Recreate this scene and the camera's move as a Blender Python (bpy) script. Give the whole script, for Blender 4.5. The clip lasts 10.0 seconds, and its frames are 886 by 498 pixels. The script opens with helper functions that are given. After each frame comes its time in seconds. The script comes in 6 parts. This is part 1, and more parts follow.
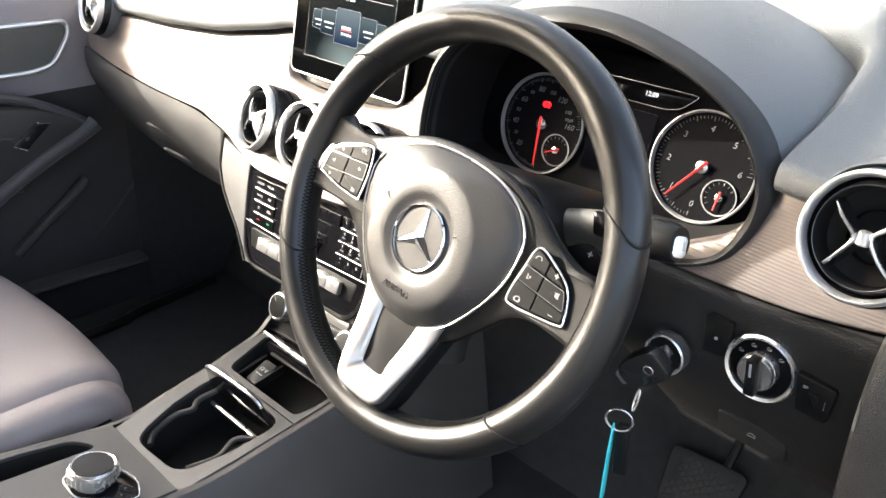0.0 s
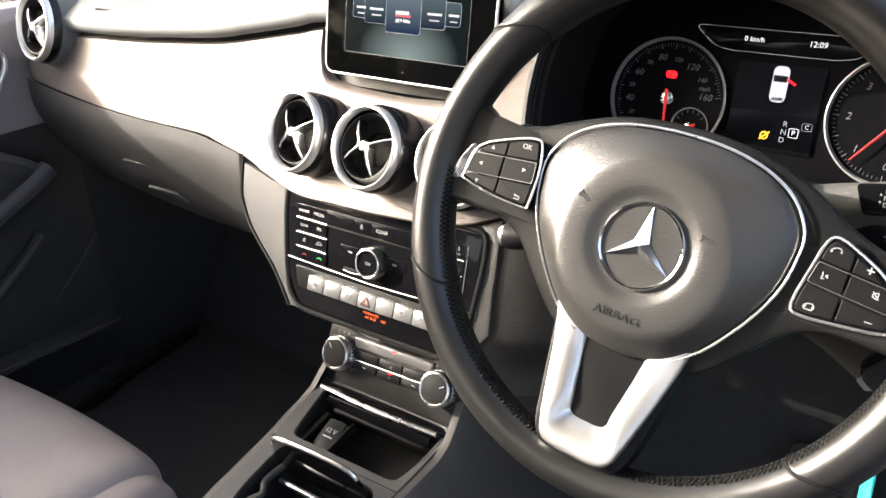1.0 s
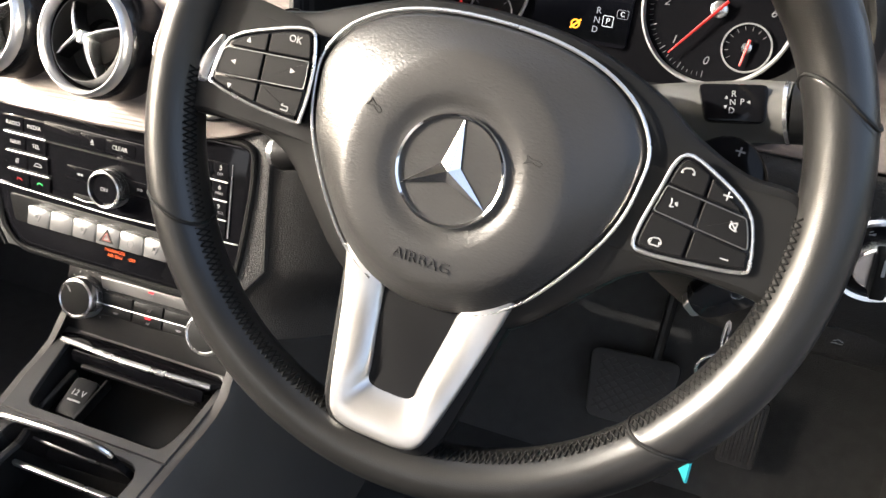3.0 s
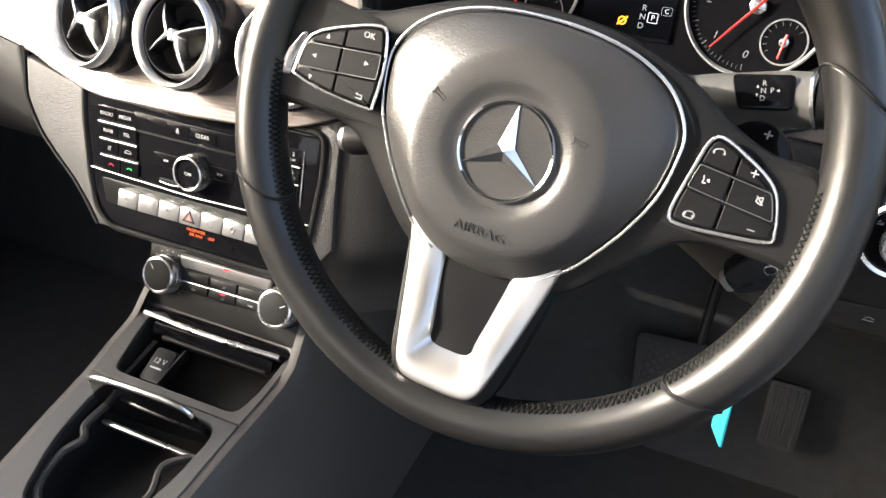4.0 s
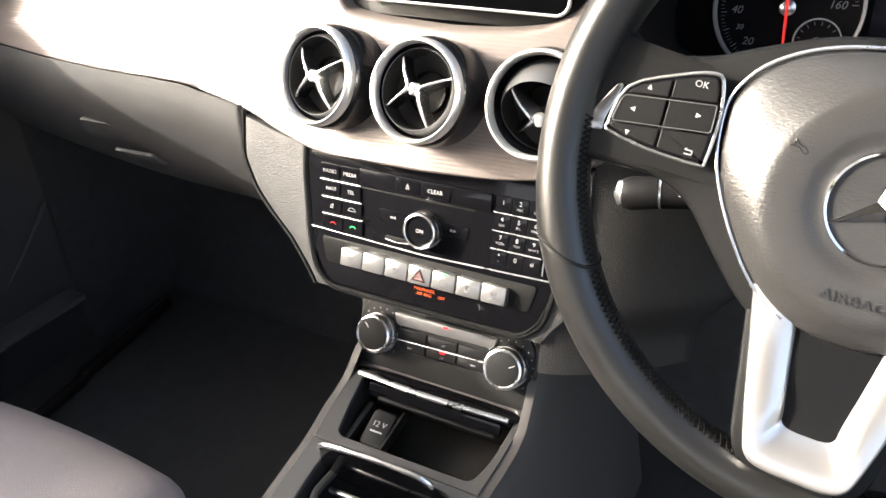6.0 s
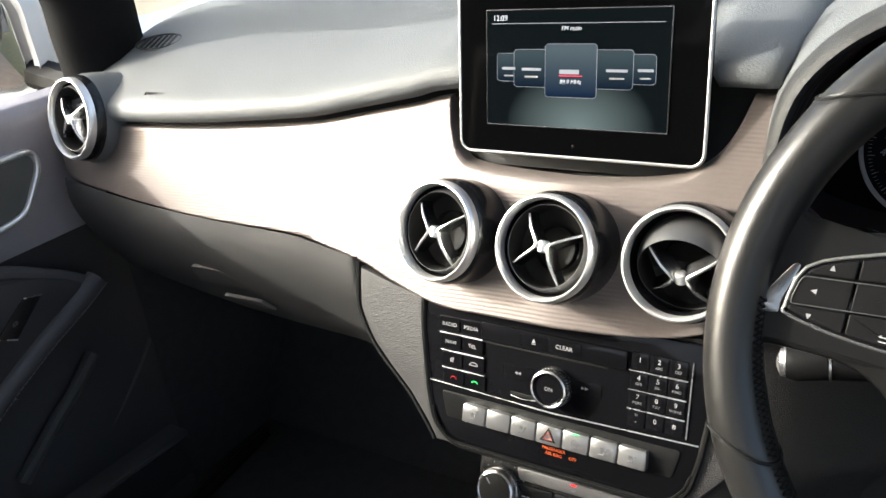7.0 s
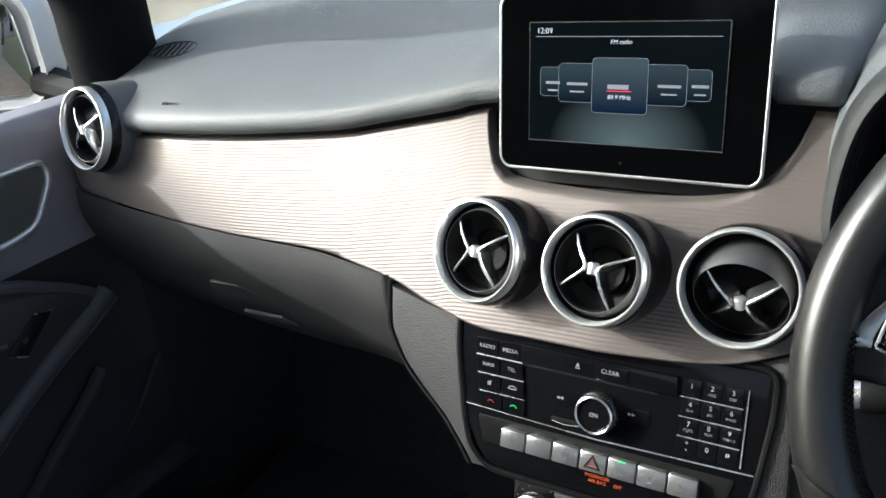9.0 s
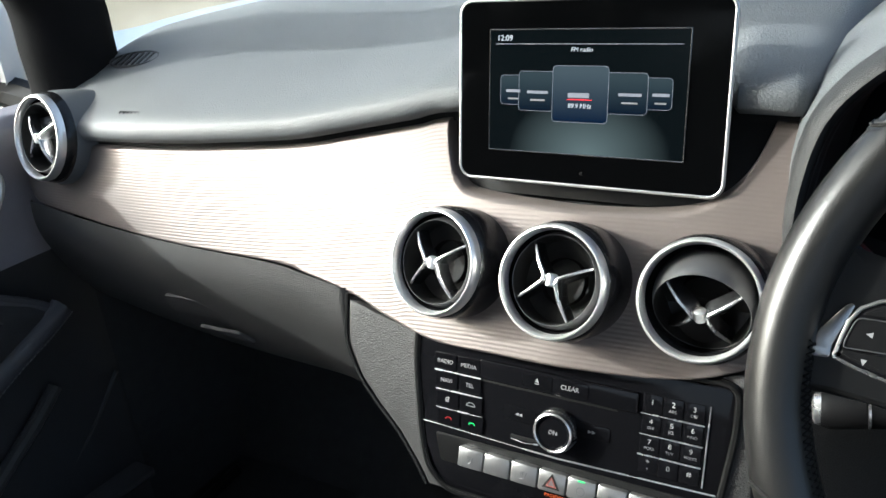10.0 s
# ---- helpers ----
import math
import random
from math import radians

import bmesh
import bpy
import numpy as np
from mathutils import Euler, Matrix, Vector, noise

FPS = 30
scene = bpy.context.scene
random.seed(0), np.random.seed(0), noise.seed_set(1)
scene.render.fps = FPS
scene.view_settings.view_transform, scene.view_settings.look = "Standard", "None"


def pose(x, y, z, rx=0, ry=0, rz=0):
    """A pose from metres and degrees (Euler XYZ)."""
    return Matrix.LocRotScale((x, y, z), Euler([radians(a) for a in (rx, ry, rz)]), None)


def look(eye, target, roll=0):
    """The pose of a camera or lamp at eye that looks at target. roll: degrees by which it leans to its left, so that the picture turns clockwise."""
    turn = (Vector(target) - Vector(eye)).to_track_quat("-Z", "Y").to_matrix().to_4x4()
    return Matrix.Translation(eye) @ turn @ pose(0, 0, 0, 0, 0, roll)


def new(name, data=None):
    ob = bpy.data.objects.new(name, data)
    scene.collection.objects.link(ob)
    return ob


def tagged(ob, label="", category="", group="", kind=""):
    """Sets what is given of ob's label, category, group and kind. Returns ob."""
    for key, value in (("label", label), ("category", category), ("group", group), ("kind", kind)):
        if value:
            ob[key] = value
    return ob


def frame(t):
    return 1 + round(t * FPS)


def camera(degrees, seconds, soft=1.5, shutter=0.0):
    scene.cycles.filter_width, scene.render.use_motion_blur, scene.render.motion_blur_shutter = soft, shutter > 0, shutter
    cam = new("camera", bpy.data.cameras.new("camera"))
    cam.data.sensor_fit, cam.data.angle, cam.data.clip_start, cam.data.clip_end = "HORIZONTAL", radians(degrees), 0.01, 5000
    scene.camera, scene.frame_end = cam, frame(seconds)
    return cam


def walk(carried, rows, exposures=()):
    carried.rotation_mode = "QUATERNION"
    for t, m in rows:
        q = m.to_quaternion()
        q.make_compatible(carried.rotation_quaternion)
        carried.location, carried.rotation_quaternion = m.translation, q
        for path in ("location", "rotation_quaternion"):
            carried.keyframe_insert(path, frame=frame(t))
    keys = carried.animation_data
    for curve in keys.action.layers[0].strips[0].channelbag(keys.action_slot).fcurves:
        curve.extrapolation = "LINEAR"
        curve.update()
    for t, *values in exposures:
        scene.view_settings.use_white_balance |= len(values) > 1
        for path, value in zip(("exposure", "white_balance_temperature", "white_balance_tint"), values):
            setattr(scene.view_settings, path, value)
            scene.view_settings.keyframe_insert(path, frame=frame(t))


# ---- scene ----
cam = camera(56.4, 10.0)
PATH = [
    (0, (0.803, -0.393, 1.012), (-0.423, 0.907, 0.114), 2.1),
    (0.5, (0.712, -0.429, 1.006), (-0.474, 0.925, 0.136), -0.4),
    (1, (0.541, -0.421, 0.947), (-0.507, 1.04, 0.072), -1.9),
    (1.5, (0.459, -0.369, 0.922), (-0.426, 1.186, 0.028), -0.5),
    (2, (0.456, -0.318, 0.926), (-0.218, 1.313, -0.016), 1.9),
    (2.5, (0.472, -0.29, 0.918), (-0.065, 1.362, -0.075), 3.0),
    (3, (0.483, -0.305, 0.905), (-0.055, 1.279, -0.192), 3.6),
    (3.2, (0.488, -0.313, 0.902), (-0.053, 1.25, -0.222), 3.5),
    (4.3, (0.498, -0.372, 0.933), (-0.2, 1.15, -0.161), 1.1),
    (4.5, (0.48, -0.381, 0.938), (-0.25, 1.131, -0.149), 0.5),
    (5, (0.425, -0.405, 0.939), (-0.373, 1.089, -0.125), -1.1),
    (5.2, (0.409, -0.408, 0.935), (-0.405, 1.08, -0.124), -1.6),
    (6.3, (0.342, -0.357, 0.916), (-0.536, 1.112, -0.12), -4.6),
    (6.5, (0.336, -0.357, 0.921), (-0.565, 1.124, -0.076), -5.1),
    (7, (0.291, -0.344, 0.956), (-0.755, 1.143, 0.123), -7.5),
    (7.5, (0.258, -0.342, 0.965), (-0.864, 1.125, 0.198), -8.4),
    (8, (0.244, -0.345, 0.972), (-0.852, 1.127, 0.177), -8.0),
    (8.5, (0.243, -0.345, 0.971), (-0.827, 1.136, 0.157), -7.6),
    (9, (0.24, -0.341, 0.964), (-0.785, 1.162, 0.132), -7.1),
    (9.5, (0.246, -0.313, 0.949), (-0.676, 1.262, 0.129), -5.6),
    (10, (0.247, -0.322, 0.943), (-0.742, 1.231, 0.164), -5.8),
]
EXPOSURES = [(0.0, 3.10, 6550, 8), (0.5, 2.94, 6560, 8), (1.0, 2.69, 6560, 9), (3.0, 2.53, 6520, 9), (5.0, 2.87, 6500, 9), (6.5, 2.92, 6450, 7), (7.0, 2.12, 6250, 5), (7.5, 1.68, 6000, 4), (9.0, 1.47, 5640, 1), (10.0, 1.66, 5680, 1)]
walk(cam, [(t, look(eye, target, roll)) for t, eye, target, roll in PATH], EXPOSURES)

# ---- world and sun ----
SUN_WAY = Vector((-0.83, -0.36, 0.375)).normalized()  # towards the sun
world = bpy.data.worlds.new("sky")
scene.world = world
world.use_nodes = True
wn = world.node_tree.nodes
sky = wn.new("ShaderNodeTexSky")
sky.sky_type, sky.sun_disc = "NISHITA", False
sky.sun_elevation = math.asin(SUN_WAY.z)
sky.sun_rotation = math.atan2(SUN_WAY.x, SUN_WAY.y)
sky.air_density, sky.dust_density = 0.8, 8.0
haze = wn.new("ShaderNodeHueSaturation")  # a milky, hazy sky
haze.inputs["Saturation"].default_value = 0.8
world.node_tree.links.new(sky.outputs[0], haze.inputs["Color"])
world.node_tree.links.new(haze.outputs[0], wn["Background"].inputs[0])
wn["Background"].inputs[1].default_value = 0.175
sun_data = bpy.data.lights.new("sun", "SUN")
sun_data.energy, sun_data.angle, sun_data.color = 2.0, radians(0.7), (1.0, 0.935, 0.85)
sun_lamp = new("sun", sun_data)
sun_lamp.matrix_world = look(SUN_WAY * 20, (0, 0, 0))


# ---- materials ----
def material(name, colour, rough=0.5, metal=0.0, vary=0.12, vary_scale=14.0, bump=0.0, bump_scale=600.0,
             kind="noise", coat=0.0, spec=0.5, smudge=0.0, glow=None, stretch=None):
    """A surface with grain at two scales: large uneven tone and wear, fine relief."""
    m = bpy.data.materials.new(name)
    m.use_nodes = True
    nt = m.node_tree
    n, ln = nt.nodes, nt.links
    b = n["Principled BSDF"]
    b.inputs["Metallic"].default_value = metal
    b.inputs["Specular IOR Level"].default_value = spec
    b.inputs["Coat Weight"].default_value = coat
    b.inputs["Coat Roughness"].default_value = 0.05
    co = n.new("ShaderNodeTexCoord")
    src = co.outputs["Object"]
    if stretch:
        mp = n.new("ShaderNodeMapping")
        mp.inputs["Scale"].default_value = stretch
        ln.new(src, mp.inputs[0])
        src = mp.outputs[0]
    big = n.new("ShaderNodeTexNoise")
    big.inputs["Scale"].default_value, big.inputs["Detail"].default_value = vary_scale, 5
    ln.new(src, big.inputs["Vector"])
    fine = n.new("ShaderNodeTexNoise")
    fine.inputs["Scale"].default_value, fine.inputs["Detail"].default_value = vary_scale * 17, 3
    ln.new(src, fine.inputs["Vector"])
    mix = n.new("ShaderNodeMath")
    mix.operation = "MULTIPLY_ADD"
    mix.inputs[1].default_value = 0.35
    ln.new(fine.outputs[0], mix.inputs[0])
    ln.new(big.outputs[0], mix.inputs[2])
    ramp = n.new("ShaderNodeMapRange")
    ramp.inputs[1].default_value, ramp.inputs[2].default_value = 0.35, 1.0
    ramp.inputs[3].default_value, ramp.inputs[4].default_value = 1 - vary, 1 + vary
    ln.new(mix.outputs[0], ramp.inputs[0])
    tone = n.new("ShaderNodeVectorMath")
    tone.operation = "SCALE"
    tone.inputs[0].default_value = colour
    ln.new(ramp.outputs[0], tone.inputs["Scale"])
    ln.new(tone.outputs[0], b.inputs["Base Color"])
    rr = n.new("ShaderNodeMapRange")
    rr.inputs[1].default_value, rr.inputs[2].default_value = 0.3, 0.7
    rr.inputs[3].default_value, rr.inputs[4].default_value = max(0.02, rough - 0.025 - smudge), min(1, rough + 0.025 + smudge)
    ln.new(big.outputs[0], rr.inputs[0])
    ln.new(rr.outputs[0], b.inputs["Roughness"])
    if bump:
        if kind == "grain":
            tx = n.new("ShaderNodeTexVoronoi")
            tx.feature = "DISTANCE_TO_EDGE"
            warp = n.new("ShaderNodeVectorMath")
            warp.operation = "MULTIPLY_ADD"
            wnz = n.new("ShaderNodeTexNoise")
            wnz.inputs["Scale"].default_value = bump_scale * 0.5
            ln.new(src, wnz.inputs["Vector"])
            ln.new(wnz.outputs["Color"], warp.inputs[0])
            warp.inputs[1].default_value = (0.7 / bump_scale,) * 3
            ln.new(src, warp.inputs[2])
            ln.new(warp.outputs[0], tx.inputs["Vector"])
            h = n.new("ShaderNodeMath")
            h.operation = "POWER"
            h.inputs[1].default_value = 0.5
            ln.new(tx.outputs["Distance"], h.inputs[0])
            height = h.outputs[0]
        else:
            tx = n.new("ShaderNodeTexNoise")
            tx.inputs["Detail"].default_value = 4
            ln.new(src, tx.inputs["Vector"])
            height = tx.outputs[0]
        tx.inputs["Scale"].default_value = bump_scale
        bp = n.new("ShaderNodeBump")
        bp.inputs["Strength"].default_value = bump
        bp.inputs["Distance"].default_value = 0.0010
        ln.new(height, bp.inputs["Height"])
        ln.new(bp.outputs[0], b.inputs["Normal"])
    if glow:
        b.inputs["Emission Color"].default_value = (*glow[:3], 1)
        b.inputs["Emission Strength"].default_value = glow[3]
    return m


PAD = material("dash pad leatherette", (0.107, 0.115, 0.121), 0.54, bump=0.46, bump_scale=340, kind="grain", vary=0.10)
LOWER = material("grained black dash plastic", (0.051, 0.050, 0.049), 0.52, spec=0.35, bump=0.6, bump_scale=480, kind="grain", vary=0.12)
TRIM = material("ribbed champagne trim", (0.170, 0.145, 0.133), 0.40, metal=0.34, vary=0.05)
CHROME = material("satin chrome", (0.76, 0.755, 0.75), 0.27, metal=0.95, vary=0.04, smudge=0.03)
BLADE = material("dark chrome", (0.40, 0.40, 0.41), 0.26, metal=1.0, vary=0.05)
MIRRORCHROME = material("bright chrome", (0.86, 0.86, 0.86), 0.08, metal=1.0, vary=0.03)
SILVER = material("silver painted plastic", (0.53, 0.518, 0.502), 0.32, metal=0.85, vary=0.04, bump=0.05, bump_scale=3000)
GLOSS = material("gloss black", (0.005, 0.005, 0.006), 0.07, spec=0.15, vary=0.1, smudge=0.03)
SATIN = material("satin black plastic", (0.008, 0.008, 0.008), 0.38, spec=0.22, bump=0.12, bump_scale=2500, vary=0.15)
DARK = material("matt black plastic", (0.012, 0.012, 0.012), 0.6, spec=0.15, bump=0.15, bump_scale=1500, vary=0.2)
LEATHER = material("wheel leather", (0.011, 0.0108, 0.0105), 0.31, bump=0.10, bump_scale=900, kind="grain", vary=0.15, vary_scale=25)
SEAT = material("seat leather", (0.20, 0.175, 0.175), 0.38, bump=0.35, bump_scale=420, kind="grain", vary=0.12)
AIRBAGM = material("airbag cover grain", (0.029, 0.0285, 0.028), 0.35, bump=0.26, bump_scale=620, vary=0.10, stretch=(0.7, 1.4, 1.0))
THREAD = material("black thread", (0.009, 0.009, 0.009), 0.8, spec=0.1, vary=0.2)
CARPET = material("black carpet", (0.032, 0.032, 0.032), 0.95, bump=1.0, bump_scale=900, vary=0.3, vary_scale=60)
RUBBER = material("black rubber", (0.020, 0.020, 0.020), 0.6, bump=0.2, bump_scale=900, vary=0.2)
CLIMATE = material("console satin black", (0.043, 0.042, 0.041), 0.42, bump=0.25, bump_scale=1200, vary=0.12)
SIDE = material("console side vinyl", (0.062, 0.057, 0.053), 0.44, bump=0.35, bump_scale=700, kind="grain", vary=0.15)
DOORM = material("door card vinyl", (0.25, 0.235, 0.26), 0.42, spec=0.9, bump=0.4, bump_scale=520, kind="grain", vary=0.12)
KNEE = material("dark knee panel plastic", (0.018, 0.0175, 0.0175), 0.55, spec=0.3, bump=0.5, bump_scale=520, kind="grain", vary=0.12)
TREAD = material("worn pedal rubber", (0.026, 0.0245, 0.0235), 0.6, bump=0.4, bump_scale=500, vary=0.25, vary_scale=40)
# darker than the surfaces it stands on: the relief's shading is in the colour
RELIEFSHADE = material("emboss with painted shade", (0.019, 0.0182, 0.0175), 0.30, vary=0.05)
PRINT = material("white print", (0.34, 0.34, 0.34), 0.6, vary=0.04)
GREYPRINT = material("grey print", (0.19, 0.19, 0.20), 0.6, vary=0.04)
REDNEEDLE = material("red needle", (0.34, 0.012, 0.014), 0.4, vary=0.03, glow=(1.0, 0.04, 0.03, 0.10))
REDLAMP = material("red lamp", (0.25, 0.005, 0.01), 0.4, vary=0.02, glow=(1.0, 0.004, 0.008, 0.75))
AMBER = material("amber lamp", (0.5, 0.2, 0.02), 0.4, vary=0.02, glow=(1.0, 0.40, 0.02, 0.3))
ORANGE = material("orange lamp", (0.5, 0.08, 0.02), 0.4, vary=0.02, glow=(1.0, 0.18, 0.04, 0.06))
GREENLED = material("green lamp", (0.05, 0.5, 0.1), 0.4, vary=0.02, glow=(0.05, 1.0, 0.25, 0.22))
LCDWHITE = material("lit white", (0.10, 0.10, 0.105), 0.5, vary=0.02, glow=(0.95, 0.97, 1.0, 0.24))
LCDGREY = material("lit grey", (0.07, 0.07, 0.075), 0.5, vary=0.02, glow=(0.75, 0.78, 0.9, 0.10))
GAUGE = material("gauge face black", (0.004, 0.004, 0.005), 0.5, spec=0.04, vary=0.1)
SWITCH = material("silver switch cap", (0.30, 0.298, 0.295), 0.30, metal=0.75, vary=0.06)
BUTTON = material("matt button plastic", (0.006, 0.006, 0.0065), 0.5, spec=0.12, bump=0.08, bump_scale=2500, vary=0.12)
COLLAR = material("black vent collar", (0.010, 0.010, 0.011), 0.20, spec=0.35, vary=0.1, smudge=0.04)
DOORLOW = material("door vinyl with lower shade", (0.026, 0.026, 0.028), 0.55, bump=0.4, bump_scale=420, kind="grain", vary=0.12)
ARMTOP = material("soft dark armrest vinyl", (0.050, 0.050, 0.056), 0.5, bump=0.4, bump_scale=420, kind="grain", vary=0.12)
RINGWHITE = material("pale gauge ring", (0.36, 0.36, 0.36), 0.35, metal=0.35, vary=0.04)
CYAN = material("turquoise tag", (0.05, 0.62, 0.68), 0.5, vary=0.08)
CLEARISH = material("smoked key plastic", (0.018, 0.018, 0.019), 0.10, vary=0.1)
PILLAR = material("black woven pillar cloth", (0.008, 0.008, 0.009), 0.85, spec=0.05, bump=0.3, bump_scale=1400, vary=0.2)
BEIGEHEAD = material("headliner cloth", (0.26, 0.255, 0.245), 0.9, vary=0.08, bump=0.3, bump_scale=900)
BODYWHITE = material("white car paint", (0.76, 0.75, 0.72), 0.35, coat=0.25, vary=0.03)


# ---- mesh helpers ----
def part(name, bm, mat, parent=None, label="", m=None, smooth=True, sharp=35.0):
    """Links a bmesh as one mesh object under a thing or a part."""
    bmesh.ops.recalc_face_normals(bm, faces=bm.faces)
    me = bpy.data.meshes.new(name)
    if smooth:
        for f in bm.faces:
            f.smooth = True
        lim = radians(sharp)
        for e in bm.edges:
            if len(e.link_faces) == 2 and e.calc_face_angle(0) > lim:
                e.smooth = False
    bm.to_mesh(me)
    bm.free()
    for one in mat if isinstance(mat, (list, tuple)) else [mat]:
        me.materials.append(one)
    ob = new(name, me)
    if parent:
        ob.parent = parent
    if m is not None:
        ob.matrix_local = m
    if label:
        tagged(ob, label)
    return ob


def thing(name, m, label, category, group="", kind=""):
    return_ob = new(name)
    return_ob.empty_display_size = 0.02
    return_ob.matrix_world = m
    return tagged(return_ob, label, category, group, kind)


def face(x, y, z, tilt=0.0, yaw=0.0, spin=0.0):
    """A frame on a panel: x right, y up along the panel, z out of it towards the seats. tilt: degrees by which its top leans away."""
    return pose(x, y, z, 0, 0, yaw) @ pose(0, 0, 0, 90 - tilt, 0, 0) @ pose(0, 0, 0, 0, 0, spin)


def rrect(w, h, r, n=5, cx=0.0, cy=0.0):
    out = []
    for k, (sx, sy) in enumerate(((1, 1), (-1, 1), (-1, -1), (1, -1))):
        for i in range(n + 1):
            a = math.pi / 2 * (k + i / n)
            out.append((cx + sx * (w / 2 - r) + r * math.cos(a), cy + sy * (h / 2 - r) + r * math.sin(a)))
    return out


def stepped(pts, step):
    """A closed outline with points at even steps along its long sides."""
    out = []
    for p, q in zip(pts, pts[1:] + pts[:1]):
        k = max(1, int(math.hypot(q[0] - p[0], q[1] - p[1]) / step))
        out += [(p[0] + (q[0] - p[0]) * i / k, p[1] + (q[1] - p[1]) * i / k) for i in range(k)]
    return out


def rounded(pts, r, n=4):
    """A polygon with its corners rounded."""
    out = []
    for i, p in enumerate(pts):
        p = Vector(p)
        a, b = Vector(pts[i - 1]) - p, Vector(pts[(i + 1) % len(pts)]) - p
        ra, rb = min(r, a.length * 0.45), min(r, b.length * 0.45)
        s, e = p + a.normalized() * ra, p + b.normalized() * rb
        for k in range(n + 1):
            u = k / n
            out.append(tuple(s * (1 - u) ** 2 + p * 2 * u * (1 - u) + e * u * u))
    return out


def smooth_loop(pts, n=6):
    """A closed Catmull-Rom curve through the points."""
    out, k = [], len(pts)
    for i in range(k):
        p0, p1, p2, p3 = (np.array(pts[(i + j - 1) % k], float) for j in range(4))
        for s in range(n):
            u = s / n
            out.append(tuple(0.5 * (2 * p1 + (p2 - p0) * u + (2 * p0 - 5 * p1 + 4 * p2 - p3) * u ** 2 + (3 * p1 - p0 - 3 * p2 + p3) * u ** 3)))
    return out


def smooth_line(pts, n=6):
    out, k = [], len(pts)
    for i in range(k - 1):
        p0, p1, p2, p3 = (np.array(pts[min(max(i + j - 1, 0), k - 1)], float) for j in range(4))
        for s in range(n):
            u = s / n
            out.append(tuple(0.5 * (2 * p1 + (p2 - p0) * u + (2 * p0 - 5 * p1 + 4 * p2 - p3) * u ** 2 + (3 * p1 - p0 - 3 * p2 + p3) * u ** 3)))
    out.append(tuple(pts[-1]))
    return out


def inset(pts, d):
    out, k = [], len(pts)
    area = sum(pts[i - 1][0] * pts[i][1] - pts[i][0] * pts[i - 1][1] for i in range(k))
    sgn = 1 if area > 0 else -1
    for i in range(k):
        a, p, b = (Vector(pts[j % k]) for j in (i - 1, i, i + 1))
        e1, e2 = (p - a), (b - p)
        if e1.length < 1e-9 or e2.length < 1e-9:
            out.append(tuple(p))
            continue
        n1, n2 = Vector((-e1.y, e1.x)).normalized() * sgn, Vector((-e2.y, e2.x)).normalized() * sgn
        nn = n1 + n2
        nn = nn / max(nn.length_squared / 2, 0.35) if nn.length > 1e-6 else n1
        out.append((p.x + nn.x * d, p.y + nn.y * d))
    return out


def rings(bm, loops, cap0=True, cap1=True, closed=True):
    """Skins a list of loops of equal length."""
    vs = [[bm.verts.new(p) for p in loop] for loop in loops]
    k = len(loops[0])
    for a, b in zip(vs, vs[1:]):
        for i in range(k if closed else k - 1):
            j = (i + 1) % k
            bm.faces.new((a[i], a[j], b[j], b[i]))
    if cap0:
        bm.faces.new(vs[0][::-1])
    if cap1:
        bm.faces.new(vs[-1])
    return vs


def plate(pts, z0, z1, bevel=0.0008, bm=None, dish=None):
    """A solid slab with the outline pts from z0 to z1 and a rounded upper edge."""
    bm = bm or bmesh.new()
    loops = [[(x, y, z0) for x, y in pts], [(x, y, z1 - bevel) for x, y in pts]]
    if bevel:
        loops.append([(x, y, z1 - bevel * 0.3) for x, y in inset(pts, bevel * 0.3)])
        loops.append([(x, y, z1) for x, y in inset(pts, bevel)])
    rings(bm, loops)
    return bm


def frame_plate(outer, inner, z0, z1, bevel=0.0006, bm=None):
    """A flat frame between two outlines of equal length."""
    bm = bm or bmesh.new()
    o2, i2 = inset(outer, bevel), inset(inner, -bevel)
    loops = [[(x, y, z0) for x, y in outer], [(x, y, z1 - bevel) for x, y in outer], [(x, y, z1) for x, y in o2],
             [(x, y, z1) for x, y in i2], [(x, y, z1 - bevel) for x, y in inner], [(x, y, z0) for x, y in inner]]
    rings(bm, loops + [loops[0]], False, False)
    bmesh.ops.remove_doubles(bm, verts=bm.verts, dist=1e-7)
    return bm


def lathe(profile, n=48, bm=None, caps=True):
    bm = bm or bmesh.new()
    loops = [[(r * math.cos(2 * math.pi * i / n), r * math.sin(2 * math.pi * i / n), z) for i in range(n)] for r, z in profile]
    rings(bm, loops, caps, caps)
    return bm


def tube(path, radius, n=10, closed=False, bm=None, caps=True, flat=1.0):
    """A round bar along a path; radius may be a list. flat squeezes it across."""
    bm = bm or bmesh.new()
    path = [Vector(p) for p in path]
    k = len(path)
    loops, up = [], None
    for i, p in enumerate(path):
        a = path[i - 1] if (closed or i) else p
        b = path[(i + 1) % k] if (closed or i < k - 1) else p
        d = (b - a).normalized()
        if up is None:
            up = d.orthogonal().normalized()
        up = (up - d * up.dot(d)).normalized()
        side = d.cross(up)
        r = radius[i] if isinstance(radius, (list, tuple)) else radius
        loops.append([p + (up * math.cos(2 * math.pi * j / n) * flat + side * math.sin(2 * math.pi * j / n)) * r for j in range(n)])
    if closed:
        rings(bm, loops + [loops[0]], False, False)
        bmesh.ops.remove_doubles(bm, verts=bm.verts, dist=1e-7)
    else:
        rings(bm, loops, caps, caps)
    return bm


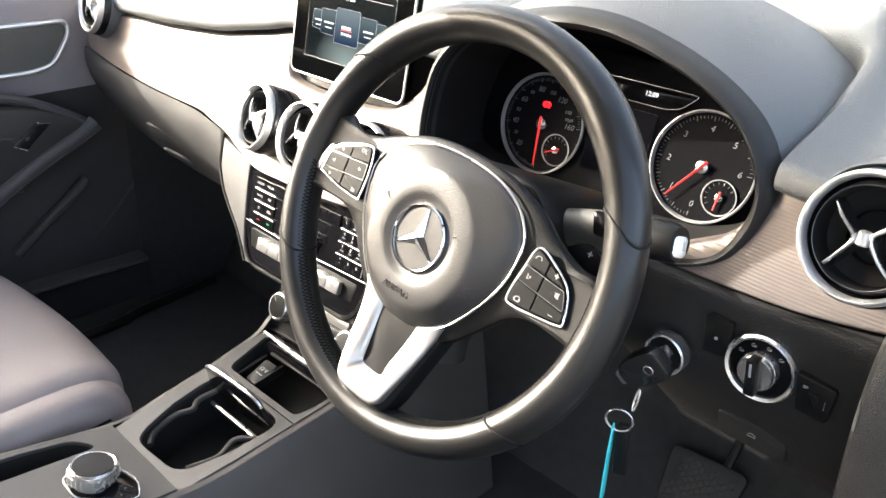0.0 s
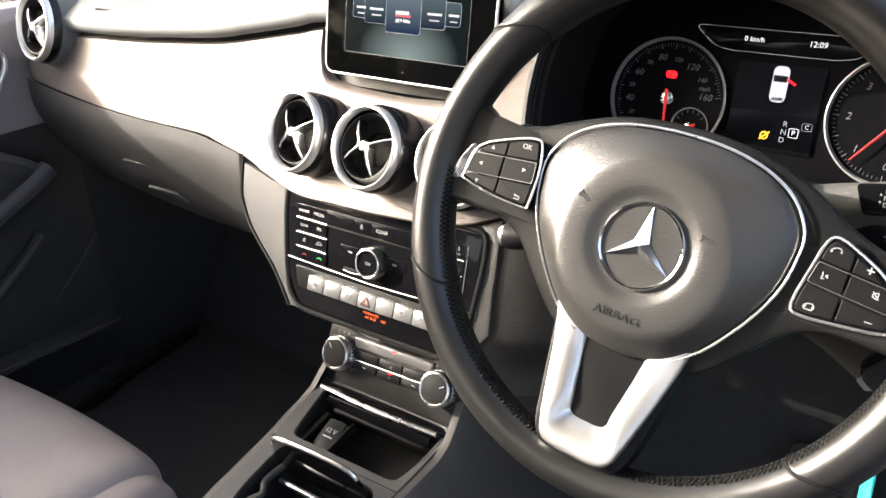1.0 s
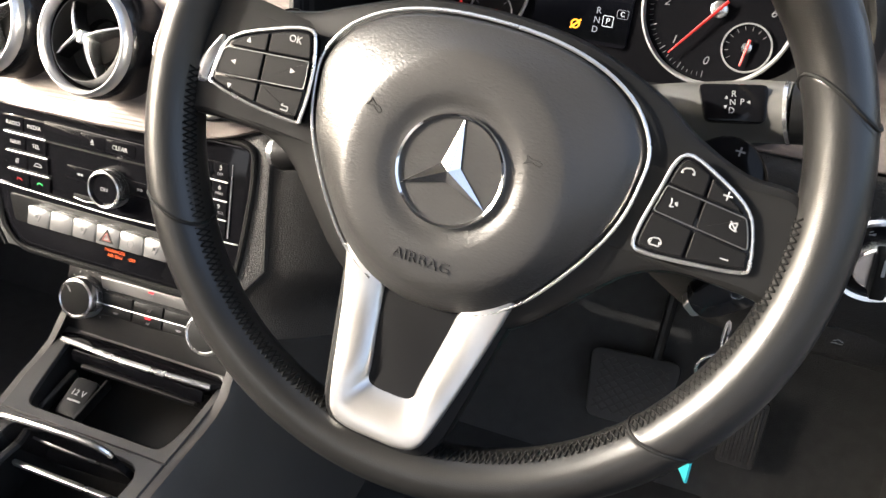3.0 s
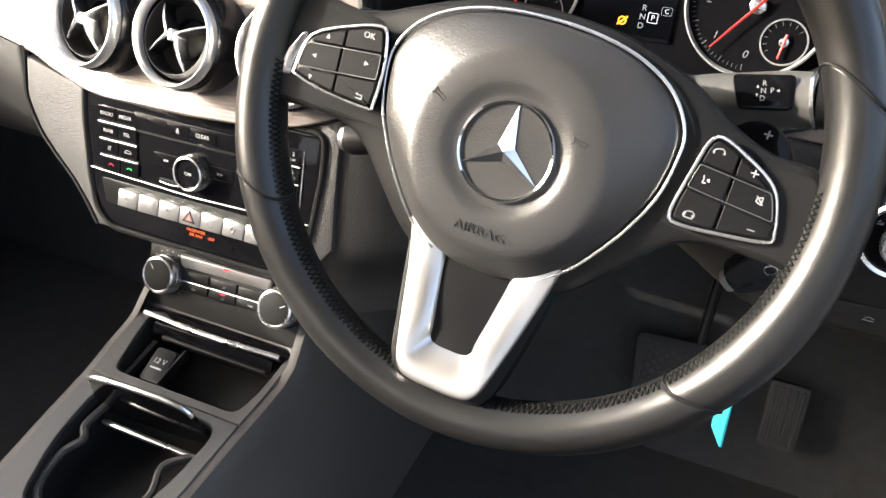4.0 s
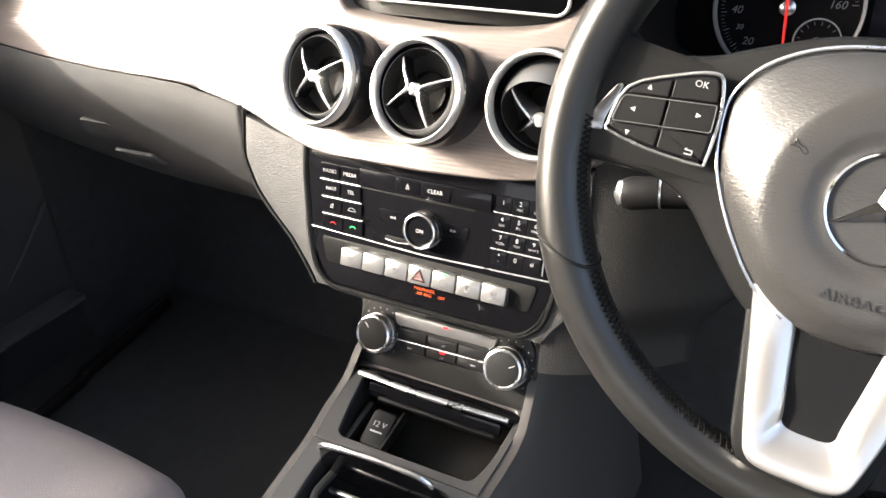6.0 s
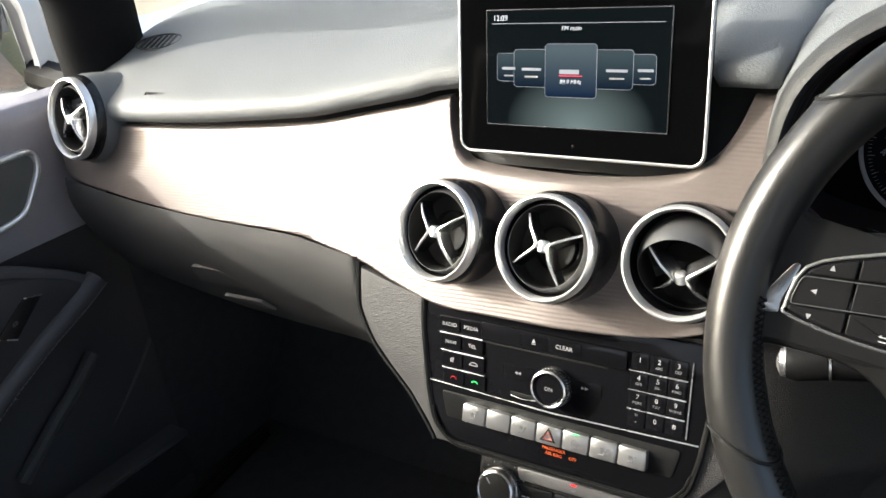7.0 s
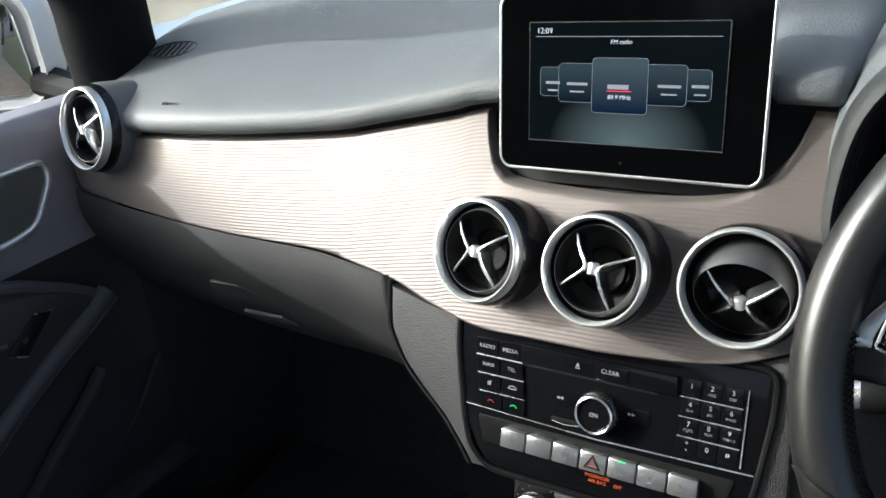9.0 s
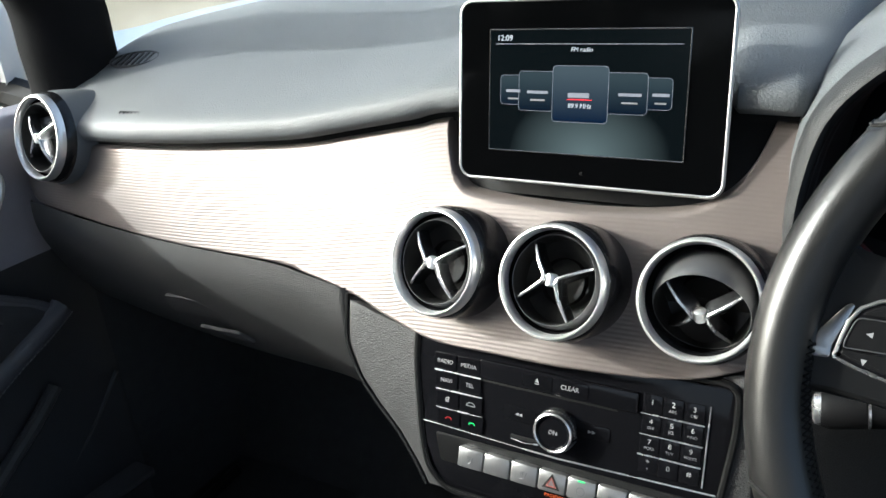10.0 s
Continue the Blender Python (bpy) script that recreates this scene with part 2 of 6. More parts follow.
def block(sx, sy, sz, bevel=0.001, at=(0, 0, 0), bm=None, seg=2):
    out = bmesh.new()
    bmesh.ops.create_cube(out, size=1.0, matrix=Matrix.Translation(at) @ Matrix.Diagonal((sx, sy, sz, 1)))
    if bevel:
        bmesh.ops.bevel(out, geom=out.edges[:], offset=bevel, segments=seg, affect="EDGES", profile=0.5)
    if bm is None:
        return out
    me = bpy.data.meshes.new("tmp")
    out.to_mesh(me)
    out.free()
    bm.from_mesh(me)
    bpy.data.meshes.remove(me)
    return bm


def sheet(fn, nu, nv, bm=None, thick=0.0):
    """A surface fn(u, v) over the unit square, with a back face when thick is given (along +y)."""
    bm = bm or bmesh.new()
    g = [[bm.verts.new(fn(i / nu, j / nv)) for j in range(nv + 1)] for i in range(nu + 1)]
    for i in range(nu):
        for j in range(nv):
            bm.faces.new((g[i][j], g[i + 1][j], g[i + 1][j + 1], g[i][j + 1]))
    if thick:
        back = [[bm.verts.new((v.co.x, v.co.y + thick, v.co.z)) for v in col] for col in g]
        for i in range(nu):
            for j in range(nv):
                bm.faces.new((back[i][j], back[i][j + 1], back[i + 1][j + 1], back[i + 1][j]))
        for i in range(nu):
            for j in (0, nv):
                bm.faces.new((g[i][j], back[i][j], back[i + 1][j], g[i + 1][j]))
        for j in range(nv):
            for i in (0, nu):
                bm.faces.new((g[i][j], g[i][j + 1], back[i][j + 1], back[i][j]))
    return bm


TEXTS = {}


def lettering(text, size, parent, x, y, z=0.0, mat=PRINT, name="lettering", deep=0.00012, spin=0.0, bold=0.0, wide=1.0, shear=0.0):
    """Words in the built-in font on a panel, centred on (x, y)."""
    key = (text, round(size, 5), deep, bold, shear)
    if key not in TEXTS:
        cu = bpy.data.curves.new("text", "FONT")
        cu.body, cu.size, cu.extrude, cu.offset, cu.shear = text, size, deep, bold, shear
        cu.align_x, cu.align_y, cu.resolution_u = "CENTER", "CENTER", 3
        tmp = bpy.data.objects.new("text", cu)
        scene.collection.objects.link(tmp)
        TEXTS[key] = bpy.data.meshes.new_from_object(tmp.evaluated_get(bpy.context.evaluated_depsgraph_get()))
        bpy.data.objects.remove(tmp)
        bpy.data.curves.remove(cu)
    me = TEXTS[key].copy()
    me.name = name
    me.materials.clear()
    me.materials.append(mat)
    ob = new(name, me)
    ob.parent = parent
    ob.matrix_local = pose(x, y, z + deep, 0, 0, spin) @ Matrix.Diagonal((wide, 1, 1, 1))
    return ob


def lerp(x, xs, ys):
    return float(np.interp(x, xs, ys))


def ease(x, a, b):
    u = min(max((x - a) / (b - a), 0.0), 1.0)
    return u * u * (3 - 2 * u)


# ---- dashboard ----
MID = 0.018  # the car's middle


def away(x):
    return abs(x - MID)


def trim_y0(x):
    y = lerp(away(x), (0, 0.11, 0.21, 0.31, 0.51, 0.71, 0.80), (0.188, 0.195, 0.204, 0.211, 0.223, 0.240, 0.25))
    return y - 0.035 * ease(x, 0.40, 0.68)


def trim_slope(x):
    return lerp(away(x), (0.0, 0.12, 0.32, 0.52, 0.72), (0.54, 0.54, 0.46, 0.33, 0.25))


def trim_y(x, z):
    return trim_y0(x) + trim_slope(x) * (z - 0.62)


TOP = ((-0.80, -0.70, -0.574, -0.435, -0.374, -0.279, -0.22, -0.149, -0.11, 0.018, 0.162, 0.30, 0.45, 0.60, 0.70, 0.80),
       (0.716, 0.718, 0.722, 0.728, 0.732, 0.740, 0.750, 0.763, 0.771, 0.779, 0.778, 0.770, 0.765, 0.758, 0.756, 0.756))
BOTTOM = ((-0.70, -0.58, -0.43, -0.294, -0.249, -0.19, -0.15, -0.096, -0.04, 0.018, 0.08, 0.122, 0.154, 0.175),
          (0.641, 0.633, 0.629, 0.631, 0.627, 0.619, 0.609, 0.600, 0.601, 0.603, 0.605, 0.610, 0.620, 0.630))
CUT = ((-0.118, -0.114, -0.108, -0.095, -0.07, 0.02, 0.09, 0.120, 0.138, 0.149, 0.154),
       (0.790, 0.765, 0.742, 0.721, 0.713, 0.711, 0.715, 0.726, 0.746, 0.772, 0.79))


def eased(table):
    """A smooth curve through the points of a table, sampled finely."""
    pts = smooth_line(list(zip(*table)), 8)
    return tuple(np.maximum.accumulate([p[0] for p in pts])), tuple(p[1] for p in pts)


TOP, BOTTOM, CUT = eased(TOP), eased(BOTTOM), eased(CUT)


def top_z(x):
    return lerp(x, *TOP)


def ribbed(xs, top, bottom, ref, pitch=0.0031, depth=0.00019):
    """The trim: ribs run along it at even steps below the reference line, cut off by its outline."""
    bm = bmesh.new()
    rows = []
    per = 5
    for i in range(-8 * per, 62 * per):
        rows.append(i * pitch / per)
    grid = []
    for x in xs:
        col = []
        for d in rows:
            z = ref(x) - d
            rib = 0.5 - 0.5 * math.cos(2 * math.pi * d / pitch)
            z2 = min(max(z, bottom(x)), top(x))
            edge = min(z2 - bottom(x), top(x) - z2)
            y = trim_y(x, z2) - depth * rib * (z2 == z) + 0.004 * (1 - min(edge / 0.003, 1.0)) ** 2
            col.append(bm.verts.new((x, y, z2)))
        grid.append(col)
    for a, b in zip(grid, grid[1:]):
        for j in range(len(rows) - 1):
            if (a[j].co - a[j + 1].co).length > 1e-7 or (b[j].co - b[j + 1].co).length > 1e-7:
                try:
                    bm.faces.new((a[j], b[j], b[j + 1], a[j + 1]))
                except ValueError:
                    pass
    bmesh.ops.remove_doubles(bm, verts=bm.verts, dist=1e-6)
    # turn the rim back into the dash, so that the trim has thickness
    rim = [e for e in bm.edges if len(e.link_faces) == 1]
    got = bmesh.ops.extrude_edge_only(bm, edges=rim)
    for v in got["geom"]:
        if isinstance(v, bmesh.types.BMVert):
            v.co.y += 0.012
    return bm


dashboard = thing("dashboard", pose(0, 0, 0), "black grained dashboard with ribbed champagne metal trim across it", "dashboard")

xs_main = sorted(set([round(-0.70 + 0.0105 * i, 4) for i in range(84)] + [round(-0.262 + 0.0022 * i, 4) for i in range(88)] + [round(0.10 + 0.0025 * i, 4) for i in range(28)] + [round(0.132 + 0.0008 * i, 4) for i in range(30)] + [round(-0.1196 + 0.0008 * i, 4) for i in range(20)] + [-0.7045, -0.709, -0.7125, -0.716, -0.7185, -0.7205, -0.7214]))
xs_main = [x for x in xs_main if x <= 0.172]


def main_top(x):
    t = top_z(x) - 0.003
    t = min(t, lerp(x, *CUT)) if -0.118 < x < 0.154 else t
    return t - 0.03 * (1 - math.sqrt(max(0, 1 - max(0, (-0.7065 - x) / 0.0150) ** 2)))


def main_bottom(x):
    return lerp(x, *BOTTOM) + 0.03 * (1 - math.sqrt(max(0, 1 - max(0, (-0.695 - x) / 0.0265) ** 2)))


part("trim", ribbed(xs_main, main_top, main_bottom, top_z), TRIM, dashboard, "champagne metal trim with fine horizontal ribs", sharp=75)

# driver's side of the trim, round the outer vent
xs_side = [round(0.50 + 0.011 * i, 4) for i in range(25)]
part("trim", ribbed(xs_side, lambda x: lerp(x, (0.50, 0.54, 0.575, 0.62, 0.77), (0.690, 0.712, 0.765, 0.79, 0.80)),
                    lambda x: lerp(x, (0.50, 0.56, 0.62, 0.70, 0.77), (0.670, 0.674, 0.678, 0.689, 0.695)), lambda x: 0.80), TRIM, dashboard,
     "champagne metal trim beside the driver's vent", sharp=75)

# the soft upper pad: a front roll over the trim, then a long top towards the windscreen
PAD_CURVE = smooth_line([(-0.004, 0.004), (-0.009, 0.010), (-0.009, 0.019), (-0.004, 0.027), (0.012, 0.036), (0.06, 0.056), (0.15, 0.090), (0.27, 0.117), (0.36, 0.114), (0.62, 0.06)], 6)


def pad_point(u, v, x0=-0.708, x1=0.80):
    x = x0 + (x1 - x0) * u
    k = v * (len(PAD_CURVE) - 1)
    i = min(int(k), len(PAD_CURVE) - 2)
    d, h = (PAD_CURVE[i][j] * (1 - k + i) + PAD_CURVE[i + 1][j] * (k - i) for j in (0, 1))
    # the front edge of the top bows forwards in the middle of the car and falls off at the doors
    drop = 0.030 * ease(away(x), 0.67, 0.80) * ease(v, 0.1, 0.5)
    flat = 1 - 0.22 * (1 - ease(away(x), 0.15, 0.55)) * ease(v, 0.4, 0.7)  # the top lies lower in the middle of the car
    flat -= 0.50 * ease(x, 0.53, 0.62) * ease(v, 0.3, 0.6)  # and beside the driver's outer vent
    bay = 0.15 * ease(x, 0.166, 0.216) * (1 - ease(x, 0.548, 0.568)) * (1 - ease(v, 0.5, 0.75))  # room for the instruments
    back = 0.055 * (1 - ease(away(x), 0.086, 0.108)) * (1 - ease(v, 0.45, 0.65))  # bay behind the screen
    return (x, trim_y(x, top_z(x)) + d * (1 + 0.25 * (1 - away(x) / 0.8)) + back + bay, top_z(x) + h * flat - drop)


def pad_at(x, y):
    """The height of the pad's top over a place."""
    return max((p for p in (pad_point((x + 0.708) / 1.508, 0.35 + 0.005 * i) for i in range(120))), key=lambda p: -abs(p[1] - y))[2]


part("pad", sheet(pad_point, 170, 54), PAD, dashboard, "soft grained grey-black upper pad", sharp=60)
# dark gap between pad and trim
part("gap_strip", sheet(lambda u, v: (-0.705 + 0.875 * u, trim_y(-0.705 + 0.875 * u, top_z(-0.705 + 0.875 * u)) + 0.006 + 0.006 * v, top_z(-0.705 + 0.875 * u) - 0.006 + 0.020 * v), 120, 2), DARK, dashboard)

# glove box and the lower dash on the passenger's side
LOW = smooth_line([(-0.001, 0.004), (-0.003, -0.02), (0.001, -0.045), (0.013, -0.075), (0.036, -0.118), (0.075, -0.165), (0.15, -0.21), (0.30, -0.235)], 5)
SEAM_Z = (0.44, 0.452, 0.467, 0.484, 0.508, 0.53, 0.55, 0.578, 0.60, 0.64)
SEAM_X = (-0.075, -0.085, -0.102, -0.114, -0.133, -0.158, -0.176, -0.192, -0.1935, -0.1935)


def glove_point(u, v):
    k = v * (len(LOW) - 1)
    i = min(int(k), len(LOW) - 2)
    d, h = (LOW[i][j] * (1 - k + i) + LOW[i + 1][j] * (k - i) for j in (0, 1))
    z = lerp(-0.45, *BOTTOM) + h
    right = lerp(z, SEAM_Z, SEAM_X) - 0.0025
    x = -0.715 + (right + 0.715) * u
    z = lerp(x, *BOTTOM) + h if x < -0.2 else lerp(-0.2, *BOTTOM) + h
    return (x, trim_y0(x) + d + 0.006 * ease(abs(u - 0.5), 0.49, 0.5), z)


part("glove_box", sheet(glove_point, 90, 35), LOWER, dashboard, "grained black glove box lid", sharp=70)


def on_low(x, z):
    """The depth of the glove box front at a height."""
    hs = [p[1] + lerp(x, *BOTTOM) for p in LOW][::-1]
    ds = [p[0] for p in LOW][::-1]
    return trim_y0(x) + lerp(z, hs, ds)


latch = part("latch", plate(rounded([(-0.052, 0.012), (0.045, 0.012), (0.056, -0.012), (-0.046, -0.012)], 0.004), -0.004, 0.001, 0.0008), CLIMATE, dashboard, "recessed black latch", m=face(-0.432, on_low(-0.432, 0.548) - 0.001, 0.548, -14, 4))
part("latch_lip", plate(rounded([(-0.030, 0.008), (0.026, 0.006), (0.040, -0.010), (-0.018, -0.006)], 0.003), -0.003, 0.0012, 0.0008), LOWER, latch, m=pose(0.02, -0.030, 0.004, 16, 0, 0))

# centre stack carrying the radio
stack = [(-0.1925, 0.626), (-0.1925, 0.60), (-0.191, 0.578), (-0.176, 0.55), (-0.157, 0.53), (-0.132, 0.508), (-0.112, 0.484), (-0.101, 0.468)]
outline = [(x, z) for x, z in stack if z < 0.62] + [(2 * MID - x, z) for x, z in stack[::-1] if 2 * MID - x < 0.17] + [(0.166, 0.552)]
outline += [(0.166 - 0.3585 * i / 24, lerp(0.166 - 0.3585 * i / 24, *BOTTOM) - 0.0018) for i in range(25)]
STACK_T = 15.0
STACK = face(MID, 0.181, 0.545, STACK_T)


def stack_local(x, z):
    return (x - MID, (z - 0.545) / math.cos(radians(STACK_T)))


bm = plate([stack_local(x, z) for x, z in outline], -0.07, 0.0, 0.004)
part("radio_surround", bm, LOWER, dashboard, "grained black surround of the radio", m=STACK)


def wing(u, v):
    """The surround rolls back beside the radio on the driver's side."""
    z = 0.630 - 0.19 * v
    wide = 2 * MID - lerp(z, [p[1] for p in stack][::-1], [p[0] for p in stack][::-1])
    x = min(0.164, wide - 0.001) + 0.115 * u
    return (x, 0.181 + math.tan(radians(STACK_T)) * (z - 0.545) + 0.0045 + 0.070 * u ** 1.5, z)


seam_path = [(*stack_local(x - 0.0022, z), -0.0015) for x, z in [(-0.1925, 0.622)] + stack[1:]]
part("seam_gap", tube(smooth_line(seam_path, 3), 0.0022, 6), DARK, dashboard, "dark gap beside the glove box", m=STACK)
part("side_panel", sheet(wing, 16, 24, thick=0.01), KNEE, dashboard, "dark grained side of the centre stack", sharp=60)

# lower dash on the driver's side
LOWD = smooth_line([(0.022, 0.006), (0.004, 0.003), (-0.003, -0.006), (0.0, -0.05), (0.006, -0.10), (0.03, -0.15), (0.08, -0.18), (0.25, -0.20)], 5)


def driver_low(u, v):
    k = v * (len(LOWD) - 1)
    i = min(int(k), len(LOWD) - 2)
    d, h = (LOWD[i][j] * (1 - k + i) + LOWD[i + 1][j] * (k - i) for j in (0, 1))
    x = 0.19 + 0.585 * u
    h *= 0.70 + 0.30 * ease(x, 0.42, 0.53) if h < 0 else 1.0
    return (x, 0.222 - 0.008 * ease(x, 0.45, 0.72) + 0.05 * (1 - ease(x, 0.22, 0.36)) + d, 0.668 + h + 0.014 * ease(x, 0.55, 0.74) * ease(h, -0.05, 0.0))


part("knee_panel", sheet(driver_low, 60, 30), KNEE, dashboard, "grained black panel under the instruments", sharp=70)

# hood round the instruments
LIPM = material("dark soft lip", (0.024, 0.025, 0.026), 0.55, spec=0.3, bump=0.3, bump_scale=620, kind="grain", vary=0.1)
LIP = [(0.178, 0.70), (0.180, 0.75), (0.195, 0.795), (0.235, 0.83), (0.30, 0.850), (0.37, 0.857), (0.43, 0.849), (0.49, 0.830), (0.535, 0.80), (0.557, 0.755), (0.548, 0.712), (0.52, 0.685), (0.45, 0.668), (0.36, 0.664), (0.26, 0.670), (0.2, 0.682)]
lip = smooth_loop(LIP, 5)
CX, CZ = 0.368, 0.752


def hood_loop(grow, y, lower=1.0, lift=0.0):
    out = []
    for x, z in lip:
        dx, dz = x - CX, z - CZ
        n = math.hypot(dx, dz)
        up = ease(z, 0.69, 0.76)
        g = grow * (up + (1 - up) * lower)
        out.append((x + dx / n * g, y + 0.10 * (z - 0.75), z + dz / n * g + lift * up))
    return out


bm = bmesh.new()
rings(bm, [hood_loop(-0.014, 0.335), hood_loop(-0.010, 0.30), hood_loop(-0.006, 0.262), hood_loop(-0.003, 0.243), hood_loop(0.0, 0.236)], False, False)
part("hood_lining", bm, DARK, dashboard, "matt black lining of the instrument hood")
bm = bmesh.new()
# the lip is widened backwards; its dark colour imitates shade on the hood
rings(bm, [hood_loop(-0.005, 0.262), hood_loop(-0.004, 0.247), hood_loop(-0.001, 0.238), hood_loop(0.004, 0.2335), hood_loop(0.009, 0.236), hood_loop(0.0125, 0.2435, 0.9), hood_loop(0.0135, 0.250, 0.6), hood_loop(0.0152, 0.258, 0.45)], False, False)
part("hood_lip", bm, LIPM, dashboard, "dark rounded hood lip, widened to shade the hood's front", sharp=60)
bm = bmesh.new()
rings(bm, [hood_loop(0.0152, 0.2575, 0.45), hood_loop(0.018, 0.270, 0.3), hood_loop(0.024, 0.305, 0.2, 0.002), hood_loop(0.028, 0.36, 0.1, 0.002), hood_loop(0.030, 0.44, 0.1, -0.004), hood_loop(0.030, 0.60, 0.1, -0.05)], False, False)
part("hood", bm, PAD, dashboard, "soft grained hood over the instruments", sharp=60)

# bracket that fills the notch behind the screen
bm = plate([(-0.135, -0.035), (0.137, -0.035), (0.146, 0.03), (0.150, 0.055), (-0.14, 0.055)], -0.02, 0.0, 0.002)
part("screen_recess", bm, SATIN, dashboard, "black recess behind the screen", m=face(MID, 0.278, 0.742, 26))


# ---- shell of the car ----
floor_ob = part("floor", block(1.6, 2.6, 0.03, 0.004, (MID, -0.55, 0.075)), CARPET, None)
tagged(floor_ob, "black carpeted car floor", "floor", kind="structure")
bm = sheet(lambda u, v: (-0.75 + 1.54 * u, 0.48 + 0.34 * v, 0.09 + 0.62 * v), 8, 6, thick=0.02)
tagged(part("wall_bulkhead", bm, CARPET), "black carpeted bulkhead below the windscreen", "bulkhead", kind="structure")


# ---- air vents ----
RING = material("satin silver ring", (0.80, 0.795, 0.79), 0.36, metal=0.78, vary=0.04, smudge=0.03)


# black plastic made paler: the grey reflection is put into its base colour
BARREL = material("barrel plastic with painted sheen", (0.060, 0.060, 0.062), 0.30, vary=0.08)


def air_vent(m, r, spin=0.0, aim=0.0, label="round black air vent with a chrome ring and four blades"):
    v = thing("air_vent", m, label, "air vent", "round air vents")
    part("collar", lathe([(r * 1.04, -0.045), (r * 1.062, -0.028), (r * 1.062, -0.013), (r * 1.045, -0.0085), (r * 1.01, -0.004), (r * 0.985, -0.0025), (r * 0.95, -0.003)], 72, caps=False), COLLAR, v, "black glossy collar")
    part("ring", lathe([(r * 1.000, -0.004), (r * 1.006, 0.0005), (r * 0.992, 0.0042), (r * 0.962, 0.0064), (r * 0.938, 0.0066), (r * 0.914, 0.0046), (r * 0.898, 0.0010), (r * 0.890, -0.004), (r * 1.00, -0.004)], 80, caps=False), RING, v, "satin silver ring")
    part("housing", lathe([(r * 0.900, -0.002), (r * 0.872, -0.006), (r * 0.865, -0.030), (r * 0.5, -0.036), (r * 0.02, -0.036)], 64, caps=False), COLLAR, v)
    inner_m = pose(0, 0, -0.0155 - 0.0065 * (aim > 20), aim, 0, 0)
    n, q = 56, r * 0.858
    loops = [[(q * math.cos(radians(e)) * math.cos(2 * math.pi * j / n), q * math.cos(radians(e)) * math.sin(2 * math.pi * j / n), q * math.sin(radians(e))) for j in range(n)] for e in range(-40, 26, 5)]
    z1 = q * math.sin(radians(25))
    q *= math.cos(radians(25))
    bm = bmesh.new()
    rings(bm, loops + [[(q * 0.985 * math.cos(2 * math.pi * j / n), q * 0.985 * math.sin(2 * math.pi * j / n), z1 - 0.0004) for j in range(n)]], False, False)
    inner = part("barrel", bm, BARREL, v, "gloss black swivelling barrel", m=inner_m)
    part("bowl", lathe([(q * 0.985, z1 - 0.0004), (q * 0.965, z1 - 0.004), (q * 0.94, z1 - 0.020), (q * 0.5, z1 - 0.026), (q * 0.01, z1 - 0.026)], 56, caps=False), DARK, inner)
    part("duct_ring", lathe([(r * 0.42, z1 - 0.024), (r * 0.42, z1 - 0.018), (r * 0.41, z1 - 0.017), (r * 0.40, z1 - 0.018), (r * 0.40, z1 - 0.024)], 48, caps=False), COLLAR, inner)
    # two pairs of blades lean away from a small ribbed hub
    for side, way in ((-1, [(-0.56, 0.55), (-0.34, 0.27), (-0.155, 0.075), (-0.125, -0.005), (-0.155, -0.08), (-0.31, -0.24), (-0.57, -0.47)]),
                      (1, [(0.64, 0.39), (0.35, 0.20), (0.165, 0.07), (0.125, -0.005), (0.145, -0.10), (0.25, -0.32), (0.47, -0.65)])):
        line = [pose(0, 0, 0, 0, 0, spin) @ Vector((x * r, y * r, 0)) for x, y in smooth_line(way, 5)]
        half = len(line) // 2
        for pts in (line[:half + 1], line[half:]):
            bm = bmesh.new()
            loops = []
            for i, p in enumerate(pts):
                d = (pts[min(i + 1, len(pts) - 1)] - pts[max(i - 1, 0)]).normalized()
                across = Vector((-d.y, d.x, 0))
                rho = p.length / (0.74 * r)
                top = 0.0205 - 0.0080 * rho ** 2
                w0, w1 = r * (0.028 - 0.010 * rho), r * (0.105 - 0.055 * rho)
                loops.append([p + across * a + Vector((0, 0, z)) for a, z in ((-w1, top - 0.011), (-w0 * 1.3, top - 0.0022), (-w0 * 0.6, top), (w0 * 0.6, top), (w0 * 1.3, top - 0.0022), (w1, top - 0.011))])
            rings(bm, loops)
            part("blade", bm, BLADE, inner, "dark chrome blade", sharp=40)
            part("blade_edge", tube([(Vector(l[2]) + Vector(l[3])) / 2 for l in loops], [r * (0.040 - 0.014 * p.length / (0.74 * r)) for p in pts], 8), CHROME, inner, "satin chrome ridge")
    part("hub", tube([(0, 0.105 * r, 0.0175), (0, 0.085 * r, 0.0175), (0, -0.10 * r, 0.0175), (0, -0.12 * r, 0.0175)], [r * 0.07, r * 0.10, r * 0.10, r * 0.07], 16), RING, inner)
    return v


def vent_pod(m, r, length=0.16):
    """The pad's collar that runs back from an outer vent."""
    bm = bmesh.new()
    n = 48
    loops = []
    for k, (s, z, up) in enumerate(((1.035, -0.016, 0), (1.06, -0.014, 0), (1.10, -0.020, 0.0), (1.14, -0.045, 0.0), (1.20, -0.10, -0.003), (1.24, -length, -0.012))):
        loops.append([(r * s * math.cos(2 * math.pi * i / n), r * s * math.sin(2 * math.pi * i / n) + up, z) for i in range(n)])
    rings(bm, loops, False, False)
    part("vent_pod", bm, PAD, dashboard, "soft collar round the outer vent", m=m)



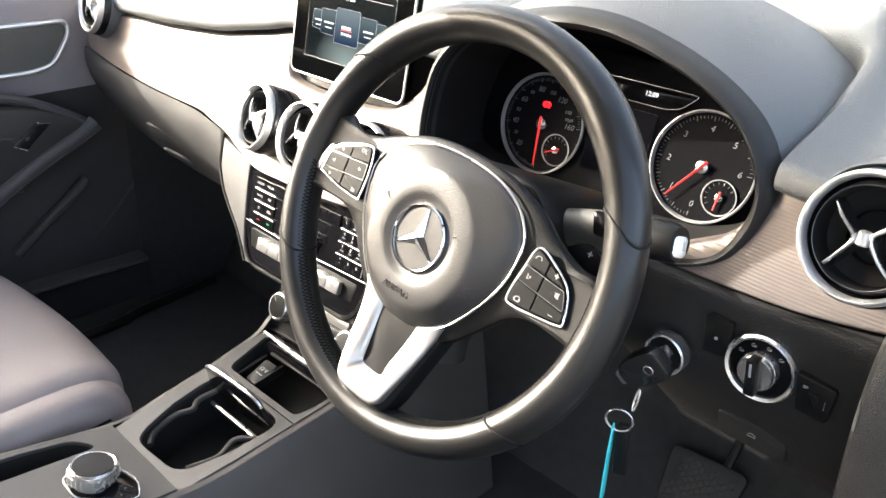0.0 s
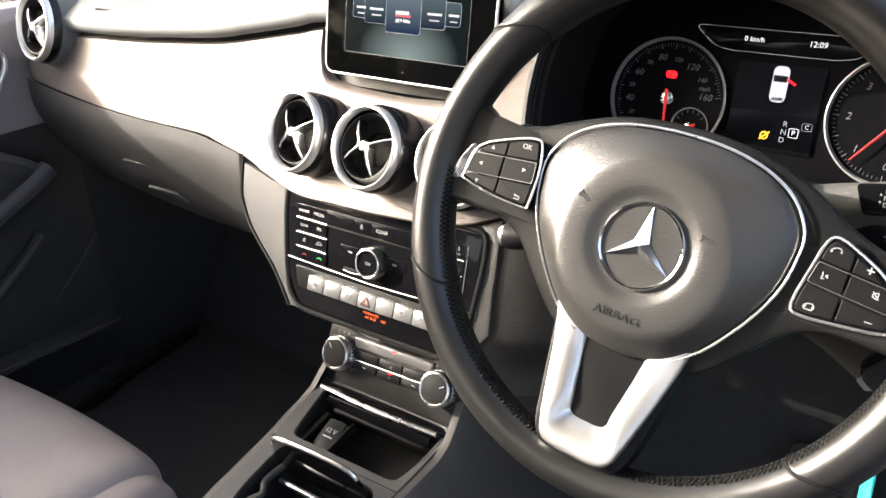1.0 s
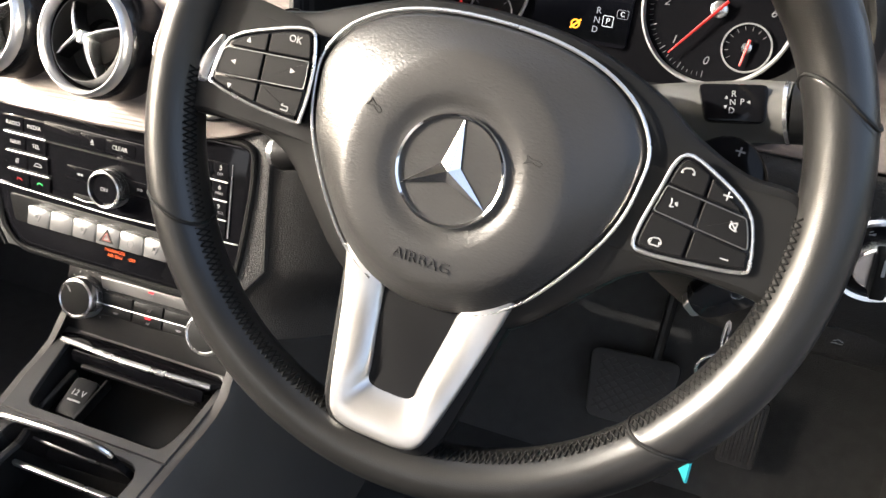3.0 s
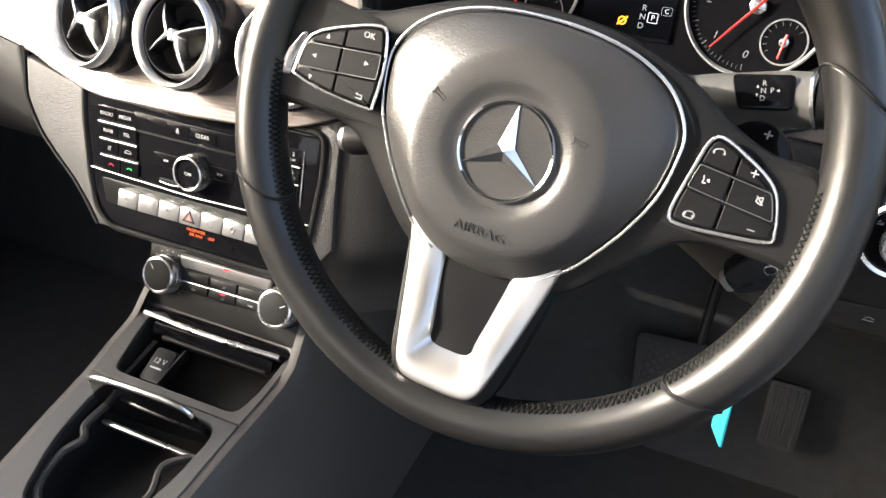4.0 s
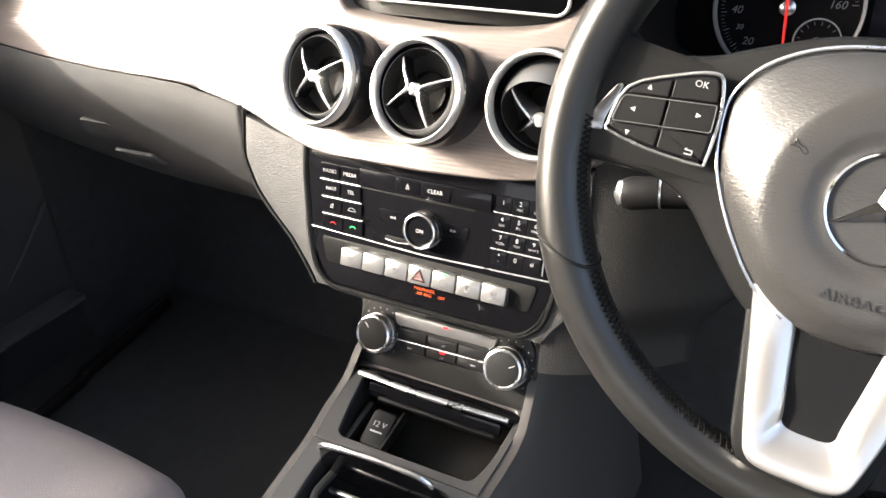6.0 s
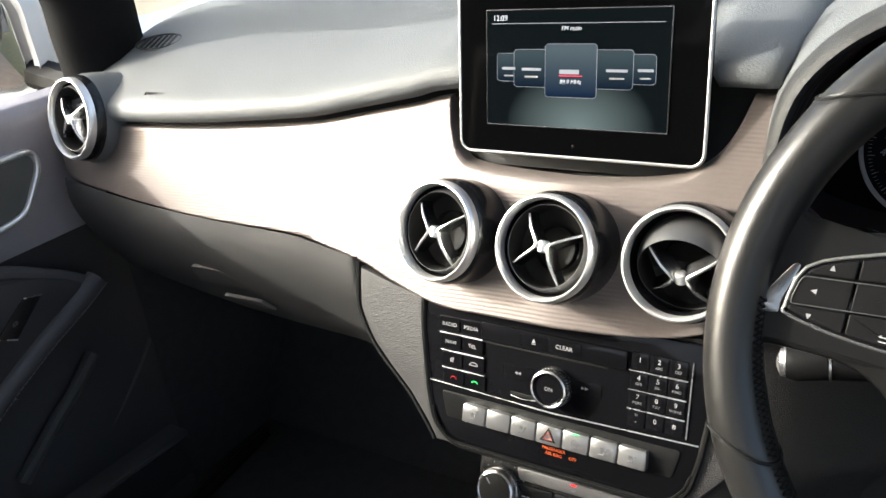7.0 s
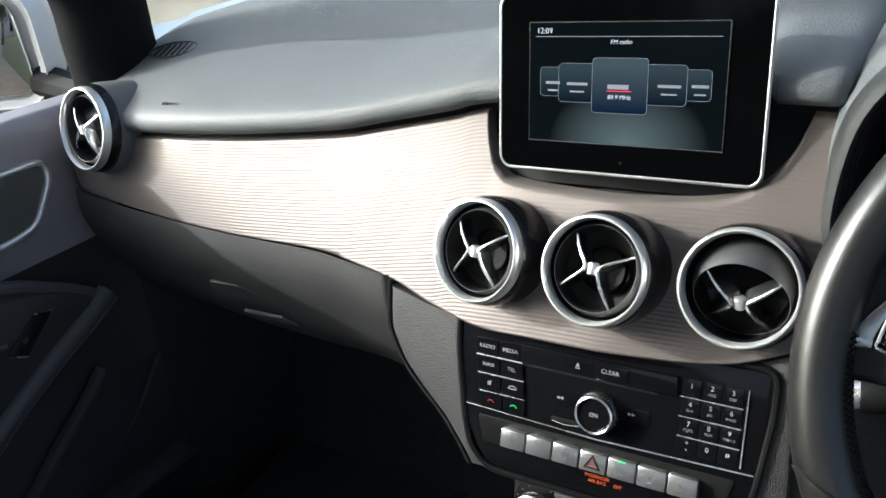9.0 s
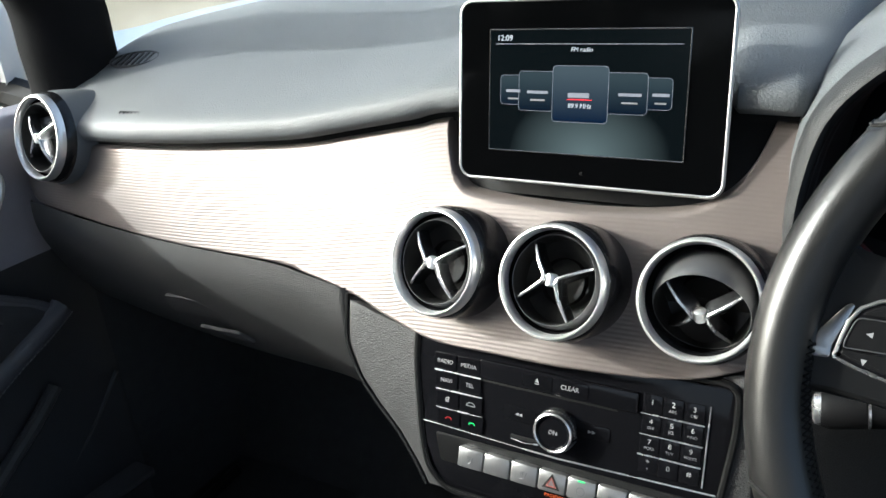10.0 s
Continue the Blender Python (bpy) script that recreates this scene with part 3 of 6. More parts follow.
air_vent(face(-0.085, 0.185, 0.676, 22, -10), 0.0437, 3)
air_vent(face(0.020, 0.178, 0.678, 22, -4), 0.0430, -7, aim=-6)
air_vent(face(0.125, 0.182, 0.679, 22, 1), 0.0425, 0, aim=36, label="round chrome-ringed air vent turned downwards")
air_vent(face(-0.645, 0.238, 0.731, 14, -6), 0.0500, 2, label="larger round air vent beside the passenger door")
vent_pod(face(-0.645, 0.238, 0.731, 14, -6), 0.0500)
vent_pod(face(0.659, 0.186, 0.771, 8, -8), 0.0480)
air_vent(face(0.659, 0.186, 0.771, 14, -8), 0.0478, 12, label="larger round air vent beside the driver door")

# ---- screen ----
S = face(MID - 0.003, 0.262, 0.7965, 10.5, 0)
PANE = material("black display glass", (0.0014, 0.0015, 0.0017), 0.05, spec=0.045, vary=0.1, smudge=0.02)
screen = thing("display_screen", S, "black tablet-like display with a silver rim showing the radio menu", "screen")
RIMM = material("satin silver rim", (0.62, 0.62, 0.615), 0.36, metal=0.9, vary=0.04)
SW, SH = 0.213, 0.139
part("body", plate(rrect(SW, SH, 0.010), -0.012, 0.0, 0.0), PANE, screen)
part("rim", tube([(x, y, -0.001) for x, y in stepped(rrect(SW + 0.0012, SH + 0.0012, 0.0106, 12), 0.004)], 0.0015, 14, closed=True), RIMM, screen, "silver rim")
DW, DH = 0.157, 0.093
part("bezel_edge", frame_plate(rrect(DW + 0.0022, DH + 0.0022, 0.001), rrect(DW, DH, 0.0005), -0.001, 0.0009, 0.0004), material("polished black edge", (0.16, 0.16, 0.16), 0.2, metal=0.9, vary=0.1), screen, m=pose(-0.001, 0.001, 0))


def glow_panel(name, low, high, power, upto=0.75):
    """A lit picture: dark above, paler towards its lower edge."""
    m = bpy.data.materials.new(name)
    m.use_nodes = True
    n, ln = m.node_tree.nodes, m.node_tree.links
    b = n["Principled BSDF"]
    b.inputs["Base Color"].default_value = (0.0015, 0.0017, 0.002, 1)
    b.inputs["Roughness"].default_value = 0.12
    b.inputs["Specular IOR Level"].default_value = 0.05
    co, sep, rp = n.new("ShaderNodeTexCoord"), n.new("ShaderNodeSeparateXYZ"), n.new("ShaderNodeValToRGB")
    ln.new(co.outputs["Generated"], sep.inputs[0])
    ln.new(sep.outputs["Y"], rp.inputs[0])
    el = rp.color_ramp.elements
    el[0].position, el[0].color = 0.0, (*low, 1)
    el[1].position, el[1].color = upto, (*high, 1)
    ln.new(rp.outputs[0], b.inputs["Emission Color"])
    b.inputs["Emission Strength"].default_value = power
    return m


MENU = glow_panel("menu picture", (0.40, 0.50, 0.49), (0.004, 0.010, 0.012), 0.115, 0.52)
mn, ml = MENU.node_tree.nodes, MENU.node_tree.links
pool, pull = mn.new("ShaderNodeVectorMath"), mn.new("ShaderNodeVectorMath")  # the glow is a pool of light below the cards
pull.operation, pool.operation = "MULTIPLY_ADD", "LENGTH"
pull.inputs[1].default_value, pull.inputs[2].default_value = (1.25, 1.0, 0.0), (-0.66, 0.0, 0.0)
ml.new(next(n for n in mn if n.type == "TEX_COORD").outputs["Generated"], pull.inputs[0])
ml.new(pull.outputs[0], pool.inputs[0])
ml.new(pool.outputs["Value"], next(n for n in mn if n.type == "VALTORGB").inputs[0])
CARD = glow_panel("station card", (0.004, 0.025, 0.075), (0.17, 0.22, 0.25), 0.15, 0.9)
CARDFAR = glow_panel("station card behind", (0.004, 0.02, 0.05), (0.12, 0.17, 0.19), 0.12, 0.9)
picture = part("picture", plate(rrect(DW, DH, 0.0008), -0.001, 0.0003, 0.0), MENU, screen, "lit radio menu", m=pose(-0.001, 0.001, 0))
for x, y, w, h, mm, z in ((-0.057, 0.001, 0.024, 0.0225, CARDFAR, 0.0004), (0.056, 0.001, 0.024, 0.0225, CARDFAR, 0.0004), (-0.036, 0.0005, 0.034, 0.0300, CARDFAR, 0.0006), (0.033, 0.0005, 0.034, 0.0300, CARDFAR, 0.0006), (-0.002, -0.001, 0.0445, 0.042, CARD, 0.0009)):
    part("station_card", plate(rrect(w, h, 0.003), 0, 0.0002, 0.0), mm, picture, m=pose(x, y, z))
    part("card_edge", frame_plate(rrect(w + 0.0006, h + 0.0006, 0.0033), rrect(w, h, 0.003), 0, 0.0003, 0.0001), LCDGREY, picture, m=pose(x, y, z))
    part("caption_bar", plate(rrect(0.017 if w > 0.04 else w * 0.52, 0.0036 if w > 0.04 else 0.0022, 0.0005), 0, 0.0002, 0.0), LCDGREY, picture, m=pose(x + (0.004 if x > 0.01 else -0.001), y - 0.0008, z + 0.0003))
    if w < 0.04:
        part("figure_bar", plate(rrect(w * 0.36, 0.0013, 0.0003), 0, 0.0002, 0.0), GREYPRINT, picture, m=pose(x + (0.004 if x > 0.01 else -0.001), y - 0.0068, z + 0.0003))
lettering("89.9 MHz", 0.0048, picture, -0.002, -0.0098, 0.0013, LCDWHITE, shear=0.15)
lettering("FM radio", 0.0048, picture, -0.002, 0.032, 0.0006, LCDWHITE, shear=0.15)
lettering("12:09", 0.0062, picture, -0.066, 0.0405, 0.0006, LCDWHITE)
part("menu_line", plate(rrect(DW * 0.94, 0.0005, 0.0001), 0, 0.0002, 0.0), LCDGREY, picture, m=pose(0, 0.0362, 0.0005))
part("underline", plate(rrect(0.02, 0.0004, 0.0001), 0, 0.0002, 0.0), REDLAMP, picture, m=pose(-0.002, -0.0050, 0.0013))
part("sensor", lathe([(0.0013, -0.0005), (0.0013, 0.0004), (0.0008, 0.0006)], 16), SATIN, screen, m=pose(0.0, -0.0605, 0))

# ---- steering wheel ----
HUB_T = 23.65
rim_c = Vector((0.369, 0.0595, 0.7157))
W = face(rim_c.x, rim_c.y, rim_c.z, HUB_T) @ pose(-0.002, -0.0105, 0, 0, 0, -5.5)
wheel = thing("steering_wheel", W, "black leather steering wheel with silver lower spoke and button pods", "steering wheel")
RC = Vector((0.001, 0.0106, 0))  # middle of the rim
R_RIM = 0.1741


def rim_loops(a0, a1, n, swell=1.0, slant=0.0):
    out = []
    for i in range(n + 1):
        a = a0 + (a1 - a0) * i / n
        deg = math.degrees(a) % 360
        # thumb rests swell the grip beside the upper spokes
        g = 1 + 0.10 * (math.exp(-((deg - 48) / 16) ** 2) + math.exp(-((deg - 132) / 16) ** 2)) + 0.05 * (math.exp(-((deg - 335) / 12) ** 2) + math.exp(-((deg - 205) / 12) ** 2))
        loop = []
        for j in range(24):
            b = 2 * math.pi * j / 24
            rr = R_RIM + 0.0155 * g * swell * math.cos(b)
            c = a - slant * math.cos(b) * (0.6 + 0.4 * math.sin(b))
            loop.append((RC.x + rr * math.cos(c), RC.y + rr * math.sin(c), 0.0185 * g * swell * math.sin(b)))
        out.append(loop)
    return out


bm = bmesh.new()
rings(bm, rim_loops(0, 2 * math.pi, 180), False, False)
bmesh.ops.remove_doubles(bm, verts=bm.verts, dist=1e-6)
rim = part("rim", bm, LEATHER, wheel, "smooth black leather rim")
for deg, sl_ in ((24.5, 0.12), (142, -0.12), (208, 0.10), (322, -0.07)):
    a = radians(deg)
    bm = bmesh.new()
    rings(bm, rim_loops(a - 0.016, a - 0.008, 1, 1.012, sl_) + rim_loops(a - 0.003, a + 0.003, 1, 0.992, sl_) + rim_loops(a + 0.008, a + 0.016, 1, 1.012, sl_), False, False)
    part("seam", bm, LEATHER, rim, sharp=60)
    part("crease", tube([Vector(p) for p in rim_loops(a, a + 0.001, 1, 1.010, sl_)[0]], 0.0010, 6, closed=True), DARK, rim)
OUT = [(0, 0.0745), (0.03, 0.0725), (0.055, 0.066), (0.075, 0.054), (0.0865, 0.037), (0.0875, 0.02), (0.084, 0.0), (0.075, -0.02), (0.063, -0.039), (0.05, -0.055), (0.034, -0.067), (0.015, -0.0735)]
OUT = OUT + [(0, -0.0745)] + [(-x, y) for x, y in OUT[:0:-1]]
pad_line = smooth_loop(OUT, 4)


def blend_loop(s, z, r=None):
    """The cover's outline shrunk by s, turning into a circle of radius r."""
    out = []
    for x, y in pad_line:
        px, py = x * s, y * s
        if r is not None:
            a = math.atan2(y, x)
            px, py = r * math.cos(a), r * math.sin(a)
        out.append((px, py, z))
    return out


def cover_loop(f, z, radius=0.0605):
    """Between the cover's edge and the round plateau in its middle."""
    out = []
    for x, y in pad_line:
        a = math.atan2(y, x)
        out.append((x * 0.965 * (1 - f) + radius * math.cos(a) * f, y * 0.965 * (1 - f) + radius * math.sin(a) * f, z))
    return out


bm = bmesh.new()
rings(bm, [blend_loop(1.0, -0.006), blend_loop(1.0, 0.0015), blend_loop(0.985, 0.0042), cover_loop(0.0, 0.0062), cover_loop(0.25, 0.0092), cover_loop(0.5, 0.0120), cover_loop(0.75, 0.0146), cover_loop(1.0, 0.0170),
           blend_loop(0, 0.0181, 0.0580), blend_loop(0, 0.0187, 0.0555), blend_loop(0, 0.0190, 0.0520), blend_loop(0, 0.0192, 0.045), blend_loop(0, 0.0192, 0.0400), blend_loop(0, 0.0186, 0.0368), blend_loop(0, 0.0170, 0.0335), blend_loop(0, 0.0160, 0.0300), blend_loop(0, 0.0160, 0.01)], True, True)
cover = part("airbag_cover", bm, AIRBAGM, wheel, "grained dark grey airbag cover")
lettering("AIRBAG", 0.0078, cover, -0.001, -0.0475, 0.0187, RELIEFSHADE, deep=0.0006, wide=1.18)
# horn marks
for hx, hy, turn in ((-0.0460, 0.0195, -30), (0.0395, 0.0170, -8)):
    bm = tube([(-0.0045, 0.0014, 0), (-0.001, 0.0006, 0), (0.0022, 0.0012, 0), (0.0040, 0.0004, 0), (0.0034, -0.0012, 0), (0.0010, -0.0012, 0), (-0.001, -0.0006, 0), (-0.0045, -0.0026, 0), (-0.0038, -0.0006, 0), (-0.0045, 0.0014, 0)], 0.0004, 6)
    part("horn_mark", bm, RELIEFSHADE, cover, m=pose(hx, hy, 0.0191, 0, 0, turn))
emblem = part("emblem", lathe([(0.0288, 0.0160), (0.0288, 0.0185), (0.0280, 0.0196), (0.0268, 0.0190), (0.0262, 0.0175), (0.0262, 0.0160), (0.0288, 0.0160)], 72, caps=False), MIRRORCHROME, wheel, "round chrome badge with three arms")
part("backing", lathe([(0.0263, 0.0162), (0.0263, 0.0172), (0.002, 0.0174)], 48), AIRBAGM, emblem)
for k in range(3):
    a = radians(90 + 120 * k - 1)
    c, s = math.cos(a), math.sin(a)
    bm = bmesh.new()
    tip = (0.0265 * c, 0.0265 * s, 0.0180)
    mid = (0, 0, 0.0212)
    base_z = 0.0172
    l = (0.0058 * math.cos(a + math.pi / 3), 0.0058 * math.sin(a + math.pi / 3))
    r = (0.0058 * math.cos(a - math.pi / 3), 0.0058 * math.sin(a - math.pi / 3))
    v = [bm.verts.new(p) for p in (mid, tip, (l[0], l[1], base_z + 0.0008), (r[0], r[1], base_z + 0.0008), (tip[0], tip[1], base_z), (0, 0, base_z))]
    for idx in ((0, 1, 2), (0, 3, 1), (1, 4, 2), (1, 3, 4), (5, 2, 4), (5, 4, 3), (0, 2, 5), (0, 5, 3)):
        bm.faces.new([v[i] for i in idx])
    part("arm", bm, MIRRORCHROME, emblem, smooth=False)
# silver line round the cover
line = [(x * 1.016, y * 1.016 + 0.0005, 0.0042) for x, y in pad_line if y > -0.070]
start = next(i for i, p in enumerate(line) if (Vector(line[i - 1]) - Vector(p)).length > 0.01)
part("silver_line", tube(line[start:] + line[:start], 0.0009, 8, flat=1.2), CHROME, wheel, "thin silver line round the airbag cover")

# spokes: black body reaching to the rim on both sides
SP = [(0.0, 0.082), (0.045, 0.078), (0.085, 0.064), (0.105, 0.056), (0.135, 0.052), (0.160, 0.062), (0.166, 0.02), (0.163, -0.014), (0.150, -0.0155), (0.120, -0.0155), (0.098, -0.0240), (0.077, -0.046), (0.058, -0.066), (0.040, -0.076), (0.0, -0.078)]
LOWER_SP = {(0.105, 0.056): (0.108, 0.0500), (0.135, 0.052): (0.134, 0.0400), (0.160, 0.062): (0.159, 0.0380)}
SP = [LOWER_SP.get(p, p) for p in SP] + [(-x, y) for x, y in SP[-2:0:-1]]
sp = smooth_loop(SP, 4)
bm = bmesh.new()


def spoke_h(x, y):
    return 0.006 * ease(abs(x), 0.11, 0.16)


sl = [[(x, y, -0.030) for x, y in inset(sp, 0.012)], [(x, y, -0.016) for x, y in inset(sp, 0.002)], [(x, y, -0.006) for x, y in sp], [(x, y, -0.002 + spoke_h(x, y)) for x, y in inset(sp, 0.0015)], [(x, y, 0.0 + spoke_h(x, y)) for x, y in inset(sp, 0.005)], [(x * 0.66, y * 0.8, 0.0) for x, y in sp]]
rings(bm, sl)
part("spoke_body", bm, SATIN, wheel, "satin black spokes")
part("hub_shroud", lathe([(0.052, -0.11), (0.062, -0.07), (0.075, -0.028), (0.03, -0.02)], 40), DARK, wheel, m=pose(0, -0.004, 0))


def lift(bm):
    """Brings the lower spoke up to the front of the rim."""
    for v in bm.verts:
        v.co.z += 0.0165 * ease(-v.co.y, 0.070, 0.150)
    return bm


outer_u = smooth_line([(-0.0510, -0.046), (-0.0405, -0.092), (-0.0300, -0.132), (-0.0250, -0.1435), (-0.0160, -0.1475), (0.0, -0.1480), (0.0160, -0.1475), (0.0250, -0.1435), (0.0300, -0.132), (0.0405, -0.092), (0.0510, -0.046)], 5)
inner_u = smooth_line([(-0.0250, -0.046), (-0.0195, -0.080), (-0.0140, -0.113), (-0.0115, -0.1195), (-0.0065, -0.1215), (0.0, -0.1217), (0.0065, -0.1215), (0.0115, -0.1195), (0.0140, -0.113), (0.0195, -0.080), (0.0250, -0.046)], 5)
bm = bmesh.new()
loops = []
for (ox, oy), (ix, iy) in zip(outer_u, inner_u):
    o, q = Vector((ox, oy)), Vector((ix, iy))
    w = q - o
    foot = ease(-oy, 0.126, 0.147)
    loops.append([(*(o + w * a_), z_ - 0.0090 * foot * max(0.0, min(a_, 0.96) - 0.2)) for a_, z_ in ((0.0, -0.016), (0.0, 0.0020), (0.03, 0.0040), (0.10, 0.0050), (0.5, 0.0052), (0.86, 0.0040), (0.96, 0.0015), (1.0, -0.003), (1.0, -0.016))])
rings(bm, loops, True, True)
part("lower_spoke", lift(bm), SILVER, wheel, "silver two-legged lower spoke", sharp=50)
bm = plate(inset(rounded([(-0.047, -0.050), (-0.0300, -0.138), (-0.0220, -0.1490), (0.0220, -0.1490), (0.0300, -0.138), (0.047, -0.050)], 0.008, 6), -0.0060), -0.022, -0.0035, 0.003)
bmesh.ops.triangulate(bm, faces=[f for f in bm.faces if len(f.verts) > 4])
part("spoke_surround", lift(bm), BUTTON, wheel, "black edge of the lower spoke")


def clip(poly, a, b, c):
    """The part of a convex polygon where a x + b y <= c."""
    out = []
    for i, p in enumerate(poly):
        q = poly[(i + 1) % len(poly)]
        dp, dq = a * p[0] + b * p[1] - c, a * q[0] + b * q[1] - c
        if dp <= 0:
            out.append(p)
        if (dp < 0 < dq) or (dq < 0 < dp):
            u = dp / (dp - dq)
            out.append((p[0] + (q[0] - p[0]) * u, p[1] + (q[1] - p[1]) * u))
    return out


POD_R = [(0.0948, -0.0033), (0.0992, 0.0231), (0.1020, 0.0364), (0.1076, 0.0406), (0.1212, 0.0352), (0.1361, 0.0267), (0.1429, 0.0179), (0.1475, 0.0017), (0.1450, -0.0035), (0.1212, -0.0070), (0.1003, -0.0086)]
POD_L = [(-0.1485, 0.0083), (-0.1425, 0.0296), (-0.1185, 0.0408), (-0.0989, 0.0459), (-0.0934, 0.0410), (-0.0906, 0.0224), (-0.0915, 0.0007), (-0.0953, -0.0022), (-0.1225, -0.0006), (-0.1461, 0.0040)]


def tri_mark(parent, x, y, z, ang, s=0.0018):
    pts = [(s * math.cos(radians(ang + d)), s * math.sin(radians(ang + d))) for d in (0, 130, 230)]
    part("mark", plate(pts, 0, 0.0002, 0), PRINT, parent, m=pose(x, y, z))


def bars(parent, x, y, z, list_, mat=PRINT):
    """A small printed sign made of straight strokes."""
    bm = bmesh.new()
    for x0, y0, x1, y1 in list_:
        tube([(x0, y0, 0.0001), (x1, y1, 0.0001)], 0.00036, 5, bm=bm, flat=1.0)
    return part("mark", bm, mat, parent, m=pose(x, y, z))


for side in (-1, 1):
    base = POD_R[::-1] if side > 0 else POD_L[::-1]
    outl = smooth_loop(base, 3)
    pod = part("button_pod", plate(outl, -0.006, 0.0048, 0.001), GLOSS, wheel, "black button pod in a silver frame", m=pose(0, 0, 0.002))
    part("pod_frame", tube([(x, y, 0.0048) for x, y in inset(outl, -0.0004)], 0.0010, 8, closed=True), CHROME, pod)
    wedge = [(-0.1505, 0.0030), (-0.1515, 0.0085), (-0.1450, 0.0310), (-0.1490, 0.0310), (-0.1640, 0.0070), (-0.1615, 0.0015)] if side < 0 else [(0.1500, -0.0035), (0.1505, 0.0020), (0.1460, 0.0190), (0.1500, 0.0190), (0.1530, 0.0030), (0.1520, -0.0045)]
    if side < 0:
        part("silver_wedge", plate(rounded(wedge if side > 0 else wedge[::-1], 0.003), -0.004, 0.0050, 0.0008), BLADE, pod, "silver wedge beside the buttons")
    inner = inset(outl, 0.0016)
    rows = ((0.0240, 0.06), (0.0095, 0.0232), (-0.03, 0.0087)) if side > 0 else ((0.0285, 0.06), (0.0125, 0.0277), (-0.03, 0.0117))
    band = clip(clip(inner, 0.10 * side, 1, rows[1][1] + 0.012), -0.10 * side, -1, -(rows[1][0] + 0.012))
    part("row_edge", tube([(x, y, 0.0070) for x, y in rounded(inset(band, 0.0002), 0.0016, 3)], 0.00032, 6, closed=True), material("dim chrome line", (0.16, 0.16, 0.16), 0.4, metal=0.8), pod, "thin dark chrome line")
    for ri, (lo, hi) in enumerate(rows):
        for ci in (0, 1):
            slope = 0.10 * side
            poly = clip(inner, slope, 1, hi + slope * side * 0.12)
            poly = clip(poly, -slope, -1, -(lo + slope * side * 0.12)) if poly else poly
            xm = side * 0.1190
            poly = clip(poly, 1, 0, xm - 0.0004) if (ci == 0) == (side > 0) else clip(poly, -1, 0, -xm - 0.0004)
            if len(poly) < 3:
                continue
            up = 0.0068 if ri == 1 else 0.0060
            bt = part("button", plate(rounded(inset(poly, 0.0003), 0.0012, 2), 0.003, up, 0.0006), BUTTON, pod, sharp=18)
            cx, cy = sum(p[0] for p in poly) / len(poly), sum(p[1] for p in poly) / len(poly)
            if side < 0:
                if ri == 0 and ci == 0:
                    lettering("OK", 0.0052, bt, cx, cy, up)
                elif ri == 2 and ci == 0:
                    bars(bt, cx, cy, up, ((-0.002, 0.0008, 0.0022, 0.0008), (0.0022, 0.0008, 0.0022, -0.0014), (0.0022, -0.0014, -0.002, -0.0014), (-0.002, 0.0008, -0.001, 0.0018)))
                else:
                    tri_mark(bt, cx, cy, up, {(0, 1): 90, (1, 0): 0, (1, 1): 180, (2, 1): 270}[(ri, ci)])
            else:
                if ri == 0 and ci == 1:
                    lettering("+", 0.009, bt, cx, cy, up)
                elif ri == 2 and ci == 1:
                    bars(bt, cx, cy, up, ((-0.002, 0, 0.002, 0),))
                elif ri == 1 and ci == 1:
                    bars(bt, cx, cy, up, ((-0.0015, -0.001, -0.0015, 0.001), (-0.0015, 0.001, 0.0012, 0.002), (0.0012, 0.002, 0.0012, -0.002), (0.0012, -0.002, -0.0015, -0.001), (-0.002, 0.002, 0.002, -0.002)))
                elif ri == 1:
                    bars(bt, cx, cy, up, ((-0.001, 0.002, -0.0004, 0.0), (-0.0004, 0, -0.001, -0.002), (-0.001, -0.002, 0.001, -0.0016), (0.0012, 0.0006, 0.0016, -0.0006), (0.0019, 0.001, 0.0024, -0.001)))
                else:
                    bars(bt, cx, cy, up, ((-0.0030, -0.0014, -0.0026, 0.0002), (-0.0026, 0.0002, -0.0012, 0.0012), (-0.0012, 0.0012, 0.0012, 0.0016), (0.0012, 0.0016, 0.0026, 0.0006), (0.0026, 0.0006, 0.0030, -0.0010), (-0.0030, -0.0014, -0.0020, -0.0010), (0.0030, -0.0010, 0.0020, -0.0006)) + (((-0.0024, -0.0022, 0.0024, -0.0022), (-0.0024, -0.0022, -0.0018, 0.0), (0.0024, -0.0022, 0.0018, 0.0)) if ri == 2 else ()))

# cross stitching along the inner side of the lower rim
bm = bmesh.new()
for i in range(150):
    a = radians(181 + 186 * i / 150)
    for s_ in (-1, 1):
        pts = []
        for u, b_ in ((0, 142), (0.5, 156), (1, 170)):
            aa = a + (u - 0.5) * 0.022 * s_
            rr = R_RIM + 0.0159 * math.cos(radians(b_))
            pts.append((RC.x + rr * math.cos(aa), RC.y + rr * math.sin(aa), 0.0189 * math.sin(radians(b_))))
        tube(pts, 0.00055, 5, bm=bm)
st = part("stitching", bm, THREAD, rim, "cross stitching in black thread")
st["kind"] = "stuff"

# ---- instruments ----
CL = face(0.37, 0.318, 0.7315, 14)
cluster = thing("instrument_cluster", CL, "lit instrument cluster with two round gauges and a small display", "instrument cluster")
part("backplate", plate(rrect(0.362, 0.170, 0.07, cx=-0.002, cy=0.006), -0.02, -0.004, 0.003), GAUGE, cluster)


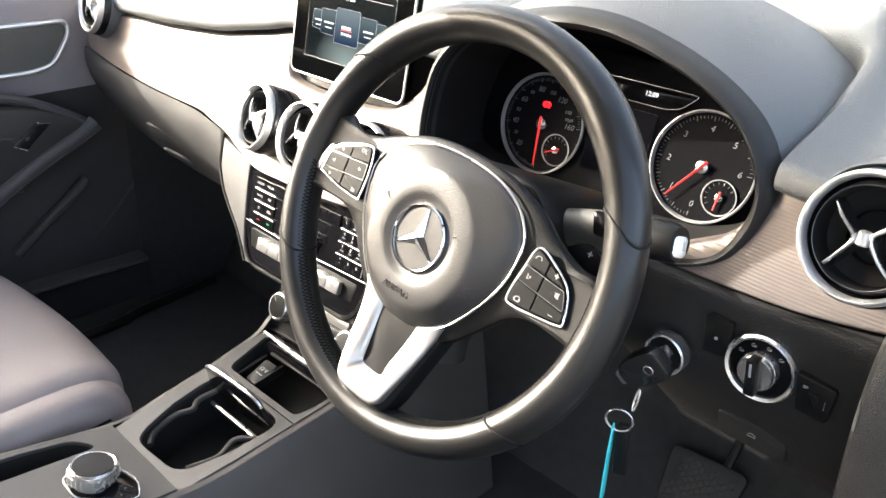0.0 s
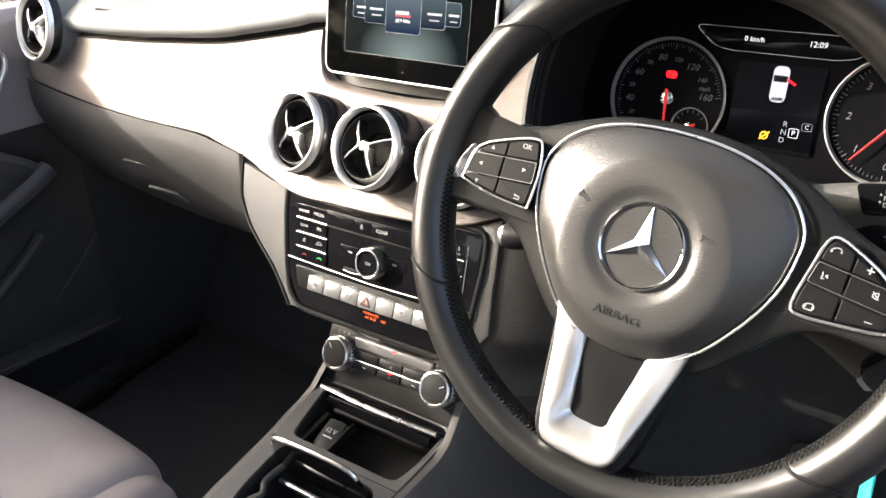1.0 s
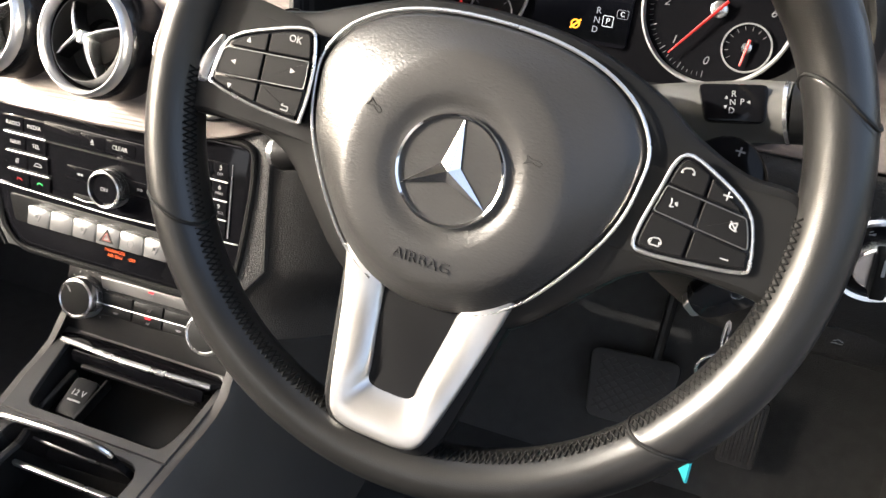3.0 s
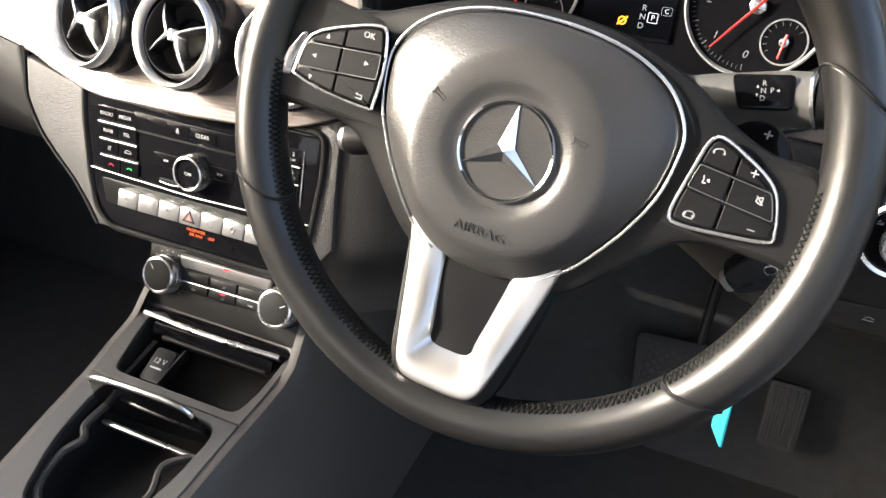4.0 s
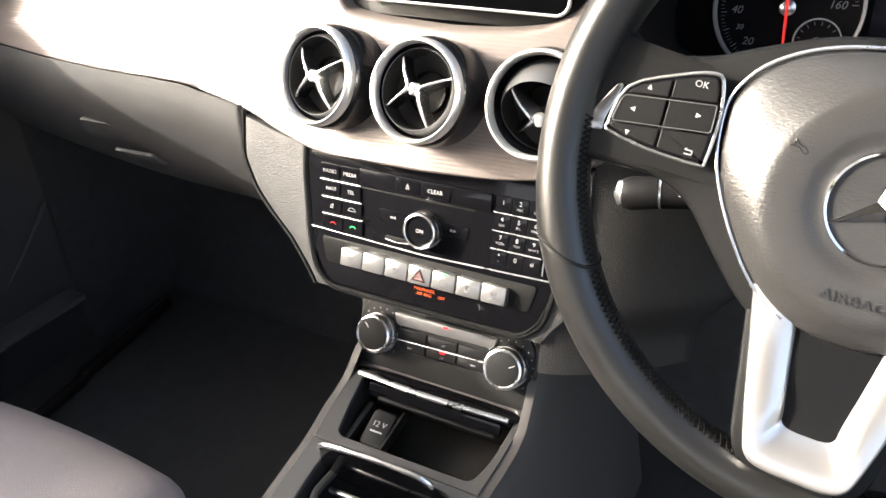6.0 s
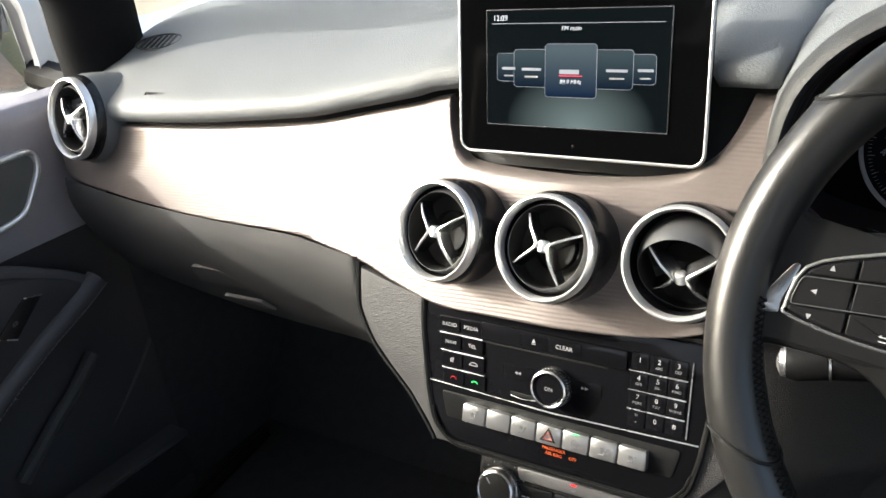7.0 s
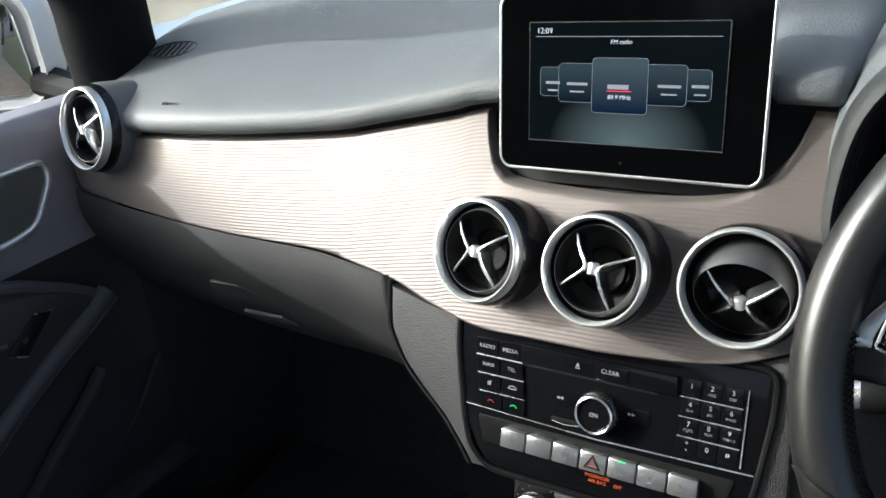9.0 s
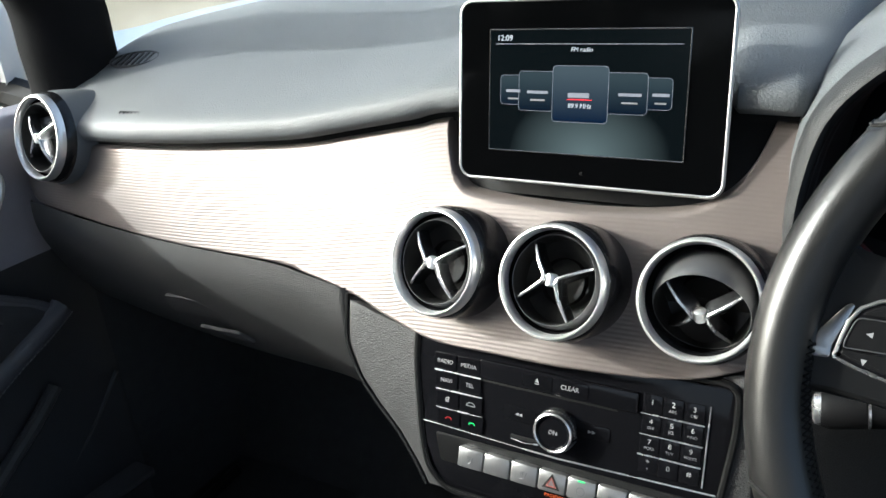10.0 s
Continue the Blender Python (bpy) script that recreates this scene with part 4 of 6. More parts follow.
def gauge(cx, cy, r, marks, needle, smalls, small_at, small_needle, minor, a0, a1):
    g = part("gauge", lathe([(r, -0.006), (r, -0.0025), (r * 0.9, -0.003), (0.004, -0.003)], 64), GAUGE, cluster, "black gauge with white figures", m=pose(cx, cy, 0))
    part("ring", lathe([(r * 1.0, -0.005), (r * 1.03, -0.001), (r * 1.035, 0.0015), (r * 1.01, 0.002), (r * 0.985, 0.0), (r * 0.98, -0.004), (r * 1.0, -0.005)], 80, caps=False), RINGWHITE, g, "silver ring")
    bm = bmesh.new()
    for i in range(minor + 1):
        a = radians(a0 + (a1 - a0) * i / minor)
        major = i % 5 == 0
        r1 = r * (0.93 if major else 0.925)
        r0 = r * (0.84 if major else 0.875)
        if math.hypot(r1 * math.cos(a) - small_at[0], r1 * math.sin(a) - small_at[1]) < 0.019:
            continue
        tube([(r0 * math.cos(a), r0 * math.sin(a), -0.0024), (r1 * math.cos(a), r1 * math.sin(a), -0.0024)], 0.00035 if major else 0.00022, 4, bm=bm)
    sc = part("scale", bm, GREYPRINT, g)
    sc["kind"] = "stuff"
    for text, ang, big in marks:
        rr = r * (0.66 if len(text) > 2 else 0.70)
        lettering(text, 0.0085 if big else 0.0058, g, rr * math.cos(radians(ang)), rr * math.sin(radians(ang)), -0.0026, GREYPRINT, shear=0.2)
    a = radians(needle)
    bm = tube([(-0.008 * math.cos(a), -0.008 * math.sin(a), 0.002), (r * 0.86 * math.cos(a), r * 0.86 * math.sin(a), 0.002)], [0.0016, 0.0008], 6, flat=0.5)
    part("needle", bm, REDNEEDLE, g, "red needle")
    part("needle_hub", lathe([(0.0062, -0.003), (0.0062, 0.0004), (0.005, 0.0012), (0.001, 0.0014)], 28), CHROME, g)
    sx, sy = small_at
    sr = 0.0172
    part("small_ring", lathe([(sr, -0.003), (sr * 1.03, -0.001), (sr * 0.97, -0.001), (sr * 0.96, -0.003), (sr, -0.003)], 40, caps=False), RINGWHITE, g, m=pose(sx, sy, 0.0002))
    part("small_dial", lathe([(sr * 0.96, -0.004), (sr * 0.96, -0.0022), (0.001, -0.0022)], 40), GAUGE, g, m=pose(sx, sy, 0))
    bm = bmesh.new()
    for d in range(40, 220, 22):
        q = radians(d)
        tube([(sr * 0.72 * math.cos(q), sr * 0.72 * math.sin(q), 0), (sr * 0.88 * math.cos(q), sr * 0.88 * math.sin(q), 0)], 0.0003, 4, bm=bm)
    part("small_scale", bm, GREYPRINT, g, m=pose(sx, sy, -0.0018))
    q = radians(small_needle)
    part("small_needle", tube([(-0.006 * math.cos(q), -0.006 * math.sin(q), 0), (0.013 * math.cos(q), 0.013 * math.sin(q), 0)], [0.0012, 0.0007], 5), REDNEEDLE, g, m=pose(sx, sy, 0.0006))
    part("small_hub", lathe([(0.0036, -0.002), (0.0036, 0.0), (0.001, 0.0006)], 20), CHROME, g, m=pose(sx, sy, 0))
    return g


spd = gauge(-0.0955, -0.002, 0.0535, [("20", 228, 1), ("30", 208, 0), ("40", 187, 1), ("50", 168, 0), ("60", 147, 1), ("70", 127, 0), ("80", 107, 1), ("100", 83, 0), ("120", 58, 1), ("140", 33, 0), ("mph", 20, 0), ("160", 7, 1)], 274, 0, (0.0255, -0.0235), 205, 80, 272, 6)
gauge(0.0985, 0.003, 0.0530, [("0", 268, 1), ("1", 224, 1), ("2", 180, 1), ("3", 136, 1), ("4", 92, 1), ("5", 48, 1), ("6", 4, 1)], 231, 0, (0.0245, -0.0235), 262, 60, 268, 4)
lettering("P", 0.0055, spd, 0.0005, 0.0215, -0.0020, DARK, deep=0.0002)
part("brake_lamp", plate(rrect(0.0105, 0.0066, 0.003), -0.003, -0.0022, 0), REDLAMP, spd, "lit red parking brake lamp", m=pose(0.0005, 0.0215, 0))
mid = part("trip_display", plate(rrect(0.074, 0.075, 0.003), -0.004, -0.002, 0), material("display off-black", (0.003, 0.003, 0.004), 0.3, spec=0.06, vary=0.1, glow=(0.05, 0.06, 0.13, 0.003)), cluster, "small dark display", m=pose(0.001, 0.0015, 0))
part("lower_field", plate(rrect(0.073, 0.030, 0.001), -0.002, -0.0017, 0), glow_panel("lower field", (0.0, 0.0, 0.004), (0.10, 0.10, 0.16), 0.007, 1.0), mid, m=pose(0, -0.0195, 0))
car_pic = part("car_picture", plate(rrect(0.0135, 0.031, 0.005), -0.0018, -0.0014, 0), material("lit lavender white", (0.10, 0.10, 0.11), 0.5, vary=0.05, glow=(0.80, 0.80, 0.95, 0.17)), mid, "white picture of a car from above", m=pose(0.001, 0.0205, 0))
part("windscreen_mark", plate(rounded([(-0.0055, -0.002), (0.0055, -0.002), (0.0062, 0.0035), (-0.0062, 0.0035)], 0.001), 0, 0.0003, 0), DARK, car_pic, m=pose(0, 0.004, -0.0014))
part("rear_mark", plate(rrect(0.009, 0.003, 0.001), 0, 0.0003, 0), GREYPRINT, car_pic, m=pose(0, -0.0125, -0.0014))
part("door_mark", plate([(0.0, 0.001), (0.007, -0.003), (0.0062, -0.0044), (-0.001, -0.0008)], 0, 0.0004, 0), REDLAMP, car_pic, "red open door", m=pose(0.0065, 0.0045, -0.0016))
for ch, x, y in (("R", 0.0125, -0.0125), ("N", 0.0122, -0.0195), ("D", 0.0118, -0.0265)):
    lettering(ch, 0.0066, mid, x, y, -0.0015, LCDGREY)
lettering("P", 0.0062, mid, 0.0205, -0.0193, -0.0014, LCDWHITE)
part("gear_box", frame_plate(rrect(0.0082, 0.0082, 0.001), rrect(0.0072, 0.0072, 0.0006), 0, 0.0003, 0.0001), LCDWHITE, mid, m=pose(0.0205, -0.0193, -0.0016))
part("mode_box", frame_plate(rrect(0.0085, 0.0066, 0.0015), rrect(0.0079, 0.0060, 0.0012), 0, 0.0002, 0.0001), LCDGREY, mid, m=pose(0.0305, -0.0128, -0.0016))
lettering("C", 0.005, mid, 0.0305, -0.0128, -0.0013, LCDWHITE)
part("stop_lamp", lathe([(0.0036, 0), (0.0036, 0.0003), (0.0024, 0.0003), (0.0024, 0), (0.0036, 0)], 20, caps=False), AMBER, mid, "amber lamp", m=pose(-0.0035, -0.0245, -0.0016))
part("stop_stroke", plate([(-0.004, -0.003), (-0.003, -0.004), (0.0045, 0.003), (0.0035, 0.004)], 0, 0.0003, 0), AMBER, mid, m=pose(-0.0035, -0.0245, -0.0015))
lens = rounded([(-0.079, 0.0660), (0.078, 0.0660), (0.060, 0.0500), (0.045, 0.0470), (-0.045, 0.0470), (-0.060, 0.0500)], 0.006)
lens_ob = part("top_display", plate(lens, -0.004, 0.0, 0.0006), GLOSS, cluster, "dark strip display with speed and time")
part("lens_edge", frame_plate(inset(lens, -0.0010), lens, -0.002, 0.0006, 0.0002), BLADE, lens_ob)
lettering("0 km/h", 0.0062, lens_ob, -0.026, 0.0575, 0.0002, LCDWHITE, shear=0.1)
lettering("12:09", 0.0068, lens_ob, 0.027, 0.0575, 0.0002, LCDWHITE)

# ---- radio ----
radio = thing("radio_unit", STACK, "gloss black radio and switch panel with a chrome knob and keypad", "radio")
PAN = [(-0.1315, 0.063), (0.1315, 0.063), (0.1315, 0.03), (0.124, -0.030), (0.117, -0.060), (0.098, -0.075), (-0.098, -0.075), (-0.117, -0.060), (-0.124, -0.030), (-0.1315, 0.03)]
pan = rounded(PAN, 0.010, 4)
part("surround", frame_plate(inset(pan, -0.0055), pan, -0.004, 0.0034, 0.0016), SATIN, radio, "rounded black frame")
body = part("body", plate(pan, -0.03, 0.0015, 0.001), GLOSS, radio)
part("bottom_trim", tube([(-0.121, -0.045, 0.0025), (-0.1165, -0.058, 0.0030), (-0.106, -0.070, 0.0032), (-0.096, -0.0742, 0.0034), (0.0, -0.0755, 0.0034), (0.096, -0.0742, 0.0034), (0.106, -0.070, 0.0032), (0.1165, -0.058, 0.003), (0.121, -0.045, 0.0025)], 0.0011, 6), SATIN, radio, "thin black edge")
part("middle_trim", tube([(-0.1245, -0.0195, 0.002), (0.0, -0.0225, 0.003), (0.1245, -0.0195, 0.002)], 0.0007, 6), CHROME, radio, "thin silver line")
names_l = (("RADIO", "MEDIA"), ("NAVI", "TEL"), ("", ""), ("", ""))
for r_ in range(4):
    for c_ in range(2):
        x, y = -0.1045 + 0.0225 * c_ + 0.0018 * r_, 0.0375 - 0.0165 * r_
        bt = part("button", plate(rrect(0.0215, 0.0138, 0.001), 0.001, 0.0032, 0.0005), GLOSS, radio, m=pose(x, y, 0), sharp=18)
        if names_l[r_][c_]:
            lettering(names_l[r_][c_], 0.0050, bt, 0, 0, 0.0032)
        elif r_ == 2 and c_ == 0:
            bars(bt, 0, 0, 0.0032, ((-0.0015, -0.001, -0.0015, 0.001), (-0.0015, 0.001, 0.001, 0.002), (0.001, 0.002, 0.001, -0.002), (0.001, -0.002, -0.0015, -0.001), (-0.0018, -0.002, 0.002, 0.002)))
        elif r_ == 2:
            bars(bt, 0, 0, 0.0032, ((-0.004, -0.001, -0.0035, 0.0005), (-0.0035, 0.0005, -0.0015, 0.0018), (-0.0015, 0.0018, 0.0015, 0.0018), (0.0015, 0.0018, 0.004, 0.0), (0.004, 0, 0.004, -0.001), (0.004, -0.001, -0.004, -0.001)))
        else:
            bars(bt, 0, 0, 0.0032, ((-0.003, -0.0010, -0.0015, 0.0008), (-0.0015, 0.0008, 0.0015, 0.0008), (0.0015, 0.0008, 0.003, -0.001)), REDNEEDLE if c_ == 0 else GREENLED)
    if r_ < 3:
        part("button_line", tube([(-0.1145 + 0.0018 * r_, 0.0292 - 0.0165 * r_, 0.0035), (-0.070 + 0.0018 * r_, 0.0292 - 0.0165 * r_, 0.0035)], 0.0006, 6), CHROME, radio)
keys = (("1", ""), ("2", "ABC"), ("3", "DEF"), ("4", "GHI"), ("5", "JKL"), ("6", "MNO"), ("7", "PQRS"), ("8", "TUV"), ("9", "WXYZ"), ("*", "+"), ("0", ""), ("#", ""))
for i, (a_, b_) in enumerate(keys):
    x, y = 0.0735 + 0.0155 * (i % 3), 0.0395 - 0.0162 * (i // 3)
    bt = part("key", plate(rrect(0.0148, 0.0142, 0.001), 0.001, 0.0022, 0.0004), GLOSS, radio, m=pose(x, y, 0))
    lettering(a_, 0.0056, bt, 0, 0.0022 if b_ else 0.001, 0.0022)
    if b_:
        lettering(b_, 0.0032, bt, 0, -0.0028, 0.0022, GREYPRINT)
    if i % 3 == 0 and i < 9:
        part("button_line", tube([(0.0655, y - 0.0081, 0.0033), (0.1125, y - 0.0081, 0.0033)], 0.0006, 6), CHROME, radio)
part("side_line", tube([(0.1155, 0.047, 0.002), (0.1145, -0.016, 0.002)], 0.0006, 6), CHROME, radio)
part("slot", plate(rrect(0.118, 0.0022, 0.001, cx=-0.012, cy=0.0282), 0.0005, 0.0022, 0.0003), DARK, radio, "disc slot")
part("slot_ledge", plate(rrect(0.135, 0.017, 0.002, cx=-0.004, cy=0.0378), 0.0, 0.0040, 0.0012), GLOSS, radio)
for x, w_, txt in ((-0.019, 0.026, ""), (0.009, 0.030, "CLEAR")):
    bt = part("button", plate(rrect(w_, 0.012, 0.002), 0.003, 0.0046, 0.0004), GLOSS, radio, m=pose(x, 0.0380, 0))
    if txt:
        lettering(txt, 0.0052, bt, 0, 0, 0.005)
    else:
        tri_mark(bt, 0, 0.0008, 0.005, 90, 0.0022)
        bars(bt, 0, -0.0018, 0.005, ((-0.0018, 0, 0.0018, 0),))
for x, s_ in ((-0.034, 180), (0.028, 0)):
    bt = part("button", plate(rrect(0.030, 0.0125, 0.002), 0.001, 0.0022, 0.0004), GLOSS, radio, m=pose(x, 0.006, 0))
    for d in (-0.0016, 0.0016):
        tri_mark(bt, d, 0, 0.0022, s_, 0.0018)
knob = part("knob", lathe([(0.0165, 0.0), (0.0165, 0.010), (0.0158, 0.0135), (0.0140, 0.0148), (0.0128, 0.0140), (0.0120, 0.0132), (0.002, 0.0132)], 56), GLOSS, radio, "chrome-rimmed rotary knob", m=pose(0.0005, 0.0025, 0))
part("knob_ring", lathe([(0.0163, 0.0095), (0.0168, 0.0120), (0.0162, 0.0146), (0.0150, 0.0152), (0.0140, 0.0146), (0.0138, 0.0134), (0.0163, 0.0095)], 56, caps=False), CHROME, knob)
bm = bmesh.new()
for i in range(40):
    a = 2 * math.pi * i / 40
    block(0.0010, 0.0012, 0.008, 0.0, (0.0167 * math.cos(a), 0.0167 * math.sin(a), 0.0055), bm)
part("knurling", bm, CHROME, knob)
lettering("ON", 0.0048, knob, 0, 0, 0.0133)
part("card_slot", plate(rrect(0.026, 0.0030, 0.0014, cx=-0.028, cy=-0.0135), 0.0008, 0.0026, 0.0004), DARK, radio, "memory card slot")
part("card_lip", tube([(-0.040, -0.0155, 0.0024), (-0.028, -0.0165, 0.0034), (-0.016, -0.0155, 0.0024)], 0.0006, 6), CHROME, radio)
part("switch_bay", plate(rounded([(-0.112, -0.027), (0.112, -0.027), (0.106, -0.052), (-0.106, -0.052)], 0.004), 0.001, 0.0024, 0.0005), SATIN, radio)
for i in range(7):
    x = -0.0735 + 0.0247 * i
    bt = part("switch", block(0.0236, 0.0168, 0.010, 0.0016, (0, 0, 0.0045)), SWITCH, radio, "silver push switch", m=pose(x, -0.0418, 0, -8, 0, 0), sharp=25)
    if i == 3:
        part("triangle", frame_plate([(-0.0076, -0.0052), (0.0076, -0.0052), (0, 0.0068)], [(-0.0046, -0.0036), (0.0046, -0.0036), (0, 0.0040)], 0, 0.0003, 0.0001), DARK, bt, m=pose(0, 0, 0.0096))
        part("triangle_edge", frame_plate([(-0.0046, -0.0038), (0.0046, -0.0038), (0, 0.0042)], [(-0.0032, -0.0030), (0.0032, -0.0030), (0, 0.0026)], 0, 0.0003, 0.0001), material("red hazard print", (0.26, 0.07, 0.055), 0.5, vary=0.04), bt, m=pose(0, 0, 0.0098))
    elif i == 4:
        part("lamp", plate(rrect(0.006, 0.0012, 0.0004), 0, 0.0003, 0), GREENLED, bt, m=pose(0, 0.007, 0.0096))
        part("mark", lathe([(0.0035, 0), (0.0035, 0.0002), (0.0029, 0.0002), (0.0029, 0), (0.0035, 0)], 20, caps=False), GREYPRINT, bt, m=pose(0, -0.001, 0.0096))
    elif i != 1:
        bars(bt, 0, -0.001, 0.0096, ((-0.003, -0.003, 0.001, -0.0025), (0.001, -0.0025, 0.003, 0.003), (-0.002, 0.0, -0.002, 0.003), (-0.0005, 0.0, -0.0005, 0.003)), GREYPRINT)
lettering("PASSENGER", 0.0042, radio, 0.003, -0.0560, 0.0016, ORANGE)
lettering("AIR BAG", 0.0042, radio, 0.003, -0.0605, 0.0016, ORANGE)
lettering("OFF", 0.0042, radio, 0.021, -0.0600, 0.0016, ORANGE)

# ---- climate panel ----
CLIM = face(MID, 0.198, 0.4065, 25, 0, 1.2)
climate = thing("climate_panel", CLIM, "black heater panel with two chrome-edged rotary knobs", "heater controls")
FASCIA = material("heater fascia black", (0.018, 0.0175, 0.017), 0.46, spec=0.3, bump=0.2, bump_scale=1500, vary=0.12)
fas = rounded([(-0.104, 0.050), (0.104, 0.050), (0.101, 0.0), (0.100, -0.055), (-0.100, -0.055), (-0.101, 0.0)], 0.006)
part("fascia", plate(fas, -0.04, -0.003, 0.002), FASCIA, climate)
bone = smooth_loop([(-0.098, 0.0), (-0.092, 0.022), (-0.072, 0.029), (-0.052, 0.021), (0, 0.0205), (0.052, 0.021), (0.072, 0.029), (0.092, 0.022), (0.098, 0.0), (0.092, -0.022), (0.072, -0.029), (0.052, -0.021), (0, -0.0215), (-0.052, -0.021), (-0.072, -0.029), (-0.092, -0.022)], 4)
part("panel", plate(bone, -0.006, 0.0, 0.002), SATIN, climate)
part("upper_bar", plate(rounded([(-0.058, 0.0185), (0.058, 0.0185), (0.054, 0.0065), (-0.054, 0.0065)], 0.003), 0, 0.0035, 0.0015), material("grey metallic bar", (0.17, 0.165, 0.16), 0.33, metal=0.5, vary=0.06), climate, "silver upper bar")
for i in range(3):
    part("button", plate(rrect(0.033, 0.0105, 0.001), 0, 0.0025, 0.0006), SATIN, climate, m=pose(-0.035 + 0.035 * i, -0.0025, 0))
    part("button", plate(rrect(0.033, 0.0095, 0.001), 0, 0.0022, 0.0006), SATIN, climate, m=pose(-0.035 + 0.035 * i, -0.0145, 0))
part("lower_line", tube([(-0.05, -0.0085, 0.0028), (0.05, -0.0085, 0.0028)], 0.0006, 6), CHROME, climate)
for y in (0.0155, -0.0105):
    part("lamp", plate(rrect(0.0055, 0.0018, 0.0008), 0, 0.0008, 0), REDLAMP, climate, "lit red lamp", m=pose(0.002, y, 0.0032))
for y in (0.0105, -0.0155, -0.003):
    bars(climate, 0.002, y, 0.0036, ((-0.001, 0.001, 0.001, -0.001), (0.001, -0.001, 0.002, 0.0012), (-0.002, -0.001, -0.001, -0.001)), GREYPRINT)
for x in (-0.036, 0.036):
    bars(climate, x, -0.0145, 0.0024, ((-0.003, 0, 0.003, 0), (-0.002, -0.001, 0.002, -0.001)), GREYPRINT)
for sx, ang in ((-1, 130), (1, 28)):
    kb = part("knob", lathe([(0.0205, -0.001), (0.0203, 0.012), (0.0198, 0.0165), (0.0178, 0.0180), (0.0165, 0.0172), (0.002, 0.0172)], 60), CHROME, climate, "rotary knob with a knurled chrome edge", m=pose(sx * 0.0725, -0.006, 0))
    part("knob_cap", lathe([(0.0166, 0.0168), (0.0164, 0.0178), (0.0155, 0.0182), (0.002, 0.0182)], 48), DARK, kb)
    part("knob_ring", lathe([(0.0203, 0.010), (0.0206, 0.0140), (0.0196, 0.0172), (0.0176, 0.0182), (0.0168, 0.0174), (0.0203, 0.010)], 60, caps=False), CHROME, kb)
    bm = bmesh.new()
    for i in range(54):
        a = 2 * math.pi * i / 54
        block(0.0012, 0.0012, 0.009, 0.0, (0.0205 * math.cos(a), 0.0205 * math.sin(a), 0.0055), bm)
    part("knurling", bm, CHROME, kb)
    a = radians(ang)
    part("pointer", tube([(0.008 * math.cos(a), 0.008 * math.sin(a), 0.0184), (0.0145 * math.cos(a), 0.0145 * math.sin(a), 0.0184)], 0.0005, 5), PRINT, kb)
    bm = bmesh.new()
    for d in range(-45, 226, 18):
        q = radians(d)
        block(0.0010, 0.0010, 0.0004, 0, (0.0250 * math.cos(q), 0.0250 * math.sin(q), 0.0005), bm)
    part("dots", bm, PRINT, kb)["kind"] = "stuff"

# ---- centre console ----
console = thing("centre_console", face(0.016, 0.06, 0.347, 82), "black centre console with two open trays and a turned-up divider", "console")


def frames(outer, inner, r_o, r_i, depth, name):
    o, i = rounded(outer, r_o, 4), rounded(inner, r_i, 4)
    part(name, frame_plate(o, i, -0.02, 0.0, 0.0010), CLIMATE, console)
    bm = bmesh.new()
    rings(bm, [[(x, y, -0.004) for x, y in inset(i, -0.0005)], [(x, y, -0.008) for x, y in inset(i, 0.002)], [(x, y, -depth) for x, y in inset(i, 0.006)]], False, True)
    return part(name.replace("frame", "well"), bm, DARK, console)


frames([(-0.092, 0.132), (0.102, 0.132), (0.100, 0.06), (0.097, 0.0202), (-0.082, 0.0202), (-0.088, 0.06)], [(-0.080, 0.121), (0.094, 0.121), (0.092, 0.06), (0.085, 0.030), (-0.061, 0.030), (-0.068, 0.06)], 0.001, 0.010, 0.055, "bin_frame")
frames([(-0.082, 0.0198), (0.097, 0.0198), (0.092, -0.06), (0.084, -0.135), (-0.074, -0.135), (-0.079, -0.06)], [(-0.060, 0.012), (0.082, 0.012), (0.075, -0.06), (0.056, -0.120), (-0.036, -0.126), (-0.056, -0.06)], 0.001, 0.022, 0.065, "cup_frame")
part("tray_lid", plate(smooth_loop([(-0.080, 0.106), (0.004, 0.1005), (0.088, 0.104), (0.090, 0.118), (0.0, 0.1205), (-0.080, 0.118)], 4), -0.010, 0.001, 0.002), GLOSS, console, "black roller lid, slid open")
part("lid_face", plate(rrect(0.150, 0.013, 0.003), -0.002, 0.001, 0.0008), GLOSS, console, "gloss front of the roller lid", m=pose(0.008, 0.097, -0.006, 60, 0, 0))
part("lid_lip", tube(smooth_line([(-0.080, 0.104, 0.0045), (-0.04, 0.1010, 0.0062), (0.004, 0.0995, 0.0068), (0.05, 0.1010, 0.0060), (0.089, 0.104, 0.0035)], 5), 0.0030, 10), CHROME, console, "satin chrome lip")
flap_pts = smooth_loop([(-0.050, -0.034), (-0.052, 0.012), (-0.047, 0.022), (-0.028, 0.0265), (0.008, 0.0275), (0.044, 0.025), (0.058, 0.019), (0.063, 0.006), (0.064, -0.034)], 4)
flap = part("divider_flap", plate(flap_pts, -0.003, 0.003, 0.001), GLOSS, console, "black divider flap standing upright", m=pose(0.003, -0.002, 0.012, 97, 0, 2))
fe = [(x, y, 0) for x, y in flap_pts if y > 0.008]
k0 = next(i for i in range(len(fe)) if (Vector(fe[i - 1]) - Vector(fe[i])).length > 0.02)
part("flap_edge", tube(fe[k0:] + fe[:k0], 0.0026, 8), CHROME, flap, "satin chrome edge")
part("flap_foot", plate(rrect(0.112, 0.005, 0.002, cx=0.010, cy=-0.014), -0.026, -0.022, 0.001), CHROME, console)
